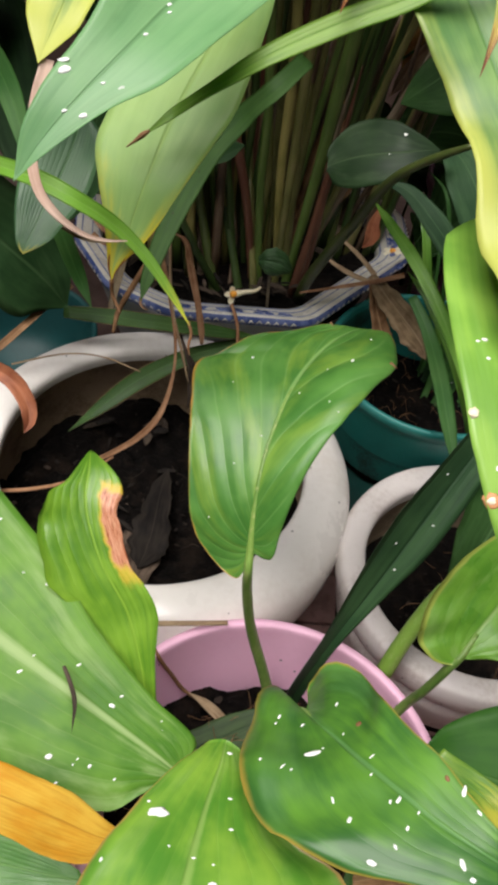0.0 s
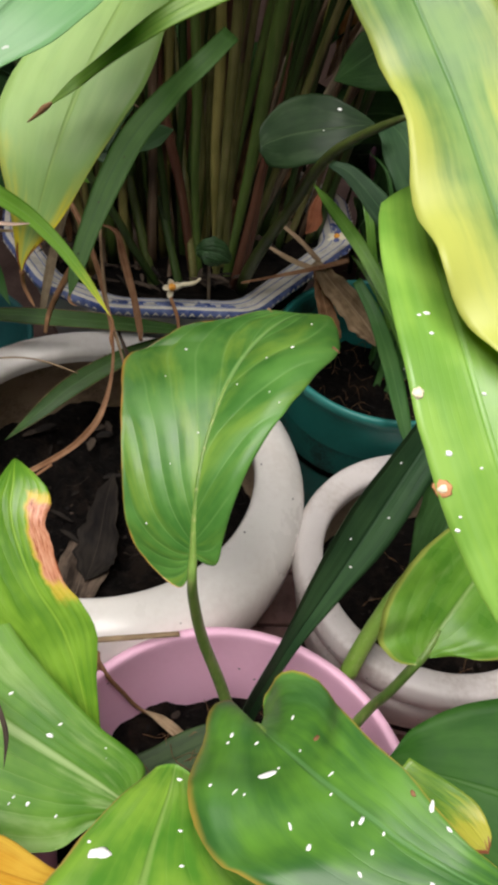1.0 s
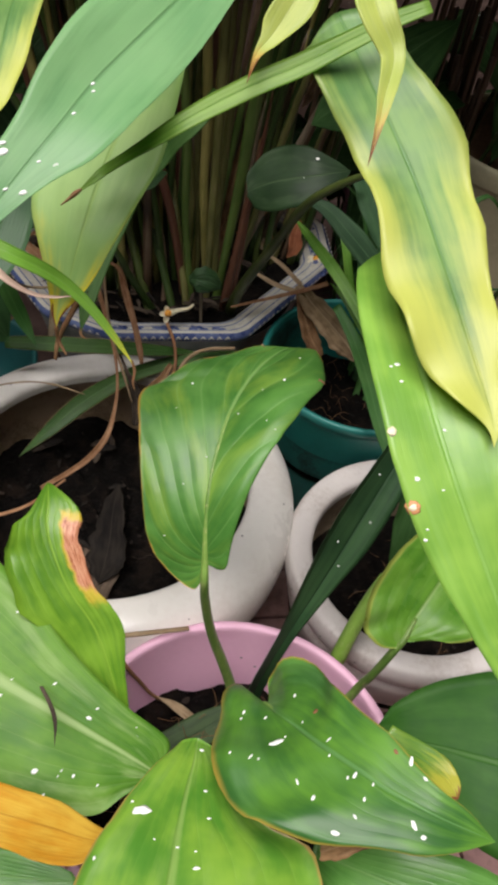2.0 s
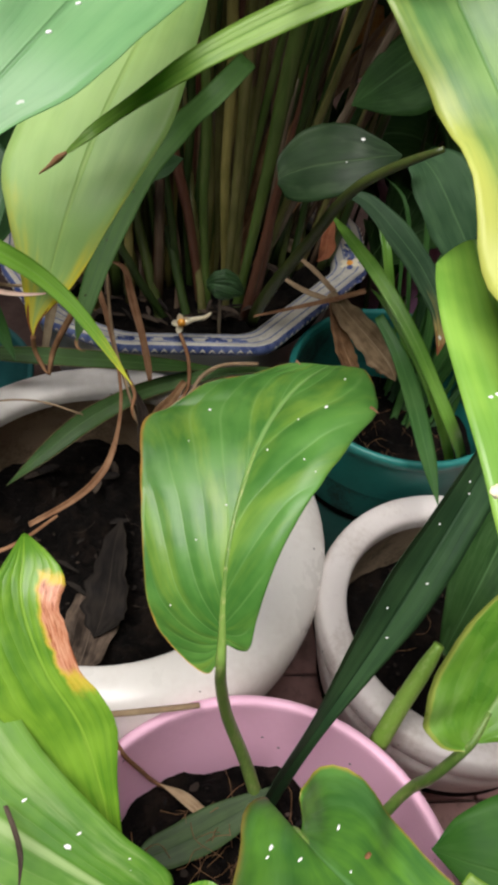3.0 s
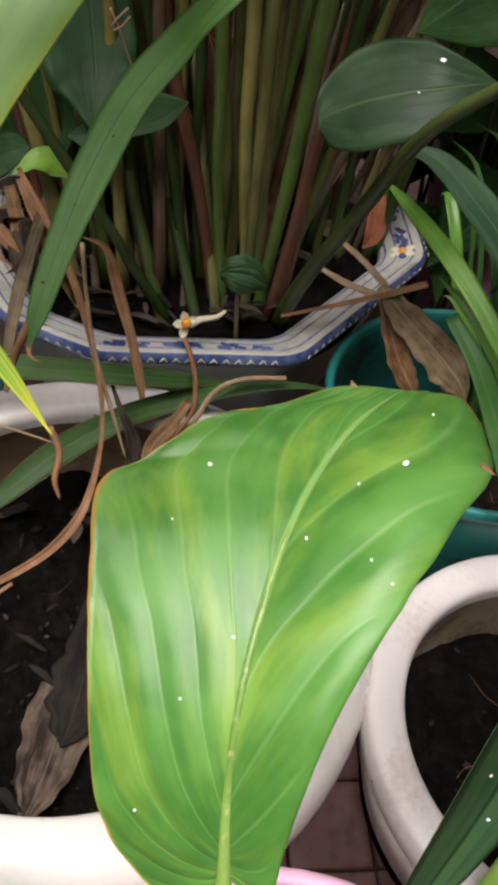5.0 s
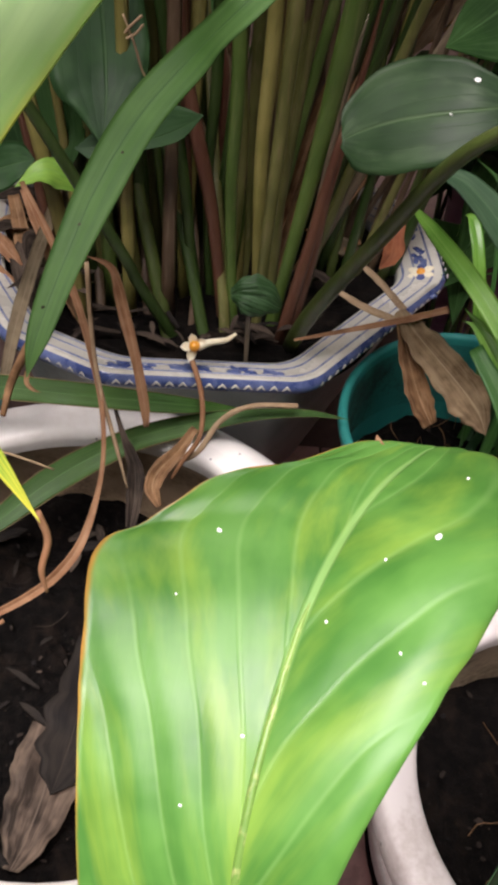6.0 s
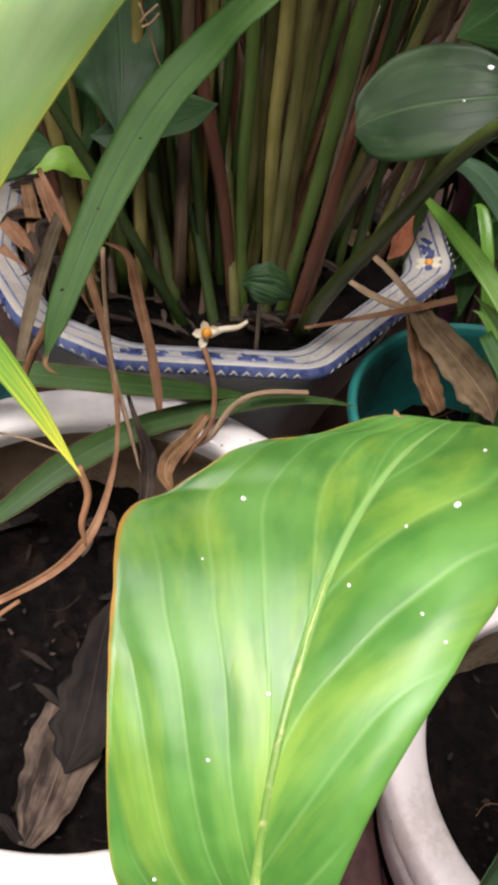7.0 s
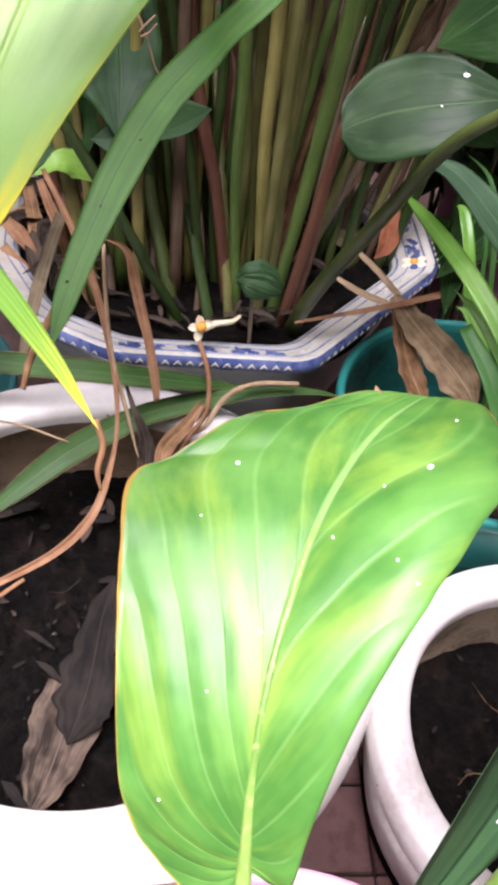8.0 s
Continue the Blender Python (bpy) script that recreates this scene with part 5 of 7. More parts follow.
pale_leaf = leaf(clump, pale_mat, label="broad pale green leaf with white specks", fold=0.14, wave=0.003, waves=2.5, rows=36, cols=16, seed=31, mid=[(0.072, 0.528, 0.622), (0.038, 0.472, 0.607), (0.002, 0.423, 0.59), (-0.016, 0.394, 0.579), (-0.033, 0.373, 0.566), (-0.046, 0.36, 0.553), (-0.056, 0.35, 0.54)], left=(0.0174, 0.0219, 0.027, 0.0235, 0.0125, 0.0056, 0,), right=(0.0194, 0.0276, 0.0211, 0.0163, 0.014, 0.0094, 0,), sweep_left=(-0.0001, -0.0134, -0.0106, -0.0044, -0.0063, -0.0018, 0,), sweep_right=(0.0064, 0.022, 0.0164, 0.009, 0.0006, -0.0018, 0,), face=(0.05, -0.62, 0.78))
for v, u, long, wide in ((0.628, 0.869, 22, 12), (0.603, 0.956, 20, 8), (0.713, 0.19, 15, 8), (0.716, 0.518, 11, 5), (0.352, 0.5, 11, 6), (0.367, 0.453, 9, 5), (0.444, 0.463, 10, 6), (0.601, 0.4, 9, 5)):
    dropping(pale_leaf, 36, 16, v, u, long * SPLASH, wide * SPLASH, 0.4)
leaf(clump, lemon_mat, label="hanging green leaf with a yellow tip", fold=0.08, wave=0.002, waves=2, rows=36, cols=16, seed=32, mid=[(0.035, 0.531, 0.562), (0.014, 0.484, 0.54), (0, 0.455, 0.518), (-0.01, 0.431, 0.497), (-0.017, 0.417, 0.477), (-0.023, 0.408, 0.462), (-0.024, 0.403, 0.455)], left=(0.0138, 0.0226, 0.0287, 0.0208, 0.0129, 0.0043, 0,), right=(0.0238, 0.0286, 0.0307, 0.0211, 0.0109, 0.0036, 0,), sweep_left=(-0.0097, -0.0281, -0.0166, -0.0074, -0.0043, -0.0028, 0,), sweep_right=(0.0262, 0.0247, 0.0211, 0.0098, 0.0051, 0.0011, 0,), face=(-0.2, -0.7, 0.68))
part("dry_tail", tube_mesh([(-0.024, 0.404, 0.455), (-0.024, 0.405, 0.446), (-0.021, 0.402, 0.44), (-0.019, 0.4, 0.437)], [0.0012, 0.001, 0.0009, 0.0004]), rust_mat, clump, "curled dry leaf tip")
leaf(clump, blade_mat, name="blade", label="long narrow green blade with a dry tip", fold=0.12, rows=48, cols=8, seed=33, mid=[(-0.0110, 0.4369, 0.5213), (-0.0027, 0.4384, 0.5283), (0.0051, 0.4405, 0.5344), (0.0239, 0.4294, 0.5544), (0.0409, 0.4287, 0.5675), (0.0579, 0.4354, 0.5753), (0.0784, 0.4414, 0.5842), (0.1022, 0.4473, 0.5935), (0.1214, 0.4488, 0.6042), (0.1419, 0.4504, 0.6154), (0.1607, 0.4501, 0.6245)], left=(0.0003, 0.0017, 0.0026, 0.0033, 0.0044, 0.0052, 0.0055, 0.0056, 0.0050, 0.0043, 0.0032), right=(0.0003, 0.0019, 0.0030, 0.0039, 0.0049, 0.0059, 0.0063, 0.0064, 0.0057, 0.0049, 0.0038), sweep_left=(-0.0000, -0.0002, -0.0009, -0.0011, -0.0003, -0.0000, -0.0001, -0.0003, -0.0005, -0.0004, -0.0003), sweep_right=(0.0001, 0.0002, 0.0014, 0.0016, 0.0003, -0.0004, -0.0005, -0.0002, 0.0001, -0.0000, -0.0000), face=(0, -0.6, 0.8))
part("dry_tail", tube_mesh([(-0.0089, 0.4365, 0.5234), (-0.0122, 0.4369, 0.5205), (-0.0157, 0.4363, 0.5173), (-0.0201, 0.4361, 0.5136)], [0.0007, 0.0015, 0.0009, 0.0003]), rust_mat, clump)
leaf(clump, old_mat, label="long yellow-green ageing leaf with a wavy edge", fold=0.12, wave=0.0055, waves=4.2, ragged=0.06, rows=44, cols=16, seed=34, mid=[(0.124, 0.486, 0.605), (0.136, 0.452, 0.591), (0.15, 0.425, 0.572), (0.161, 0.394, 0.556), (0.168, 0.358, 0.541), (0.173, 0.326, 0.529), (0.178, 0.299, 0.517), (0.181, 0.281, 0.508), (0.18, 0.271, 0.503)], left=(0.0246, 0.0254, 0.0309, 0.0252, 0.0207, 0.0163, 0.0122, 0.0047, 0,), right=(0.0171, 0.0276, 0.025, 0.0251, 0.0296, 0.0279, 0.0178, 0.0044, 0,), sweep_left=(0.0093, 0.0093, 0.0126, 0.0112, 0.0038, 0.0016, -0.0014, -0.0021, 0,), sweep_right=(0.0105, -0.0116, -0.0031, -0.0016, 0.0049, 0.0045, 0.003, -0.0003, 0,), face=(-0.1, -0.65, 0.75))
bright_leaf = leaf(clump, bright_mat, label="bright green leaf with white spots", fold=0.1, wave=0.002, waves=2, rows=40, cols=16, seed=35, mid=[(0.156, 0.404, 0.515), (0.154, 0.363, 0.512), (0.157, 0.302, 0.503), (0.166, 0.265, 0.484), (0.179, 0.236, 0.461), (0.19, 0.212, 0.441), (0.201, 0.187, 0.42), (0.207, 0.171, 0.405)], left=(0.0211, 0.0312, 0.0352, 0.0333, 0.0271, 0.0178, 0.0091, 0,), right=(0.0182, 0.0222, 0.0251, 0.0257, 0.0235, 0.0174, 0.0085, 0,), sweep_left=(0.0027, 0.0017, 0.0052, 0.0048, 0.0041, 0.0006, -0.0028, 0,), sweep_right=(0.0162, 0.0044, -0.0002, -0.0075, -0.0063, -0.0042, -0.0019, 0,), face=(-0.1, -0.6, 0.8))
for v, u, long, wide in ((0.236, 0.715, 12, 7), (0.259, 0.721, 9, 6), (0.238, 0.784, 8, 5), (0.417, 0.835, 11, 9), (0.338, 0.465, 8, 5), (0.518, 0.952, 9, 6), (0.5, 0.899, 6, 4), (0.436, 0.628, 6, 4)):
    dropping(bright_leaf, 40, 16, v, u, long * SPLASH, wide * SPLASH)
dropping(bright_leaf, 40, 16, 0.465, 0.955, 0.0042, 0.0036, 0.3, tan_mat, "leaf_spot", "rust-brown rim of a scab on the leaf")
for v, u, size in ((0.333, 0.946, 0.0026), (0.465, 0.955, 0.002)):
    dropping(bright_leaf, 40, 16, v, u, size * 1.15, size, 0.9, petal_mat, "leaf_spot", "pale scab on the leaf", 0.0009)
leaf(clump, lime_mat, label="narrow yellow-green hanging leaf tip", fold=0.3, seed=36, mid=[(0.097, 0.35, 0.668), (0.1, 0.332, 0.66), (0.106, 0.323, 0.65), (0.101, 0.307, 0.642), (0.098, 0.297, 0.636), (0.094, 0.286, 0.628)], left=(0.0067, 0.006, 0.0038, 0.003, 0.0013, 0,), right=(0.0075, 0.0081, 0.0055, 0.0026, 0.0012, 0,), sweep_left=(0.0003, 0.0005, -0.0005, -0.0002, 0, 0,), sweep_right=(0.003, 0.0004, 0.0032, 0.0022, 0.0007, 0,), face=(0, -0.7, 0.7))
leaf(clump, lime_mat, fold=0.3, seed=37, mid=[(0.104, 0.47, 0.63), (0.094, 0.459, 0.615), (0.085, 0.451, 0.604), (0.077, 0.442, 0.598), (0.071, 0.423, 0.592)], left=(0.0072, 0.0109, 0.0054, 0.0023, 0,), right=(0.0068, 0.0086, 0.004, 0.0012, 0,), sweep_left=(-0.0036, -0.003, 0.0009, 0.0011, 0,), sweep_right=(0.0052, 0.0085, 0.0039, 0.0012, 0,), face=(0, -0.65, 0.75))
leaf(clump, old_mat, fold=0.12, wave=0.002, seed=38, mid=[(-0.036, 0.58, 0.6), (-0.045, 0.518, 0.585), (-0.05, 0.484, 0.572), (-0.056, 0.458, 0.56), (-0.061, 0.436, 0.55)], left=(0.0217, 0.015, 0.0135, 0.0103, 0,), right=(0.015, 0.0243, 0.0208, 0.0137, 0,), sweep_left=(-0.0052, -0.0031, -0.001, 0.0013, 0,), sweep_right=(0.0043, 0.0087, 0.0019, 0.0006, 0,), face=(0, -0.65, 0.75))
leaf(clump, husk_mat, name="dry_tail", label="pale dried ribbon at a leaf's end", fold=0.35, wave=0.0006, waves=4, rows=40, cols=6, seed=59, mid=[(-0.0574, 0.4407, 0.5502), (-0.0603, 0.4289, 0.5392), (-0.0616, 0.4162, 0.5289), (-0.0605, 0.4045, 0.5184), (-0.0555, 0.3929, 0.5098), (-0.0450, 0.3824, 0.5043), (-0.0324, 0.3747, 0.5015), (-0.0217, 0.3712, 0.5022), (-0.0124, 0.3702, 0.5038)], left=(0.0034, 0.0036, 0.0030, 0.0027, 0.0024, 0.0018, 0.0011, 0.0007, 0.0002), right=(0.0028, 0.0030, 0.0026, 0.0024, 0.0023, 0.0019, 0.0012, 0.0008, 0.0003), sweep_left=(0.0003, 0.0004, 0.0003, 0.0003, 0.0004, 0.0003, 0.0002, 0.0001, 0.0000), sweep_right=(0.0005, 0.0005, 0.0004, 0.0004, 0.0005, 0.0004, 0.0002, 0.0001, 0.0000), face=(0, -0.7, 0.7))
leaf(clump, dim_tip_mat, fold=0.12, wave=0.002, seed=39, mid=[(-0.049, 0.493, 0.5), (-0.056, 0.463, 0.485), (-0.065, 0.441, 0.47), (-0.071, 0.425, 0.46), (-0.073, 0.419, 0.455)], left=(0.0108, 0.0175, 0.015, 0.0092, 0,), right=(0.0278, 0.022, 0.0141, 0.0057, 0,), sweep_left=(0.0082, 0.0008, 0.0006, -0.0012, 0,), sweep_right=(0.0025, 0.0043, 0.0041, 0.0028, 0,), face=(0, -0.7, 0.7))
leaf(clump, strap_mat, name="blade", fold=0.25, seed=40, mid=[(-0.083, 0.511, 0.47), (-0.066, 0.486, 0.43), (-0.054, 0.477, 0.4), (-0.044, 0.464, 0.385)], left=(0.0044, 0.0056, 0.0049, 0,), right=(0.0042, 0.0053, 0.0044, 0,), sweep_left=(-0.0005, -0.0004, 0, 0,), sweep_right=(0.0008, 0.0002, -0.0002, 0,), face=(0, -0.7, 0.7))
leaf(clump, strap_mat, name="blade", fold=0.25, seed=41, mid=[(-0.142, 0.61, 0.5), (-0.118, 0.599, 0.46), (-0.103, 0.575, 0.43), (-0.096, 0.56, 0.41)], left=(0.0081, 0.0086, 0.0043, 0,), right=(0.0081, 0.0084, 0.0049, 0,), sweep_left=(0, -0.0005, -0.0007, 0,), sweep_right=(0.0001, 0.001, -0.0001, 0,), face=(0, -0.7, 0.7))
leaf(clump, lime_tip_mat, name="blade", label="thin lime green blade with a dry curled tip", fold=0.3, rows=30, cols=8, seed=42, mid=[(-0.102, 0.404, 0.52), (-0.065, 0.414, 0.505), (-0.043, 0.411, 0.497), (-0.023, 0.41, 0.485), (-0.007, 0.404, 0.473), (0.008, 0.394, 0.458), (0.019, 0.385, 0.445)], left=(0.0045, 0.0046, 0.0044, 0.0039, 0.0031, 0.002, 0,), right=(0.005, 0.0052, 0.005, 0.0043, 0.0034, 0.0022, 0,), sweep_left=(0.0004, 0.0004, -0.0004, -0.0002, -0.0006, -0.0007, 0,), sweep_right=(-0.0007, -0.0004, 0.0006, -0.0001, 0.0004, 0.0007, 0,), face=(0, -0.5, 0.86))
part("dry_tail", tube_mesh([(0.018, 0.387, 0.446), (0.02, 0.385, 0.44), (0.019, 0.381, 0.435), (0.02, 0.379, 0.43)], [0.0008, 0.0008, 0.0007, 0.0003]), rust_mat, clump)
drooping = leaf(clump, holed_mat, name="blade", label="drooping dark green blade with small holes", fold=0.22, rows=40, cols=8, seed=43, mid=[(-0.021, 0.558, 0.32), (-0.017, 0.572, 0.335), (-0.008, 0.597, 0.355), (0.005, 0.626, 0.379), (0.023, 0.646, 0.405), (0.046, 0.658, 0.43), (0.067, 0.655, 0.455), (0.09, 0.679, 0.47)], left=(0, 0.0047, 0.0069, 0.0082, 0.0092, 0.008, 0.0069, 0.0064,), right=(0, 0.0066, 0.0087, 0.012, 0.011, 0.0108, 0.009, 0.0083,), sweep_left=(0, -0.001, -0.0009, -0.0014, -0.0024, -0.0011, -0.0008, -0.0005,), sweep_right=(0, 0.0006, -0.0002, 0.0008, 0.0021, 0.0011, -0.0002, -0.0026,), face=(-0.1, -0.6, 0.8))
leaf(clump, dead_mat, name="dry_tail", label="shrivelled brown blade end", fold=0.4, rows=12, cols=4, seed=61, mid=[(-0.0207, 0.5603, 0.3222), (-0.0209, 0.5568, 0.3189), (-0.0181, 0.5544, 0.3171), (-0.0144, 0.5531, 0.3165)], left=(0.0014, 0.0011, 0.0008, 0.0000), right=(0.0012, 0.0010, 0.0008, 0.0000), sweep_left=(0.0000, 0.0001, 0.0001, 0.0000), sweep_right=(0.0001, 0.0001, 0.0001, 0.0000), face=(0, -0.7, 0.7))
for v, u in ((0.36, 0.5), (0.2, 0.375), (0.5, 0.625)):
    dropping(drooping, 40, 8, v, u, 0.001, 0.0007, 0.5, ash_mat, "worm_hole", "small dark hole in the blade")

# leaves in the depths, their shade put into the near-black green
leaf(clump, shade_tint_mat, fold=0.15, wave=0.0015, rows=24, cols=10, seed=60, mid=[(-0.2299, 0.9791, 0.4112), (-0.2012, 0.9169, 0.3717), (-0.1787, 0.8559, 0.3326), (-0.1599, 0.8003, 0.2980), (-0.1503, 0.7643, 0.2800)], left=(0.0234, 0.0347, 0.0343, 0.0198, 0.0000), right=(0.0226, 0.0332, 0.0326, 0.0188, 0.0000), sweep_left=(0.0029, 0.0039, 0.0035, 0.0022, 0.0000), sweep_right=(0.0032, 0.0040, 0.0033, 0.0016, 0.0000), face=(0, -0.75, 0.65))
leaf(clump, shade_tint_mat, fold=0.15, wave=0.0015, rows=24, cols=10, seed=45, mid=[(-0.013, 0.8, 0.425), (-0.006, 0.775, 0.402), (-0.002, 0.75, 0.381), (-0.001, 0.735, 0.366), (-0.002, 0.72, 0.35)], left=(0.0234, 0.0239, 0.0239, 0.0131, 0,), right=(0.0243, 0.0343, 0.0296, 0.0164, 0,), sweep_left=(0.004, 0.0003, 0.0015, -0.0036, 0,), sweep_right=(0.0096, 0.0071, 0.0118, 0.0048, 0,), face=(0, -0.75, 0.65))
leaf(clump, shade_tint_mat, fold=0.15, wave=0.0015, rows=24, cols=10, seed=46, mid=[(0.054, 0.73, 0.369), (0.041, 0.73, 0.36), (0.023, 0.73, 0.351), (0, 0.73, 0.345), (-0.019, 0.73, 0.342)], left=(0, 0.0062, 0.0049, 0.0112, 0,), right=(0, 0.011, 0.0171, 0.0134, 0,), sweep_left=(0, 0.0028, 0.0043, 0.0025, 0,), sweep_right=(0, -0.0041, -0.0052, -0.0018, 0,), face=(0, -0.75, 0.65))
leaf(clump, shade_tint_mat, fold=0.15, wave=0.0015, rows=24, cols=10, seed=47, mid=[(-0.092, 0.7, 0.334), (-0.065, 0.7, 0.339), (-0.046, 0.7, 0.346), (-0.036, 0.7, 0.349)], left=(0.0058, 0.0121, 0.0109, 0,), right=(0.0093, 0.0138, 0.0103, 0,), sweep_left=(0.0009, 0.0027, 0.0035, 0,), sweep_right=(-0.0004, -0.0014, -0.0026, 0,), face=(0, -0.75, 0.65))
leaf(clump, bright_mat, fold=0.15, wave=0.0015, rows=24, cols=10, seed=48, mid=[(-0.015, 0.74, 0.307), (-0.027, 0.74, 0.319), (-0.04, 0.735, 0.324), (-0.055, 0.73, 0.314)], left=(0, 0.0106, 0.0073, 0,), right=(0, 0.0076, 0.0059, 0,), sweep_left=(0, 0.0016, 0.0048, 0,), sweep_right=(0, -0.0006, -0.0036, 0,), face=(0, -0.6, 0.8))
leaf(clump, shade_tint_mat, fold=0.15, wave=0.0015, rows=24, cols=10, seed=57, mid=[(-0.1337, 0.9648, 0.3075), (-0.1115, 0.9252, 0.3012), (-0.0924, 0.8868, 0.2955), (-0.0781, 0.8546, 0.2881), (-0.0668, 0.8228, 0.2805)], left=(0.0199, 0.0242, 0.0218, 0.0127, 0.0000), right=(0.0162, 0.0196, 0.0185, 0.0133, 0.0000), sweep_left=(0.0074, 0.0078, 0.0027, -0.0004, 0.0000), sweep_right=(0.0051, 0.0105, 0.0114, 0.0077, 0.0000), face=(0, -0.75, 0.65))
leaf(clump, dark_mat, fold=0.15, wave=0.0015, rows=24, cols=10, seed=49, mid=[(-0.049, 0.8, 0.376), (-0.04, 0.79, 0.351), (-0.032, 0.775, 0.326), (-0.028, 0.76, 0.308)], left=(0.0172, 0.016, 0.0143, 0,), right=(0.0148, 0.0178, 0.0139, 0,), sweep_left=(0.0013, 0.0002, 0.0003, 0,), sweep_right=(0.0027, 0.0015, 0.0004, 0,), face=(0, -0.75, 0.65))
leaf(clump, shade_tint_mat, fold=0.15, wave=0.0015, rows=24, cols=10, seed=55, mid=[(-0.179, 0.6, 0.39), (-0.151, 0.6, 0.35), (-0.124, 0.6, 0.322), (-0.101, 0.6, 0.297), (-0.086, 0.6, 0.272)], left=(0.0134, 0.0369, 0.0387, 0.0249, 0,), right=(0.013, 0.0343, 0.0414, 0.0343, 0,), sweep_left=(-0.0203, -0.0144, -0.0064, -0.0052, 0,), sweep_right=(0.0316, 0.0209, 0.0173, 0.0059, 0,), face=(0, -0.75, 0.65))
leaf(clump, shade_tint_mat, fold=0.15, wave=0.0015, rows=24, cols=10, seed=56, mid=[(-0.053, 0.62, 0.451), (-0.07, 0.62, 0.41), (-0.083, 0.61, 0.377), (-0.091, 0.6, 0.347)], left=(0.0235, 0.0245, 0.0192, 0,), right=(0.0168, 0.023, 0.0148, 0,), sweep_left=(-0.004, -0.002, -0.0004, 0,), sweep_right=(0.0019, 0.0039, 0.002, 0,), face=(0, -0.75, 0.65))

# ---- leaves behind, at the right ----
back = thing("dark_leaf_plant", (0.3, 0.9, 0.0), "broad-leaved plant behind the pots, its deep shade put into dark leaf colours", "plant")
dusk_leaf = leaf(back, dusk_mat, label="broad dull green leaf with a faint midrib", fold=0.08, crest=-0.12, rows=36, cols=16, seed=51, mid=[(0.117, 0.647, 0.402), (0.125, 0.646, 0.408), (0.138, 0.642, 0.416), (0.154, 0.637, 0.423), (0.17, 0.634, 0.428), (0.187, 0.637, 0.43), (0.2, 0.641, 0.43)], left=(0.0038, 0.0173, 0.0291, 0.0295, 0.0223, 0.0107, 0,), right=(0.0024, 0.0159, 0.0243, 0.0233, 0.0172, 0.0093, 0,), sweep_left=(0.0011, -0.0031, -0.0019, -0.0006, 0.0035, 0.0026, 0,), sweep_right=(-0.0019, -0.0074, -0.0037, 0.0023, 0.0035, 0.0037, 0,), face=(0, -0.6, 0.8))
for v, u, long, wide in ((0.68, 0.179, 12, 10), (0.565, 0.517, 6, 4)):
    dropping(dusk_leaf, 36, 16, v, u, long * SPLASH, wide * SPLASH)
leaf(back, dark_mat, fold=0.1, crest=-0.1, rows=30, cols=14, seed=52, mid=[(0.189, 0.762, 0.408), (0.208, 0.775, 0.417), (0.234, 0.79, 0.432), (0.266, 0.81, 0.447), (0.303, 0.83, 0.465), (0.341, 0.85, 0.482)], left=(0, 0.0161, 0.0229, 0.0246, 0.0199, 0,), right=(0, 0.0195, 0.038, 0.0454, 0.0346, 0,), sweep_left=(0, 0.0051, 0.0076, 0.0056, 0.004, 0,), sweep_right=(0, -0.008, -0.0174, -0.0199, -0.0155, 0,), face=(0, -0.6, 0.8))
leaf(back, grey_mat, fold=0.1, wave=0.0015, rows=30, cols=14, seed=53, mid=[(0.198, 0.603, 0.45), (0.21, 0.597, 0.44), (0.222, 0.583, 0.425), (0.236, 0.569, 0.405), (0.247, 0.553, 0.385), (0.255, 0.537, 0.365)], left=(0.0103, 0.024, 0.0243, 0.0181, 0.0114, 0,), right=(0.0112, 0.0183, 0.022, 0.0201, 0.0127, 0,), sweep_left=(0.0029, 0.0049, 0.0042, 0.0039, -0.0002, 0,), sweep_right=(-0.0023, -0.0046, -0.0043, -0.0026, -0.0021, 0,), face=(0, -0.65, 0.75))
leaf(back, grey_tip_mat, fold=0.15, wave=0.0012, rows=30, cols=10, seed=54, mid=[(0.185, 0.697, 0.367), (0.203, 0.69, 0.362), (0.227, 0.673, 0.345), (0.249, 0.66, 0.325), (0.265, 0.642, 0.303), (0.268, 0.624, 0.287), (0.264, 0.61, 0.275)], left=(0.0034, 0.0075, 0.0114, 0.0101, 0.0085, 0.0051, 0,), right=(0.0039, 0.0083, 0.0114, 0.0133, 0.01, 0.0058, 0,), sweep_left=(0.0027, 0.0016, 0.0013, 0.0011, -0.0002, 0, 0,), sweep_right=(-0.0007, 0.0003, -0.003, -0.0014, 0.0003, 0.0024, 0,), face=(0, -0.6, 0.8))
rnd = random.Random(19)
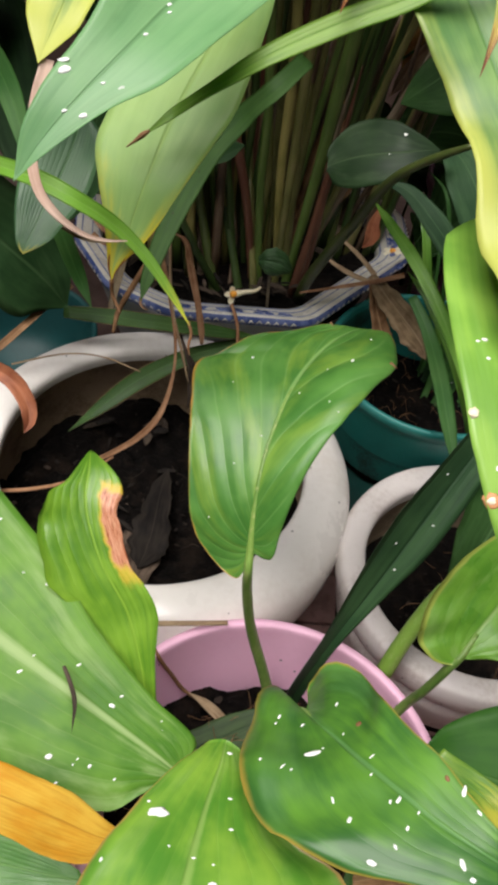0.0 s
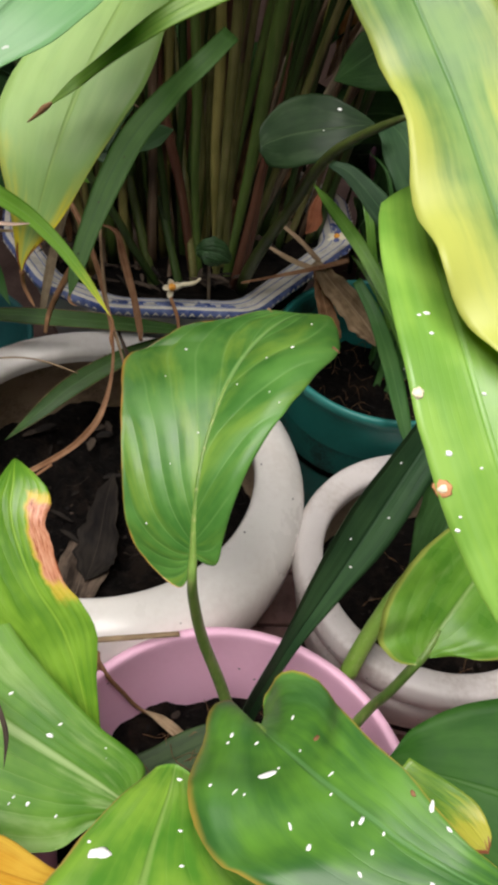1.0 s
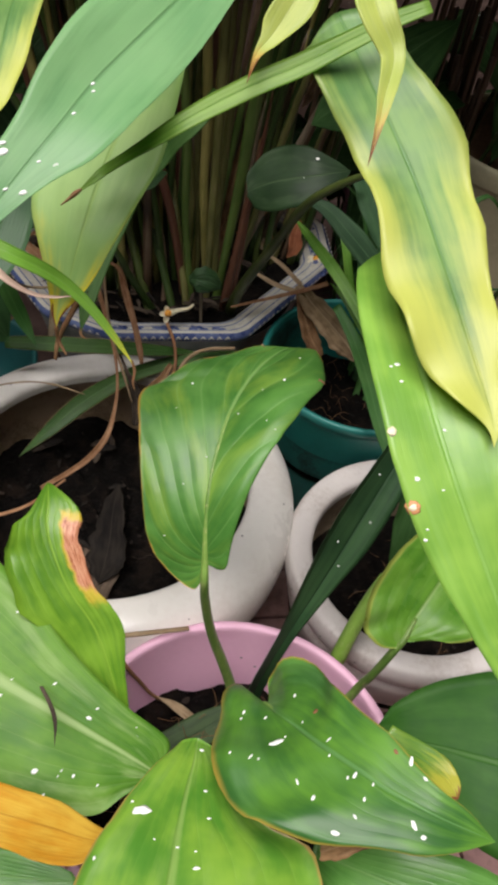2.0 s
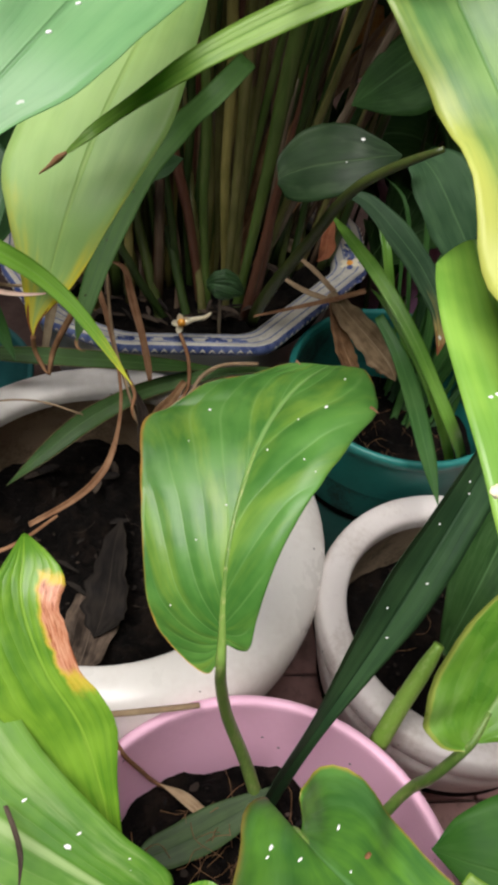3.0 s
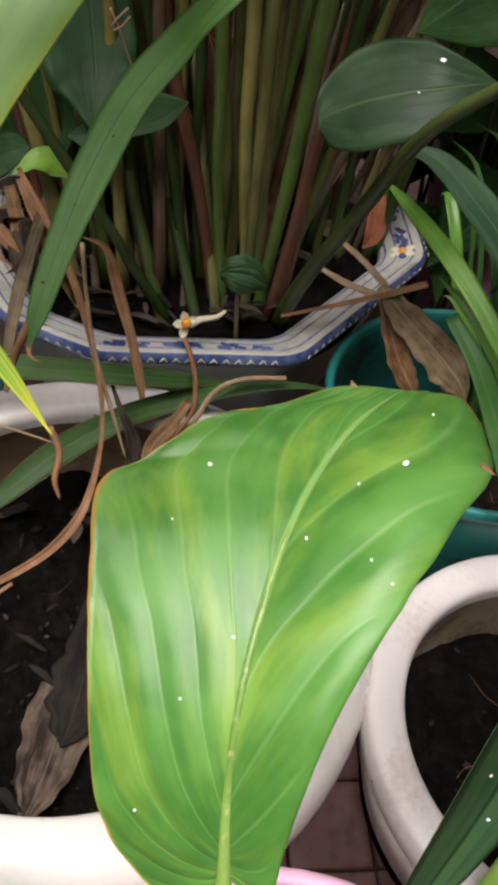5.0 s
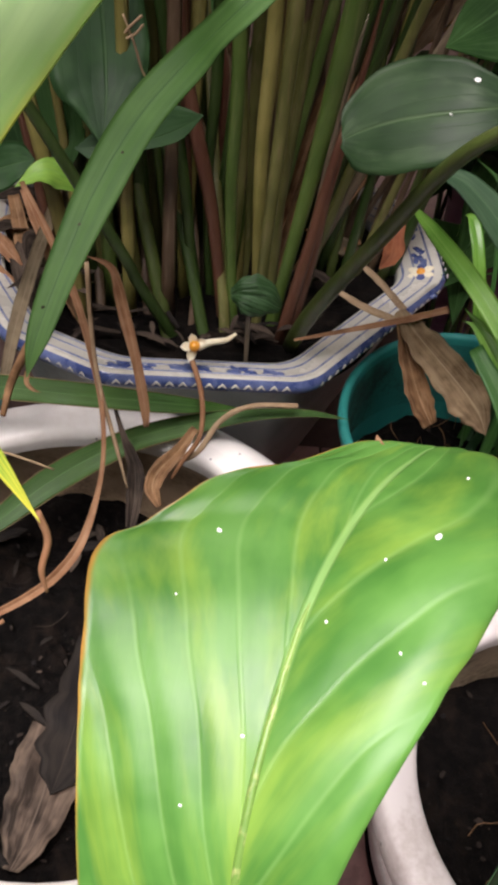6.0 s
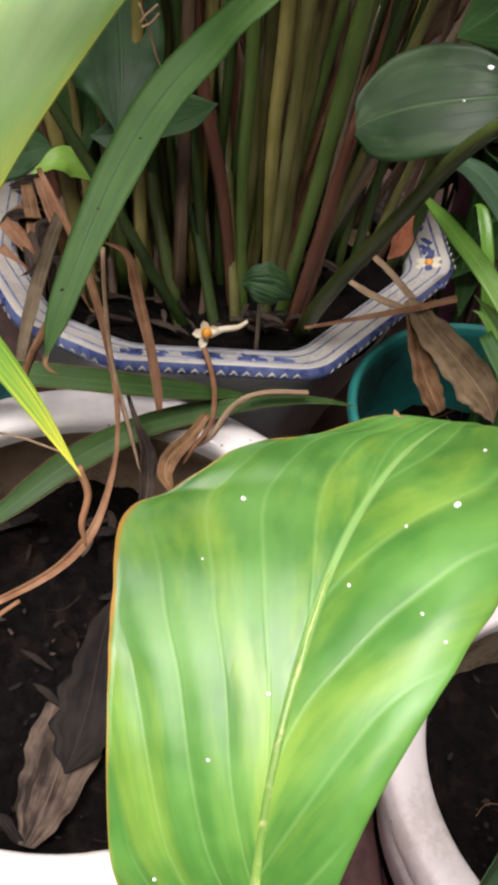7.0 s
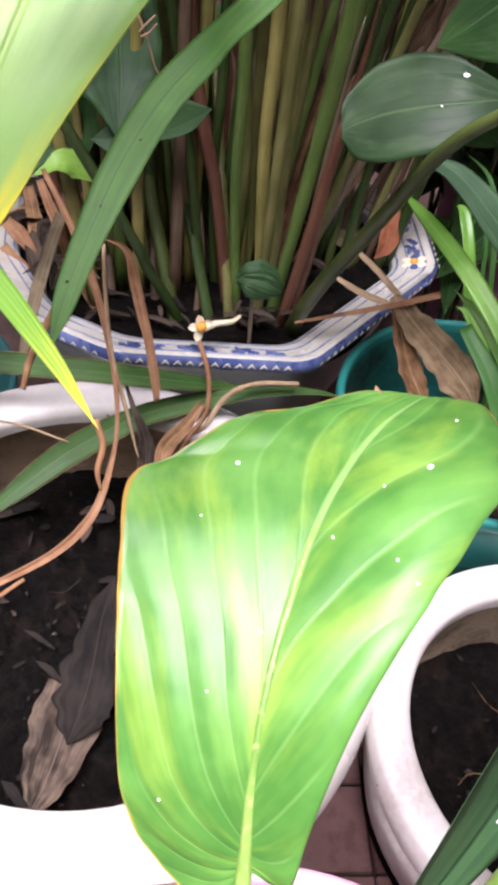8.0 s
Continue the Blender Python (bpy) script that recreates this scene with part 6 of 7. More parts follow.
for k in range(34):
    # lower leaves, added to darken the back, deep shade put into their colour
    foot = Vector((rnd.uniform(0.3, 0.75), rnd.uniform(0.86, 1.2), rnd.uniform(0.12, 0.42))) if k < 20 else Vector((rnd.uniform(-0.1, 0.34), rnd.uniform(1.12, 1.34), rnd.uniform(0.1, 0.3)))
    a, reach, size = rnd.uniform(2.6, 5.6), rnd.uniform(0.12, 0.2), rnd.uniform(0.025, 0.045)
    out = Vector((math.cos(a), math.sin(a) * 0.7, 0)) * reach
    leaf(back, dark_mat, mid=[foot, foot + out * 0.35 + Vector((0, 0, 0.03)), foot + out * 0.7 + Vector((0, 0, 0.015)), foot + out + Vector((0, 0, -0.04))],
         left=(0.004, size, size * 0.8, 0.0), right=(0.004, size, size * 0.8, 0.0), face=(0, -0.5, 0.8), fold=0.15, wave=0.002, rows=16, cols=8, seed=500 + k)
    part("leaf_stalk", tube_mesh([Vector((foot.x * 0.6 + 0.14, foot.y * 0.6 + 0.38, 0.0)), foot * 0.7 + Vector((0.1, 0.28, -0.02)), foot], [0.004, 0.003, 0.002], 10, 6), stem_mats["g"], back)
part("leaf_stalk", tube_mesh([(0.128, 0.728, 0.208), (0.1295, 0.705, 0.247), (0.136, 0.685, 0.287), (0.1445, 0.664, 0.3265), (0.152, 0.6415, 0.366), (0.1565, 0.62, 0.4), (0.163, 0.605, 0.4235), (0.173, 0.594, 0.44), (0.185, 0.584, 0.4545), (0.2, 0.572, 0.47)], [0.0056, 0.0056, 0.0052, 0.0048, 0.0044, 0.004, 0.0036, 0.0033, 0.003, 0.002], 40), stem_mats["s"], back)

rnd = random.Random(61)
for k in range(10):
    # leaves added just behind the planter to darken the gap, shade in their colour
    foot = Vector((0.22 + 0.024 * k, 1.08 + rnd.uniform(-0.03, 0.05), 0.12 + rnd.uniform(0, 0.12)))
    out = Vector((rnd.uniform(-0.06, 0.03), -0.05, 0))
    size = rnd.uniform(0.022, 0.034)
    leaf(back, shade_tint_mat, mid=[foot, foot + out * 0.4 + Vector((0, 0, 0.045)), foot + out * 0.8 + Vector((0, 0, 0.06)), foot + out * 1.3 + Vector((0, 0, 0.03))],
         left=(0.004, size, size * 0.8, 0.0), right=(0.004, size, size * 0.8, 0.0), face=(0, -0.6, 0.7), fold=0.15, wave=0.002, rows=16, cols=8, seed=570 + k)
    part("leaf_stalk", tube_mesh([Vector((foot.x, foot.y + 0.02, 0.0)), foot + Vector((0, 0.012, -0.05)), foot], [0.003, 0.0025, 0.002], 8, 6), stem_mats["g"], back)
# ---- leaves behind, at the left, added with the shade in their dark colour ----
shade = thing("shade_fill_plant", (-0.4, 0.95, 0.0), "leafy plant beside the planter, coloured dark green to hold the shade", "plant")
rnd = random.Random(23)
for k in range(18):
    foot = Vector((rnd.uniform(-0.6, -0.22), rnd.uniform(0.78, 1.2), rnd.uniform(0.12, 0.45)))
    a, reach, size = rnd.uniform(3.8, 6.4), rnd.uniform(0.12, 0.2), rnd.uniform(0.025, 0.045)
    out = Vector((math.cos(a), math.sin(a) * 0.7, 0)) * reach
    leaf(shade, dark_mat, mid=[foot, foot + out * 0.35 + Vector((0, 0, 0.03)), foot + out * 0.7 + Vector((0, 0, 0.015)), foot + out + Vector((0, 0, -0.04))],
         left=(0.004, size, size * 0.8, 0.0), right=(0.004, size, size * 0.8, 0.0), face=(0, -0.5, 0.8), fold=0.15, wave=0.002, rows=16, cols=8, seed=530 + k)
    part("leaf_stalk", tube_mesh([Vector((foot.x * 0.6 - 0.16, foot.y * 0.6 + 0.38, 0.0)), foot * 0.7 + Vector((-0.12, 0.28, -0.02)), foot], [0.004, 0.003, 0.002], 10, 6), stem_mats["g"], shade)

# ---- grass in the teal pot ----
grass = thing("grass_plant", (0.27, 0.66, 0.125), "green grassy plant growing in the teal pot", "plant")
leaf(grass, grass_mat, name="blade", fold=0.3, cols=6, rows=36, seed=61, mid=[(0.178, 0.721, 0.335), (0.19, 0.682, 0.335), (0.211, 0.641, 0.325), (0.232, 0.604, 0.305), (0.254, 0.576, 0.275), (0.276, 0.558, 0.24), (0.315, 0.592, 0.17)], left=(0, 0.0045, 0.0054, 0.0052, 0.0046, 0.0048, 0.0052,), right=(0, 0.005, 0.0065, 0.0058, 0.0055, 0.0064, 0.0101,), sweep_left=(0, -0.0009, -0.0002, -0.0001, -0.0002, -0.0002, 0.0063,), sweep_right=(0, 0.0025, 0.0017, -0.0003, -0.0006, -0.006, -0.0286,), face=(-0.2, -0.6, 0.75))
leaf(grass, strap_mat, name="blade", fold=0.3, cols=6, rows=30, seed=62, mid=[(0.212, 0.628, 0.3), (0.226, 0.598, 0.285), (0.242, 0.571, 0.255), (0.254, 0.537, 0.225), (0.261, 0.507, 0.205)], left=(0.0038, 0.0061, 0.0074, 0.0061, 0,), right=(0.0048, 0.0061, 0.0076, 0.006, 0,), sweep_left=(0, 0.0007, 0.0003, 0, 0,), sweep_right=(0.0016, -0.0002, -0.0005, -0.0004, 0,), face=(-0.1, -0.7, 0.7))
leaf(grass, grass_mat, name="blade", fold=0.3, cols=6, rows=30, seed=63, mid=[(0.207, 0.651, 0.31), (0.226, 0.628, 0.3), (0.248, 0.596, 0.275), (0.268, 0.568, 0.24), (0.305, 0.575, 0.16)], left=(0, 0.0045, 0.0053, 0.005, 0.0035,), right=(0, 0.0049, 0.0055, 0.0051, 0.0044,), sweep_left=(0, -0.0006, 0.0005, -0.0006, 0,), sweep_right=(0, 0.0005, 0, -0.0016, -0.0041,), face=(-0.1, -0.7, 0.7))

leaf(grass, grass_mat, name="blade", fold=0.3, cols=6, rows=30, seed=64, mid=[(0.223, 0.73, 0.235), (0.244, 0.724, 0.245), (0.258, 0.716, 0.24), (0.27, 0.698, 0.22), (0.282, 0.696, 0.19)], left=(0, 0, 0.0043, 0.004, 0.0032,), right=(0, 0, 0.0058, 0.0045, 0.0037,), sweep_left=(0, 0.001, 0.0001, -0.0004, 0.0002,), sweep_right=(0.0001, -0.0006, -0.0004, -0.0005, -0.0019,), face=(0, -0.6, 0.8))
leaf(grass, grass_mat, name="blade", fold=0.3, cols=6, rows=30, seed=65, mid=[(0.233, 0.759, 0.29), (0.237, 0.768, 0.3), (0.242, 0.759, 0.3), (0.247, 0.739, 0.28), (0.257, 0.723, 0.24)], left=(0, 0, 0.0038, 0.0043, 0.0052,), right=(0, 0, 0.0049, 0.0045, 0.0056,), sweep_left=(-0.0012, 0.0002, -0.0008, 0.0004, 0.0004,), sweep_right=(0.0002, 0.0001, 0.0017, -0.0006, -0.0014,), face=(0, -0.8, 0.6))
rnd = random.Random(5)
for k in range(26):
    # finer blades, leaning to the back and to the side
    a = rnd.uniform(-0.5, 2.4)
    foot = Vector((0.3 + rnd.uniform(-0.02, 0.04), 0.7 + rnd.uniform(-0.03, 0.035), 0.122))
    out = Vector((math.cos(a), math.sin(a), 0)) * rnd.uniform(0.05, 0.15)
    h, w = rnd.uniform(0.1, 0.22), rnd.uniform(0.002, 0.0055)
    mids = [foot, foot + out * 0.25 + Vector((0, 0, h * 0.55)), foot + out * 0.6 + Vector((0, 0, h)), foot + out + Vector((0, 0, h * rnd.uniform(0.6, 1.1)))]
    leaf(grass, rnd.choice((strap_mat, deep_mat, strap_mat)), name="blade", mid=mids, left=(w * 0.7, w, w * 0.9, 0.0), right=(w * 0.7, w, w * 0.9, 0.0), face=(-out.x, -out.y - 0.03, 0.12), fold=0.3, rows=16, cols=4, seed=200 + k)

# ---- straps and dead leaves over the rims ----
sprawl = thing("sprawling_strap_plant", (-0.12, 0.62, 0.2), "green strap leaves lying over the white pot's rim", "plant")
leaf(sprawl, lying_mat, name="blade", fold=0.1, cols=8, rows=30, seed=71, mid=[(-0.1, 0.652, 0.225), (-0.058, 0.647, 0.228), (-0.01, 0.644, 0.228), (0.035, 0.648, 0.222), (0.064, 0.654, 0.215), (0.091, 0.665, 0.205)], left=(0.0052, 0.0075, 0.0079, 0.0064, 0.0044, 0,), right=(0.0064, 0.0078, 0.0071, 0.0066, 0.0045, 0,), sweep_left=(-0.0006, -0.0008, -0.0008, -0.0005, -0.0002, 0,), sweep_right=(0.0012, 0.0013, 0.0008, 0.0003, -0.0003, 0,), face=(0, -0.6, 0.8))
leaf(sprawl, lying_mat, name="blade", fold=0.15, cols=8, rows=36, seed=72, mid=[(-0.089, 0.582, 0.135), (-0.058, 0.605, 0.152), (-0.025, 0.627, 0.17), (0.018, 0.643, 0.19), (0.057, 0.649, 0.203), (0.098, 0.654, 0.21), (0.135, 0.657, 0.212), (0.163, 0.655, 0.21)], left=(0, 0.007, 0.009, 0.0072, 0.0061, 0.004, 0.0022, 0,), right=(0, 0.0072, 0.0103, 0.0089, 0.0078, 0.0042, 0.0027, 0,), sweep_left=(0, 0.0011, -0.0006, -0.0002, -0.0006, 0.0004, -0.0001, 0,), sweep_right=(0, 0.0002, 0.0005, 0, 0.0004, -0.0005, 0, 0,), face=(0, -0.6, 0.8))


def litter(name, material, label, group, **shape):
    base = Vector(shape["mid"][0])
    shape.setdefault("ragged", 0.12)
    return single(name, blade_mesh(**shape), material, base, label, "dead leaf", group)


litter("dead_leaf", rust_mat, "brown twisted dry leaf hanging over the planter's rim", "dead leaves", fold=0.5, wave=0.001, cols=8, seed=81, mid=[(-0.005, 0.65, 0.325), (0.009, 0.653, 0.315), (0.017, 0.649, 0.29), (0.024, 0.639, 0.262), (0.029, 0.629, 0.24), (0.031, 0.623, 0.225)], left=(0, 0.0023, 0.0021, 0.0028, 0.0032, 0.0021,), right=(0, 0.0019, 0.0046, 0.0029, 0.0027, 0.0013,), sweep_left=(0.0005, -0.0006, -0.0006, -0.0007, -0.0009, -0.001,), sweep_right=(-0.0008, 0.0002, -0.0012, -0.0003, -0.0001, -0.0004,), face=(0, -0.8, 0.6))
litter("dead_leaf", dead_mat, "brown crumpled dead leaf at the white pot's far rim", "dead leaves", fold=0.6, wave=0.003, waves=5, rows=30, cols=8, seed=92, ragged=0.15, mid=[(0.0610, 0.6302, 0.2193), (0.0502, 0.6192, 0.2076), (0.0403, 0.6083, 0.2030), (0.0367, 0.5987, 0.1977), (0.0416, 0.5890, 0.1923)], left=(0.0025, 0.0044, 0.0054, 0.0049, 0.0017), right=(0.0024, 0.0041, 0.0051, 0.0048, 0.0017), sweep_left=(-0.0000, 0.0003, 0.0008, 0.0006, 0.0002), sweep_right=(-0.0000, 0.0002, 0.0007, 0.0005, 0.0001), face=(0, -0.6, 0.8))
litter("dead_leaf", ash_mat, "dark grey-brown dead leaf hanging into the white pot", "dead leaves", fold=0.4, wave=0.003, waves=4, rows=30, cols=8, seed=93, ragged=0.15, mid=[(0.0105, 0.6481, 0.2146), (0.0176, 0.6310, 0.2068), (0.0253, 0.6141, 0.1993), (0.0266, 0.5946, 0.1952), (0.0253, 0.5743, 0.1901)], left=(0.0010, 0.0020, 0.0043, 0.0049, 0.0026), right=(0.0012, 0.0023, 0.0050, 0.0056, 0.0029), sweep_left=(0.0001, 0.0001, 0.0004, 0.0006, 0.0003), sweep_right=(0.0003, 0.0005, 0.0013, 0.0016, 0.0007), face=(0.2, -0.6, 0.8))
litter("dead_leaf", rust_mat, "long brown dry ribbon leaf bending into the white pot", "dead leaves", fold=0.5, wave=0.0008, cols=6, rows=50, seed=82, mid=[(-0.041, 0.683, 0.345), (-0.024, 0.662, 0.325), (-0.01, 0.649, 0.295), (-0.001, 0.637, 0.265), (0.006, 0.617, 0.24), (0.008, 0.589, 0.222), (0.002, 0.558, 0.208), (-0.009, 0.54, 0.196), (-0.03, 0.531, 0.178), (-0.062, 0.522, 0.16)], left=(0.0016, 0.0021, 0.0022, 0.002, 0.0017, 0.0014, 0.0027, 0.0029, 0.0025, 0.0019,), right=(0.0012, 0.0019, 0.0021, 0.0019, 0.0013, 0.0012, 0.0019, 0.0027, 0.0024, 0.0021,), sweep_left=(0.0004, 0, 0.0001, -0.0001, 0.0002, 0.0003, 0.0009, -0.0004, -0.0004, -0.0001,), sweep_right=(0, 0, -0.0005, -0.0001, 0, 0.0003, 0.0002, -0.0005, -0.0006, -0.001,), face=(0, -0.7, 0.7))
litter("dead_leaf", rot_mat, "flat grey-brown dead leaf lying on soil", "dead leaves", fold=0.05, wave=0.002, waves=4, ragged=0.16, seed=83, mid=[(-0.004, 0.514, 0.098), (-0.01, 0.478, 0.102), (-0.014, 0.449, 0.104), (-0.02, 0.426, 0.104), (-0.025, 0.413, 0.104)], left=(0.0086, 0.0217, 0.0179, 0.0102, 0.0049,), right=(0.0087, 0.0192, 0.0207, 0.0145, 0.0038,), sweep_left=(0.0024, 0.0015, 0.0028, 0.002, -0.0008,), sweep_right=(0.0044, -0.0039, -0.0064, -0.0027, 0.0004,), face=(0, -0.1, 1))
litter("dead_leaf", char_mat, "blackened rotting leaf lying on soil", "dead leaves", fold=0.08, wave=0.003, waves=4, ragged=0.3, seed=97, mid=[(0.01, 0.566, 0.112), (0.004, 0.533, 0.111), (0.001, 0.496, 0.11), (-0.004, 0.469, 0.108), (-0.009, 0.45, 0.108)], left=(0, 0.0112, 0.0157, 0.0151, 0,), right=(0, 0.0107, 0.0182, 0.0164, 0,), sweep_left=(0, -0.0015, 0.0017, 0.0036, 0,), sweep_right=(0, 0.0004, 0.0016, 0.0009, 0,), face=(0, -0.15, 1))
litter("dead_leaf", dry_mat, "tan dry leaf strip across the planter's rim", "dead leaves", fold=0.3, cols=6, seed=84, mid=[(0.151, 0.743, 0.252), (0.173, 0.724, 0.25), (0.199, 0.717, 0.246)], left=(0.0009, 0.0023, 0.0016,), right=(0.0019, 0.0029, 0.0028,), sweep_left=(-0.0017, -0.0022, -0.0011,), sweep_right=(0.0025, 0.0023, 0.0012,), face=(0, -0.6, 0.8))
litter("dead_leaf", dry_mat, "tan dry leaf strip across the planter's rim", "dead leaves", fold=0.3, cols=6, seed=85, mid=[(0.162, 0.745, 0.275), (0.182, 0.739, 0.262), (0.201, 0.725, 0.25)], left=(0.0015, 0.0021, 0.0021,), right=(0.002, 0.0027, 0.0034,), sweep_left=(0.0007, 0, 0.0005,), sweep_right=(-0.0004, -0.0002, 0,), face=(0, -0.6, 0.8))
litter("dead_leaf", rust_mat, "brown straight dry strip across the planter's rim", "dead leaves", fold=0.3, cols=6, seed=86, mid=[(0.226, 0.713, 0.262), (0.191, 0.711, 0.25), (0.123, 0.693, 0.243)], left=(0.0029, 0.0025, 0.0012,), right=(0.0022, 0.0018, 0.0007,), sweep_left=(0.0004, 0.0008, 0.0004,), sweep_right=(0, -0.0003, -0.0001,), face=(0, -0.6, 0.8))
litter("dead_leaf", crumple_mat, "crumpled tan dead leaf draped over the teal pot", "dead leaves", fold=0.6, wave=0.0055, waves=7, rows=40, seed=87, mid=[(0.197, 0.724, 0.25), (0.21, 0.704, 0.243), (0.229, 0.677, 0.235), (0.245, 0.656, 0.225), (0.251, 0.643, 0.215)], left=(0.003, 0.0085, 0.011, 0.009, 0,), right=(0.0056, 0.015, 0.0195, 0.018, 0,), sweep_left=(0.0021, 0.0013, 0.0014, -0.003, 0,), sweep_right=(0.0019, 0.0043, 0.0035, 0.0016, 0,), face=(0, -0.6, 0.8))
litter("dead_leaf", dead_mat, "crumpled brown dead leaf hanging in the teal pot", "dead leaves", fold=0.9, wave=0.006, waves=4, rows=36, seed=88, mid=[(0.198, 0.717, 0.246), (0.202, 0.691, 0.235), (0.209, 0.667, 0.222), (0.217, 0.653, 0.212)], left=(0.0031, 0.0055, 0.0068, 0.0035,), right=(0.0047, 0.0089, 0.0107, 0.0071,), sweep_left=(0.0009, 0.0017, 0.0012, -0.0006,), sweep_right=(0.0028, 0.0031, 0.0007, 0.0003,), face=(0, -0.7, 0.7))
litter("dead_leaf", dead_mat, "brown dry blade over the white pot", "dead leaves", fold=0.4, seed=89, mid=[(-0.1531, 0.5481, 0.2443), (-0.1273, 0.5664, 0.2638), (-0.1073, 0.5990, 0.2686), (-0.0882, 0.6390, 0.2664)], left=(0.0025, 0.0029, 0.0026, 0.0018), right=(0.0032, 0.0037, 0.0034, 0.0024), sweep_left=(0.0002, 0.0001, 0.0000, -0.0000), sweep_right=(0.0003, -0.0005, -0.0017, -0.0016), face=(0, -0.6, 0.8))
litter("dead_leaf", ember_mat, "orange-brown curled dead leaf at the white pot's rim", "dead leaves", fold=0.55, wave=0.002, seed=90, mid=[(-0.1542, 0.5530, 0.2447), (-0.1372, 0.5479, 0.2420), (-0.1209, 0.5392, 0.2361), (-0.1101, 0.5270, 0.2263), (-0.1071, 0.5165, 0.2172), (-0.1108, 0.5085, 0.2094)], left=(0.0060, 0.0074, 0.0075, 0.0066, 0.0050, 0.0000), right=(0.0053, 0.0067, 0.0073, 0.0071, 0.0060, 0.0000), sweep_left=(0.0013, 0.0013, 0.0007, 0.0002, -0.0000, 0.0000), sweep_right=(0.0009, 0.0011, 0.0013, 0.0008, -0.0000, 0.0000), face=(0.3, -0.7, 0.5))
litter("dead_leaf", dead_mat, "crumpled brown dead leaf under the spotted leaf", "dead leaves", fold=0.4, wave=0.003, waves=6, seed=92, mid=[(0.114, 0.154, 0.322), (0.123, 0.154, 0.33), (0.133, 0.154, 0.335), (0.143, 0.15, 0.338)], left=(0.007, 0.0083, 0.0054, 0,), right=(0.0032, 0.0053, 0.0038, 0,), sweep_left=(0.0056, 0.004, 0.0007, 0,), sweep_right=(-0.0024, -0.003, -0.0007, 0,), face=(0.1, -0.5, 0.85))
litter("dead_leaf", dry_mat, "long tan dried ribbon leaf lying in the pink pot", "dead leaves", fold=0.3, seed=92, mid=[(0.041, 0.328, 0.13), (0.057, 0.321, 0.124), (0.069, 0.312, 0.12), (0.078, 0.303, 0.117), (0.087, 0.296, 0.114)], left=(0, 0.0036, 0.0039, 0.0035, 0,), right=(0, 0.0035, 0.0036, 0.0034, 0,), sweep_left=(0, -0.0001, 0.0001, 0.0007, 0,), sweep_right=(0, -0.0002, -0.0008, -0.0012, 0,), face=(0, -0.5, 0.85))
litter("dead_leaf", rust_mat, "small brown curled leaf on a twig", "dead leaves", fold=0.5, seed=91, mid=[(0.009, 0.341, 0.195), (0.009, 0.333, 0.19), (0.013, 0.329, 0.185)], left=(0.0028, 0.0035, 0,), right=(0.0022, 0.0034, 0,), sweep_left=(0.0013, 0, 0,), sweep_right=(-0.0004, -0.0011, 0,), face=(0, -0.6, 0.8))
def straw(pts, r, material, label):
    radii = [r, r, r * 0.9, r * 0.6][:len(pts)] if len(pts) <= 4 else [r] * (len(pts) - 1) + [r * 0.5]
    return single("dry_straw", tube_mesh(pts, radii, 24, 6, 0.5), material, pts[0], label, "straw", "dry straws")


straw([(-0.004, 0.651, 0.32), (-0.002, 0.643, 0.285), (0.003, 0.629, 0.255), (0.014, 0.609, 0.225), (0.022, 0.596, 0.2)], 0.0013, dry_mat, "thin tan straw hanging over the planter")
straw([(-0.016, 0.658, 0.3), (-0.032, 0.635, 0.28), (-0.046, 0.63, 0.25), (-0.049, 0.611, 0.24)], 0.0028, dead_mat, "grey-brown dry stalk over the planter's rim")
straw([(0.056, 0.68, 0.235), (0.064, 0.65, 0.228), (0.064, 0.628, 0.215), (0.054, 0.615, 0.205), (0.048, 0.609, 0.195)], 0.0018, rust_mat, "brown withered flower stalk")
straw([(0.126, 0.653, 0.222), (0.096, 0.65, 0.222), (0.077, 0.642, 0.215), (0.063, 0.623, 0.205), (0.048, 0.621, 0.195)], 0.0022, dry_mat, "tan arched dry blade over the white pot")
straw([(-0.065, 0.459, 0.535), (-0.072, 0.464, 0.505), (-0.075, 0.468, 0.48), (-0.072, 0.47, 0.46), (-0.063, 0.465, 0.447), (-0.046, 0.457, 0.442), (-0.023, 0.461, 0.44)], 0.0014, dry_mat, "curled pale dry thread")
straw([(0.01, 0.335, 0.193), (0.018, 0.327, 0.182), (0.027, 0.327, 0.16), (0.038, 0.329, 0.13), (0.053, 0.325, 0.12), (0.068, 0.316, 0.115), (0.081, 0.299, 0.112)], 0.0016, rust_mat, "thin brown twig in the pink pot")
straw([(-0.14, 0.6, 0.2), (-0.096, 0.612, 0.207), (-0.061, 0.618, 0.203), (-0.024, 0.616, 0.19)], 0.0012, dry_mat, "thin bent straw over the white pot")
straw([(-0.135, 0.484, 0.16), (-0.102, 0.486, 0.165), (-0.07, 0.495, 0.17), (-0.038, 0.516, 0.18)], 0.0022, rust_mat, "brown dry stalk in the white pot")
straw([(-0.005, 0.349, 0.192), (0.03, 0.35, 0.195), (0.065, 0.353, 0.195)], 0.0022, dry_mat, "tan straw lying on the white pot's rim")
straw([(0.008, 0.74, 0.414), (0.014, 0.74, 0.4), (0.019, 0.742, 0.384), (0.024, 0.745, 0.378)], 0.0007, dry_mat, "thin tan straw caught among the stalks")
straw([(0.009, 0.738, 0.405), (0.012, 0.738, 0.409), (0.018, 0.738, 0.415)], 0.0008, dry_mat, "short tan straw crossing another")
straw([(0.01, 0.737, 0.403), (0.015, 0.737, 0.406), (0.019, 0.737, 0.411)], 0.0007, dry_mat, "short tan straw crossing another")
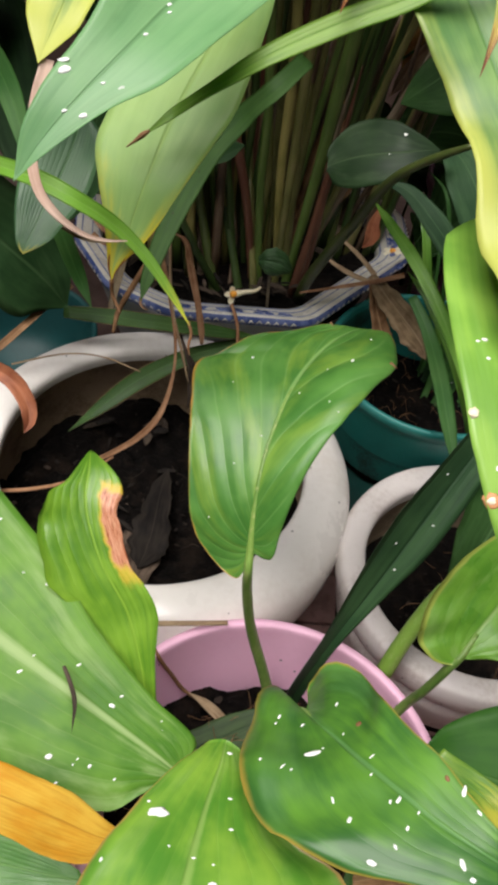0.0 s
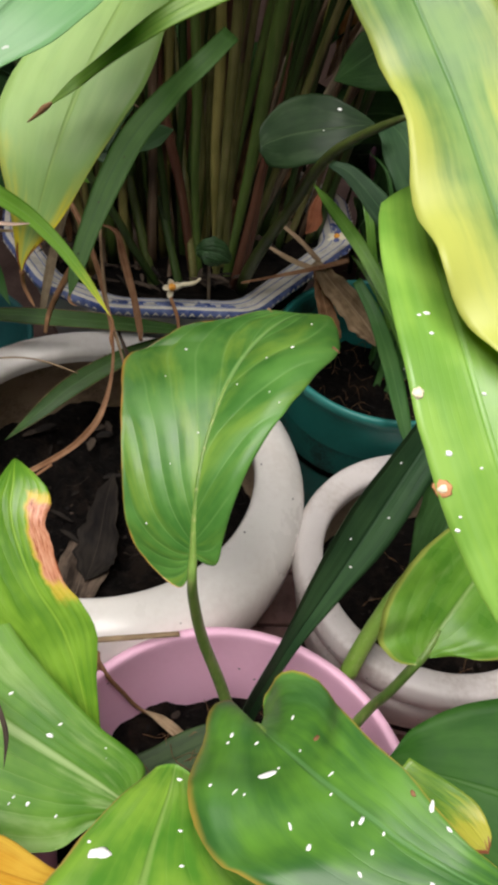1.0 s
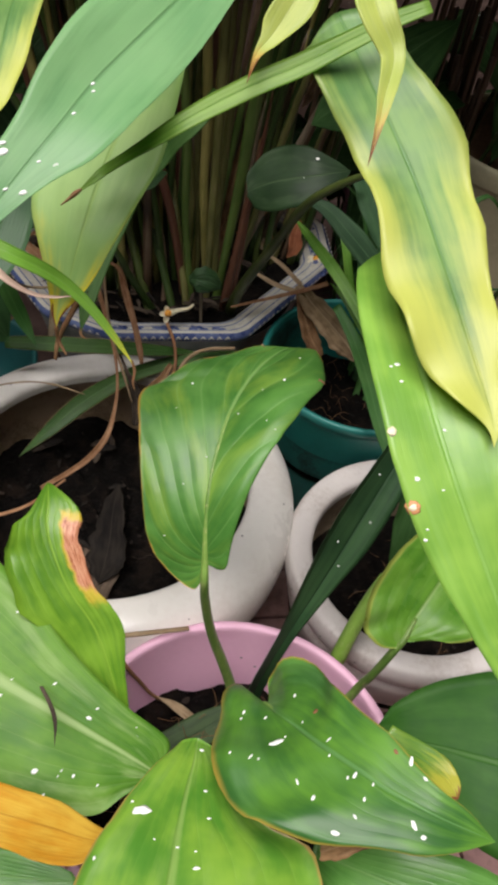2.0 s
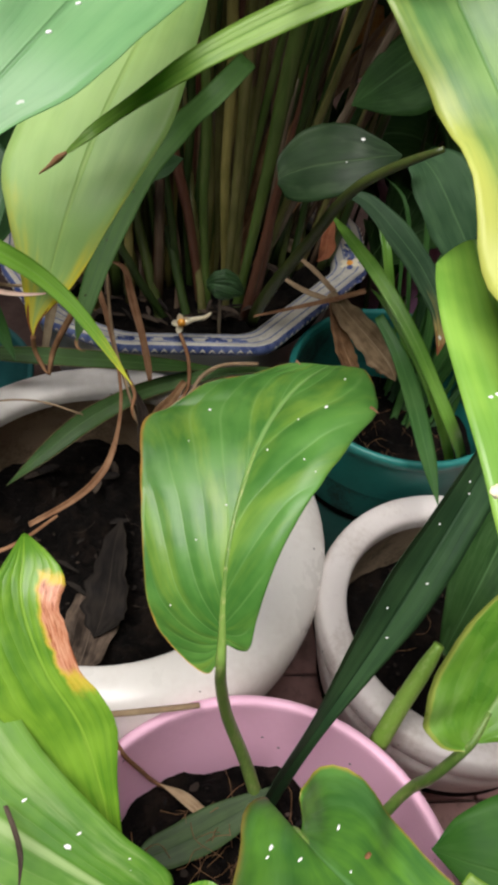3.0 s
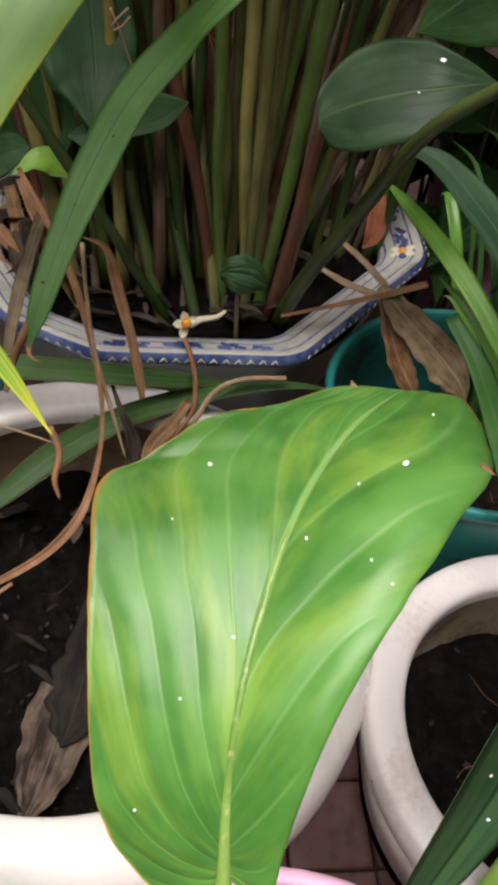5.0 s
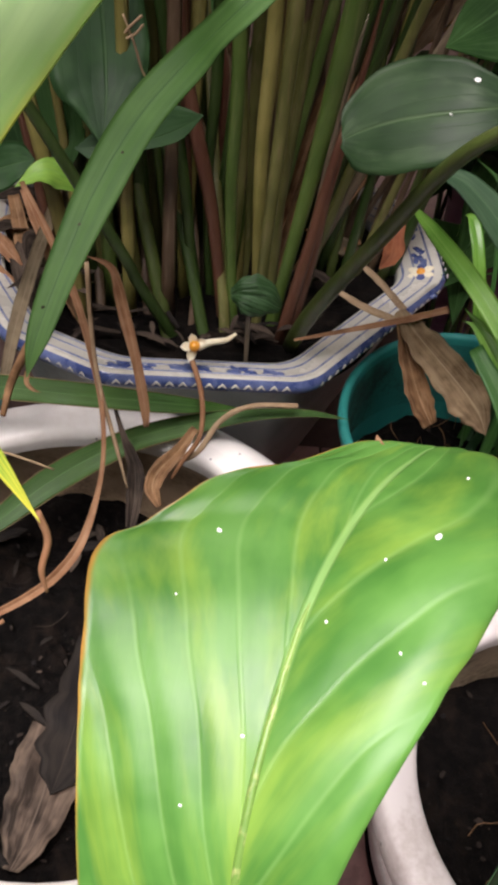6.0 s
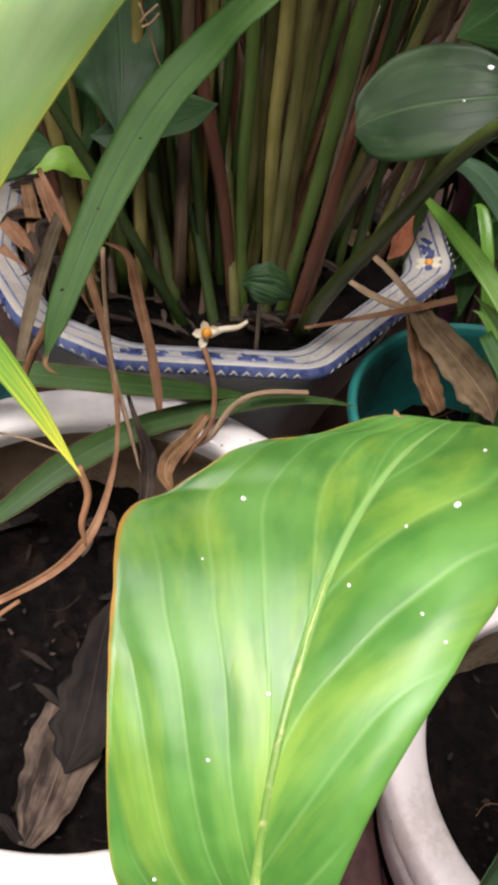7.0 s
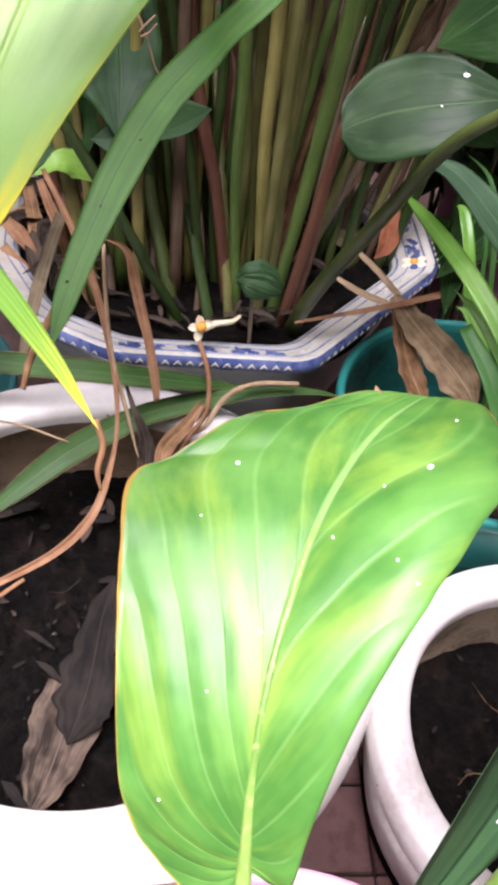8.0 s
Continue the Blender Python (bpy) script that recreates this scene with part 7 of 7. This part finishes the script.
single("cut_stalk", tube_mesh([(0.188, 0.337, 0.165), (0.197, 0.348, 0.195), (0.21, 0.362, 0.22), (0.218, 0.371, 0.236)], [0.0068, 0.0064, 0.0058, 0.0036], 20, 10), lime_stalk_mat, (0.188, 0.337, 0.165), "lime green cut stalk leaning on the small pot", "stalk")


# ---- faded flower and small round leaf at the planter's rim ----
bloom_at = Vector((0.058, 0.68, 0.243))
bloom = thing("faded_flower", bloom_at, "small faded cream flower with an orange heart", "flower")
for k in range(4):
    a = 1.257 * k + 0.6
    w = Vector((math.cos(a), 0.4 * math.sin(a) - 0.3, math.sin(a)))
    part("petal", blade_mesh([bloom_at, bloom_at + w * 0.003, bloom_at + w * 0.0065, bloom_at + w * 0.009], (0.001, 0.0026, 0.0026, 0.0), (0.001, 0.0026, 0.0026, 0.0), face=(0.1, -0.8, 0.5), fold=0.3, rows=10, cols=6), petal_mat, bloom)
bm = bmesh.new()
bmesh.ops.create_uvsphere(bm, u_segments=10, v_segments=8, radius=0.0036)
bmesh.ops.translate(bm, verts=bm.verts, vec=bloom_at + Vector((0, -0.003, 0.002)))
part("flower_heart", bm, orange_mat, bloom, "orange flower heart")
part("flower_tube", tube_mesh([(0.06, 0.679, 0.243), (0.068, 0.682, 0.245), (0.078, 0.684, 0.246), (0.084, 0.686, 0.25)], [0.003, 0.0022, 0.0018, 0.001], 14), petal_mat, bloom)
at = Vector((0.095, 0.697, 0.268))
sprout = thing("round_leaf_sprout", (at.x, at.y + 0.01, 0.208), "small round dark green leaf on a short stalk", "sprout")
leaf(sprout, crinkle_mat, fold=0.55, wave=0.0035, waves=2.5, crest=-0.75, pleat=0.0012, pleats=3.0, rows=30, cols=20, seed=3, ragged=0.1, mid=[at + Vector((-0.016, 0.002, 0.002)), at + Vector((-0.009, -0.002, 0.006)), at + Vector((0.004, -0.003, 0.004)), at + Vector((0.016, 0, -0.004))],
     left=(0.005, 0.0125, 0.0135, 0.004), right=(0.004, 0.011, 0.0115, 0.003), face=(-0.15, -0.75, 0.66))
part("leaf_stalk", tube_mesh([at + Vector((0.0, 0.006, -0.058)), at + Vector((-0.002, 0.004, -0.03)), at + Vector((-0.004, 0.002, -0.004))], 0.0016, 10, 6), stem_mats["w"], sprout)

# ---- litter in the planter: dead leaves between the stalks ----
rnd = random.Random(12)
for k in range(40):
    a, r = (rnd.uniform(2.3, 4.1) if k % 4 else rnd.uniform(-0.7, 1.4)), 0.05 + 0.085 * math.sqrt(rnd.random())
    at = Vector((PLANTER[0] + r * math.cos(a), PLANTER[1] + r * math.sin(a), 0.214 + rnd.uniform(0, 0.018)))
    h = rnd.uniform(0, 6.283)
    way = Vector((math.cos(h), math.sin(h), rnd.uniform(-0.1, 0.5))) * rnd.uniform(0.012, 0.035)
    w = rnd.uniform(0.003, 0.009)
    litter("dead_leaf", rnd.choice((ash_mat, ash_mat, dead_mat, strap_dry_mat)), "curled brown dead leaf among the planter's stalks", "dead leaves", mid=[at - way, at - way * 0.3 + Vector((0, 0, 0.004)), at + way * 0.4 + Vector((0, 0, 0.005)), at + way],
           left=(0.001, w, w, 0.0), right=(0.001, w, w, 0.0), face=(rnd.uniform(-0.4, 0.4), rnd.uniform(-0.6, 0.1), 0.8), fold=0.4, wave=0.002, rows=12, cols=6, seed=300 + k)
rnd = random.Random(91)
for k in range(22):
    # short dry straws and leaf bits along the near rim
    at = Vector((rnd.uniform(-0.03, 0.13), rnd.uniform(0.712, 0.745), 0.213 + rnd.uniform(0, 0.006)))
    h = rnd.uniform(0, 6.283)
    way = Vector((math.cos(h), math.sin(h) * 0.6, rnd.uniform(-0.1, 0.3))) * rnd.uniform(0.008, 0.02)
    w = rnd.uniform(0.0008, 0.0025)
    litter("leaf_scrap", rnd.choice((char_mat, ash_mat, ash_mat, ash_mat)), "dry brown scrap on the planter's soil", "leaf scraps", mid=[at - way, at - way * 0.3 + Vector((0, 0, 0.002)), at + way * 0.4 + Vector((0, 0, 0.003)), at + way],
           left=(w * 0.5, w, w * 0.8, 0.0), right=(w * 0.4, w * 0.8, w, 0.0), face=(rnd.uniform(-0.4, 0.4), -0.3, 0.9), fold=0.3, wave=0.001, rows=8, cols=4, seed=900 + k, ragged=0.3)
rnd = random.Random(44)
for k in range(18):
    # leaf scraps and bits of bark on the white pot's soil
    a, r = rnd.uniform(1.2, 4.6), 0.125 * math.sqrt(rnd.random())
    at = Vector((WHITE[0] + r * math.cos(a), WHITE[1] + r * math.sin(a), 0.102 + rnd.uniform(0, 0.004)))
    h = rnd.uniform(0, 6.283)
    way = Vector((math.cos(h), math.sin(h), rnd.uniform(-0.05, 0.15))) * rnd.uniform(0.004, 0.014)
    w = rnd.uniform(0.0012, 0.004)
    litter("leaf_scrap", rnd.choice((char_mat, char_mat, ash_mat)), "small brown leaf scrap on dark soil", "leaf scraps", mid=[at - way, at - way * 0.3 + Vector((0, 0, 0.001)), at + way * 0.4 + Vector((0, 0, 0.001)), at + way],
           left=(w * 0.5, w, w * 0.8, 0.0), right=(w * 0.4, w * 0.8, w, 0.0), face=(0, -0.2, 0.9), fold=0.2, wave=0.001, rows=8, cols=4, seed=800 + k, ragged=0.3)
litter("dead_leaf", strap_dry_mat, "grey-brown dry strap standing over the planter's rim", "dead leaves", fold=0.2, wave=0.0015, waves=3, rows=24, cols=8, seed=610, mid=[(-0.0568, 0.6537, 0.2277), (-0.0524, 0.6836, 0.2490), (-0.0464, 0.7366, 0.2644), (-0.0421, 0.7842, 0.2677), (-0.0418, 0.8219, 0.2750)], left=(0.0029, 0.0042, 0.0042, 0.0042, 0.0019), right=(0.0029, 0.0042, 0.0042, 0.0042, 0.0019), face=(0.1, -0.8, 0.5))
litter("dead_leaf", rust_mat, "rust-brown dry strap among the stalks", "dead leaves", fold=0.4, wave=0.0015, waves=3, rows=24, cols=8, seed=611, mid=[(-0.0605, 0.7812, 0.2827), (-0.0509, 0.7653, 0.2695), (-0.0419, 0.7537, 0.2534), (-0.0402, 0.7505, 0.2371)], left=(0.0025, 0.0036, 0.0036, 0.0016), right=(0.0025, 0.0036, 0.0036, 0.0016), face=(0.1, -0.8, 0.5))
litter("dead_leaf", strap_dry_mat, "wide tan dry strap among the stalks", "dead leaves", fold=0.3, wave=0.0015, waves=3, rows=24, cols=8, seed=612, mid=[(-0.0479, 0.8283, 0.2664), (-0.0431, 0.8097, 0.2500), (-0.0346, 0.7910, 0.2341), (-0.0283, 0.7838, 0.2147)], left=(0.0063, 0.0090, 0.0090, 0.0040), right=(0.0063, 0.0090, 0.0090, 0.0040), face=(0.1, -0.8, 0.5))
litter("dead_leaf", dead_mat, "brown dry strap leaning in the planter", "dead leaves", fold=0.3, wave=0.0015, waves=3, rows=24, cols=8, seed=613, mid=[(-0.0782, 0.8291, 0.2489), (-0.0701, 0.8069, 0.2298), (-0.0620, 0.7847, 0.2107), (-0.0497, 0.7624, 0.1920)], left=(0.0042, 0.0060, 0.0060, 0.0027), right=(0.0042, 0.0060, 0.0060, 0.0027), face=(0.1, -0.8, 0.5))
litter("dead_leaf", rust_mat, "pinkish-brown dry leaf in the planter", "dead leaves", fold=0.3, wave=0.0015, waves=3, rows=24, cols=8, seed=614, mid=[(-0.0889, 0.7915, 0.2402), (-0.0781, 0.7836, 0.2345), (-0.0663, 0.7726, 0.2262)], left=(0.0042, 0.0060, 0.0027), right=(0.0042, 0.0060, 0.0027), face=(0.1, -0.8, 0.5))
litter("dead_leaf", rust_mat, "pinkish-brown dry leaf in the planter", "dead leaves", fold=0.3, wave=0.0015, waves=3, rows=24, cols=8, seed=615, mid=[(-0.0910, 0.7822, 0.2245), (-0.0756, 0.7695, 0.2151), (-0.0584, 0.7598, 0.2088)], left=(0.0035, 0.0050, 0.0023), right=(0.0035, 0.0050, 0.0023), face=(0.1, -0.8, 0.5))
litter("dead_leaf", dead_mat, "brown dry leaf in the planter", "dead leaves", fold=0.4, wave=0.0015, waves=3, rows=24, cols=8, seed=616, mid=[(-0.0321, 0.7498, 0.2239), (-0.0234, 0.7406, 0.2168), (-0.0123, 0.7268, 0.2058)], left=(0.0028, 0.0040, 0.0018), right=(0.0028, 0.0040, 0.0018), face=(0.1, -0.8, 0.5))
redbit = Vector((0.204, 0.799, 0.245))
litter("dead_leaf", ember_mat, "small orange-red withered leaf at the planter's corner", "dead leaves", mid=[redbit + Vector((0.004, 0.01, 0.03)), redbit + Vector((0, 0.004, 0.014)), redbit, redbit + Vector((-0.006, 0, -0.014))],
       left=(0.002, 0.007, 0.008, 0.0), right=(0.002, 0.006, 0.007, 0.0), face=(0, -0.9, 0.4), fold=0.3, wave=0.002, rows=14, cols=8, seed=350)


def crumbs(centre, radius, z, count, seed, label):
    """Loose crumbs, grit and root threads on a pot's soil, too small to tell apart."""
    rnd = random.Random(seed)
    bm = bmesh.new()
    for k in range(count):
        a, r = rnd.uniform(0, 6.283), radius * math.sqrt(rnd.random())
        s = 0.0005 + 0.0028 * rnd.random() ** 3
        got = bmesh.ops.create_icosphere(bm, subdivisions=1, radius=s)["verts"]
        at = Vector((centre[0] + r * math.cos(a), centre[1] + r * math.sin(a), z + rnd.uniform(-0.003, 0.005)))
        long, wide, flat, turn = rnd.uniform(0.8, 2.4), rnd.uniform(0.4, 1.1), rnd.uniform(0.15, 0.5), rnd.uniform(0, 6.283)
        tip = Matrix.Rotation(turn, 3, "Z") @ Matrix.Rotation(rnd.uniform(-0.5, 0.5), 3, "Y")
        for v in got:
            v.co = tip @ Vector((v.co.x * long * rnd.uniform(0.7, 1.2), v.co.y * wide * rnd.uniform(0.6, 1.3), v.co.z * flat)) + at
    return single("soil_crumbs", bm, crumb_mat, (centre[0], centre[1], z), label, "soil", kind="stuff", flat=True)


def threads(centre, radius, z, count, seed, label, high=0.012):
    rnd = random.Random(seed)
    bm = bmesh.new()
    for k in range(count):
        a, r = rnd.uniform(0, 6.283), radius * math.sqrt(rnd.random()) * 0.9
        p = Vector((centre[0] + r * math.cos(a), centre[1] + r * math.sin(a), z + rnd.uniform(0.0, high * 0.5)))
        h = rnd.uniform(0, 6.283)
        line = [p]
        for j in range(3):
            h += rnd.uniform(-0.9, 0.9)
            p = p + Vector((math.cos(h), math.sin(h), 0)) * rnd.uniform(0.005, 0.012)
            line.append(Vector((p.x, p.y, z + rnd.uniform(0.0, high))))
        if max(math.hypot(q.x - centre[0], q.y - centre[1]) for q in line) < radius:
            tube_mesh(line, rnd.uniform(0.00012, 0.0003), 8, 4, 1.0, bm)
    return single("root_litter", bm, ash_mat if radius > 0.12 else dead_mat, (centre[0], centre[1], z), label, "litter", kind="stuff")


crumbs(WHITE, 0.138, 0.095, 420, 1, "dark soil crumbs in the white pot")
crumbs(SMALL, 0.09, 0.09, 200, 2, "dark soil crumbs in the small white pot")
crumbs(PINK, 0.098, 0.109, 450, 3, "dark soil crumbs in the pink pot")
crumbs(TEAL, 0.082, 0.127, 160, 4, "dark soil crumbs in the teal pot")
threads(WHITE, 0.138, 0.099, 12, 5, "thin dry roots and straws on dark soil")
threads(SMALL, 0.088, 0.091, 12, 6, "thin dry roots on dark soil")
threads(PINK, 0.1, 0.111, 200, 7, "tangle of thin dry roots on soil", 0.02)
threads(TEAL, 0.082, 0.13, 40, 8, "dry roots and straws on soil", 0.02)

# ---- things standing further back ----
pot("shaded_teal_pot", (-0.175, 0.735), [(0.06, 0.0), (0.066, 0.004), (0.078, 0.06), (0.09, 0.11), (0.093, 0.12), (0.092, 0.126), (0.087, 0.125), (0.085, 0.118)],
    [(0.085, 0.119), (0.08, 0.09), (0.07, 0.05), (0.03, 0.03)], shaded_teal_mat, shaded_teal_mat, "teal plastic pot with shade put into its dark colour")
pot("mauve_pot", (0.43, 1.02), [(0.08, 0.0), (0.086, 0.004), (0.1, 0.1), (0.11, 0.18), (0.115, 0.19), (0.114, 0.2), (0.108, 0.2), (0.106, 0.19)],
    [(0.106, 0.191), (0.1, 0.15), (0.09, 0.08), (0.04, 0.05)], purple_mat, inner_mat, "mauve plastic pot in shade at the back")
gold = Vector((0.262, 1.043, 0.342))
litter("dead_leaf", amber_mat, "curled golden dry leaf behind the stalks", "dead leaves", mid=[gold + Vector((0.01, 0.01, 0.05)), gold + Vector((0.004, 0, 0.025)), gold, gold + Vector((-0.012, 0, -0.04))],
       left=(0.006, 0.018, 0.02, 0.0), right=(0.006, 0.016, 0.018, 0.0), face=(0, -0.9, 0.3), fold=0.35, wave=0.003, rows=18, cols=8, seed=401)
litter("dead_leaf", dry_mat, "pale dry bract behind the stalks", "dead leaves", mid=[gold + Vector((0.03, 0.0, 0.05)), gold + Vector((0.014, -0.004, 0.02)), gold + Vector((-0.01, -0.006, -0.02)), gold + Vector((-0.022, -0.004, -0.05))],
       left=(0.004, 0.01, 0.009, 0.0), right=(0.004, 0.009, 0.008, 0.0), face=(0, -0.9, 0.3), fold=0.5, wave=0.003, rows=18, cols=8, seed=402)
rib = [Vector(p) for p in [(0.34, 1.16, 0.334), (0.35, 1.178, 0.354), (0.36, 1.201, 0.379), (0.369, 1.224, 0.403)]]
ribbon = thing("red_ribbon", rib[0], "bright red ribbon hanging behind the plants", "ribbon")
for k in range(3):
    off = Vector((0.011 * (k - 1), 0.004 * k, 0))
    part("strip", blade_mesh([p + off * (1 + 0.4 * j) for j, p in enumerate(rib)], (0.003,) * 4, (0.003,) * 4, face=(0, -0.9, 0.3), fold=0.3, rows=14, cols=4), red_mat, ribbon)
bundle = thing("twig_bundle", (0.40, 0.96, 0.0), "bundle of dry brown twigs standing behind the pots", "twigs")
rnd = random.Random(31)
for k in range(34):
    p = Vector((0.40 + rnd.uniform(-0.045, 0.045), 0.98 + rnd.uniform(-0.03, 0.03), 0.0))
    q = p + Vector((rnd.uniform(-0.02, 0.02), rnd.uniform(-0.02, 0.02), rnd.uniform(0.36, 0.5)))
    part("twig", tube_mesh([p, (p * 2 + q) / 3 + Vector((rnd.uniform(-0.004, 0.004), 0, 0)), (p + q * 2) / 3, q], rnd.uniform(0.002, 0.0045), 10, 5), stem_mats["b"], bundle)

# ---- paving tiles round the pots ----
bm = bmesh.new()
bmesh.ops.create_cube(bm, size=1.0)
for v in bm.verts:
    v.co = Vector((v.co.x * 0.057, v.co.y * 0.057, v.co.z * 0.006 - 0.0005))
bmesh.ops.bevel(bm, geom=bm.edges[:], offset=0.0008, segments=1, affect="EDGES")
tile_data = bpy.data.meshes.new("tile")
bm.to_mesh(tile_data)
bm.free()
tile_data.materials.append(tile_mat)
rnd = random.Random(3)
for i in range(11):
    for j in range(11):
        tile = new("tile", tile_data)
        tile.parent = ground
        tile.location = (-0.13 + 0.0595 * i + rnd.uniform(-0.0004, 0.0004), 0.2 + 0.0595 * j + rnd.uniform(-0.0003, 0.0003), rnd.uniform(-0.0006, 0.0006))
        tile.rotation_euler = (0, 0, rnd.uniform(-0.01, 0.01))
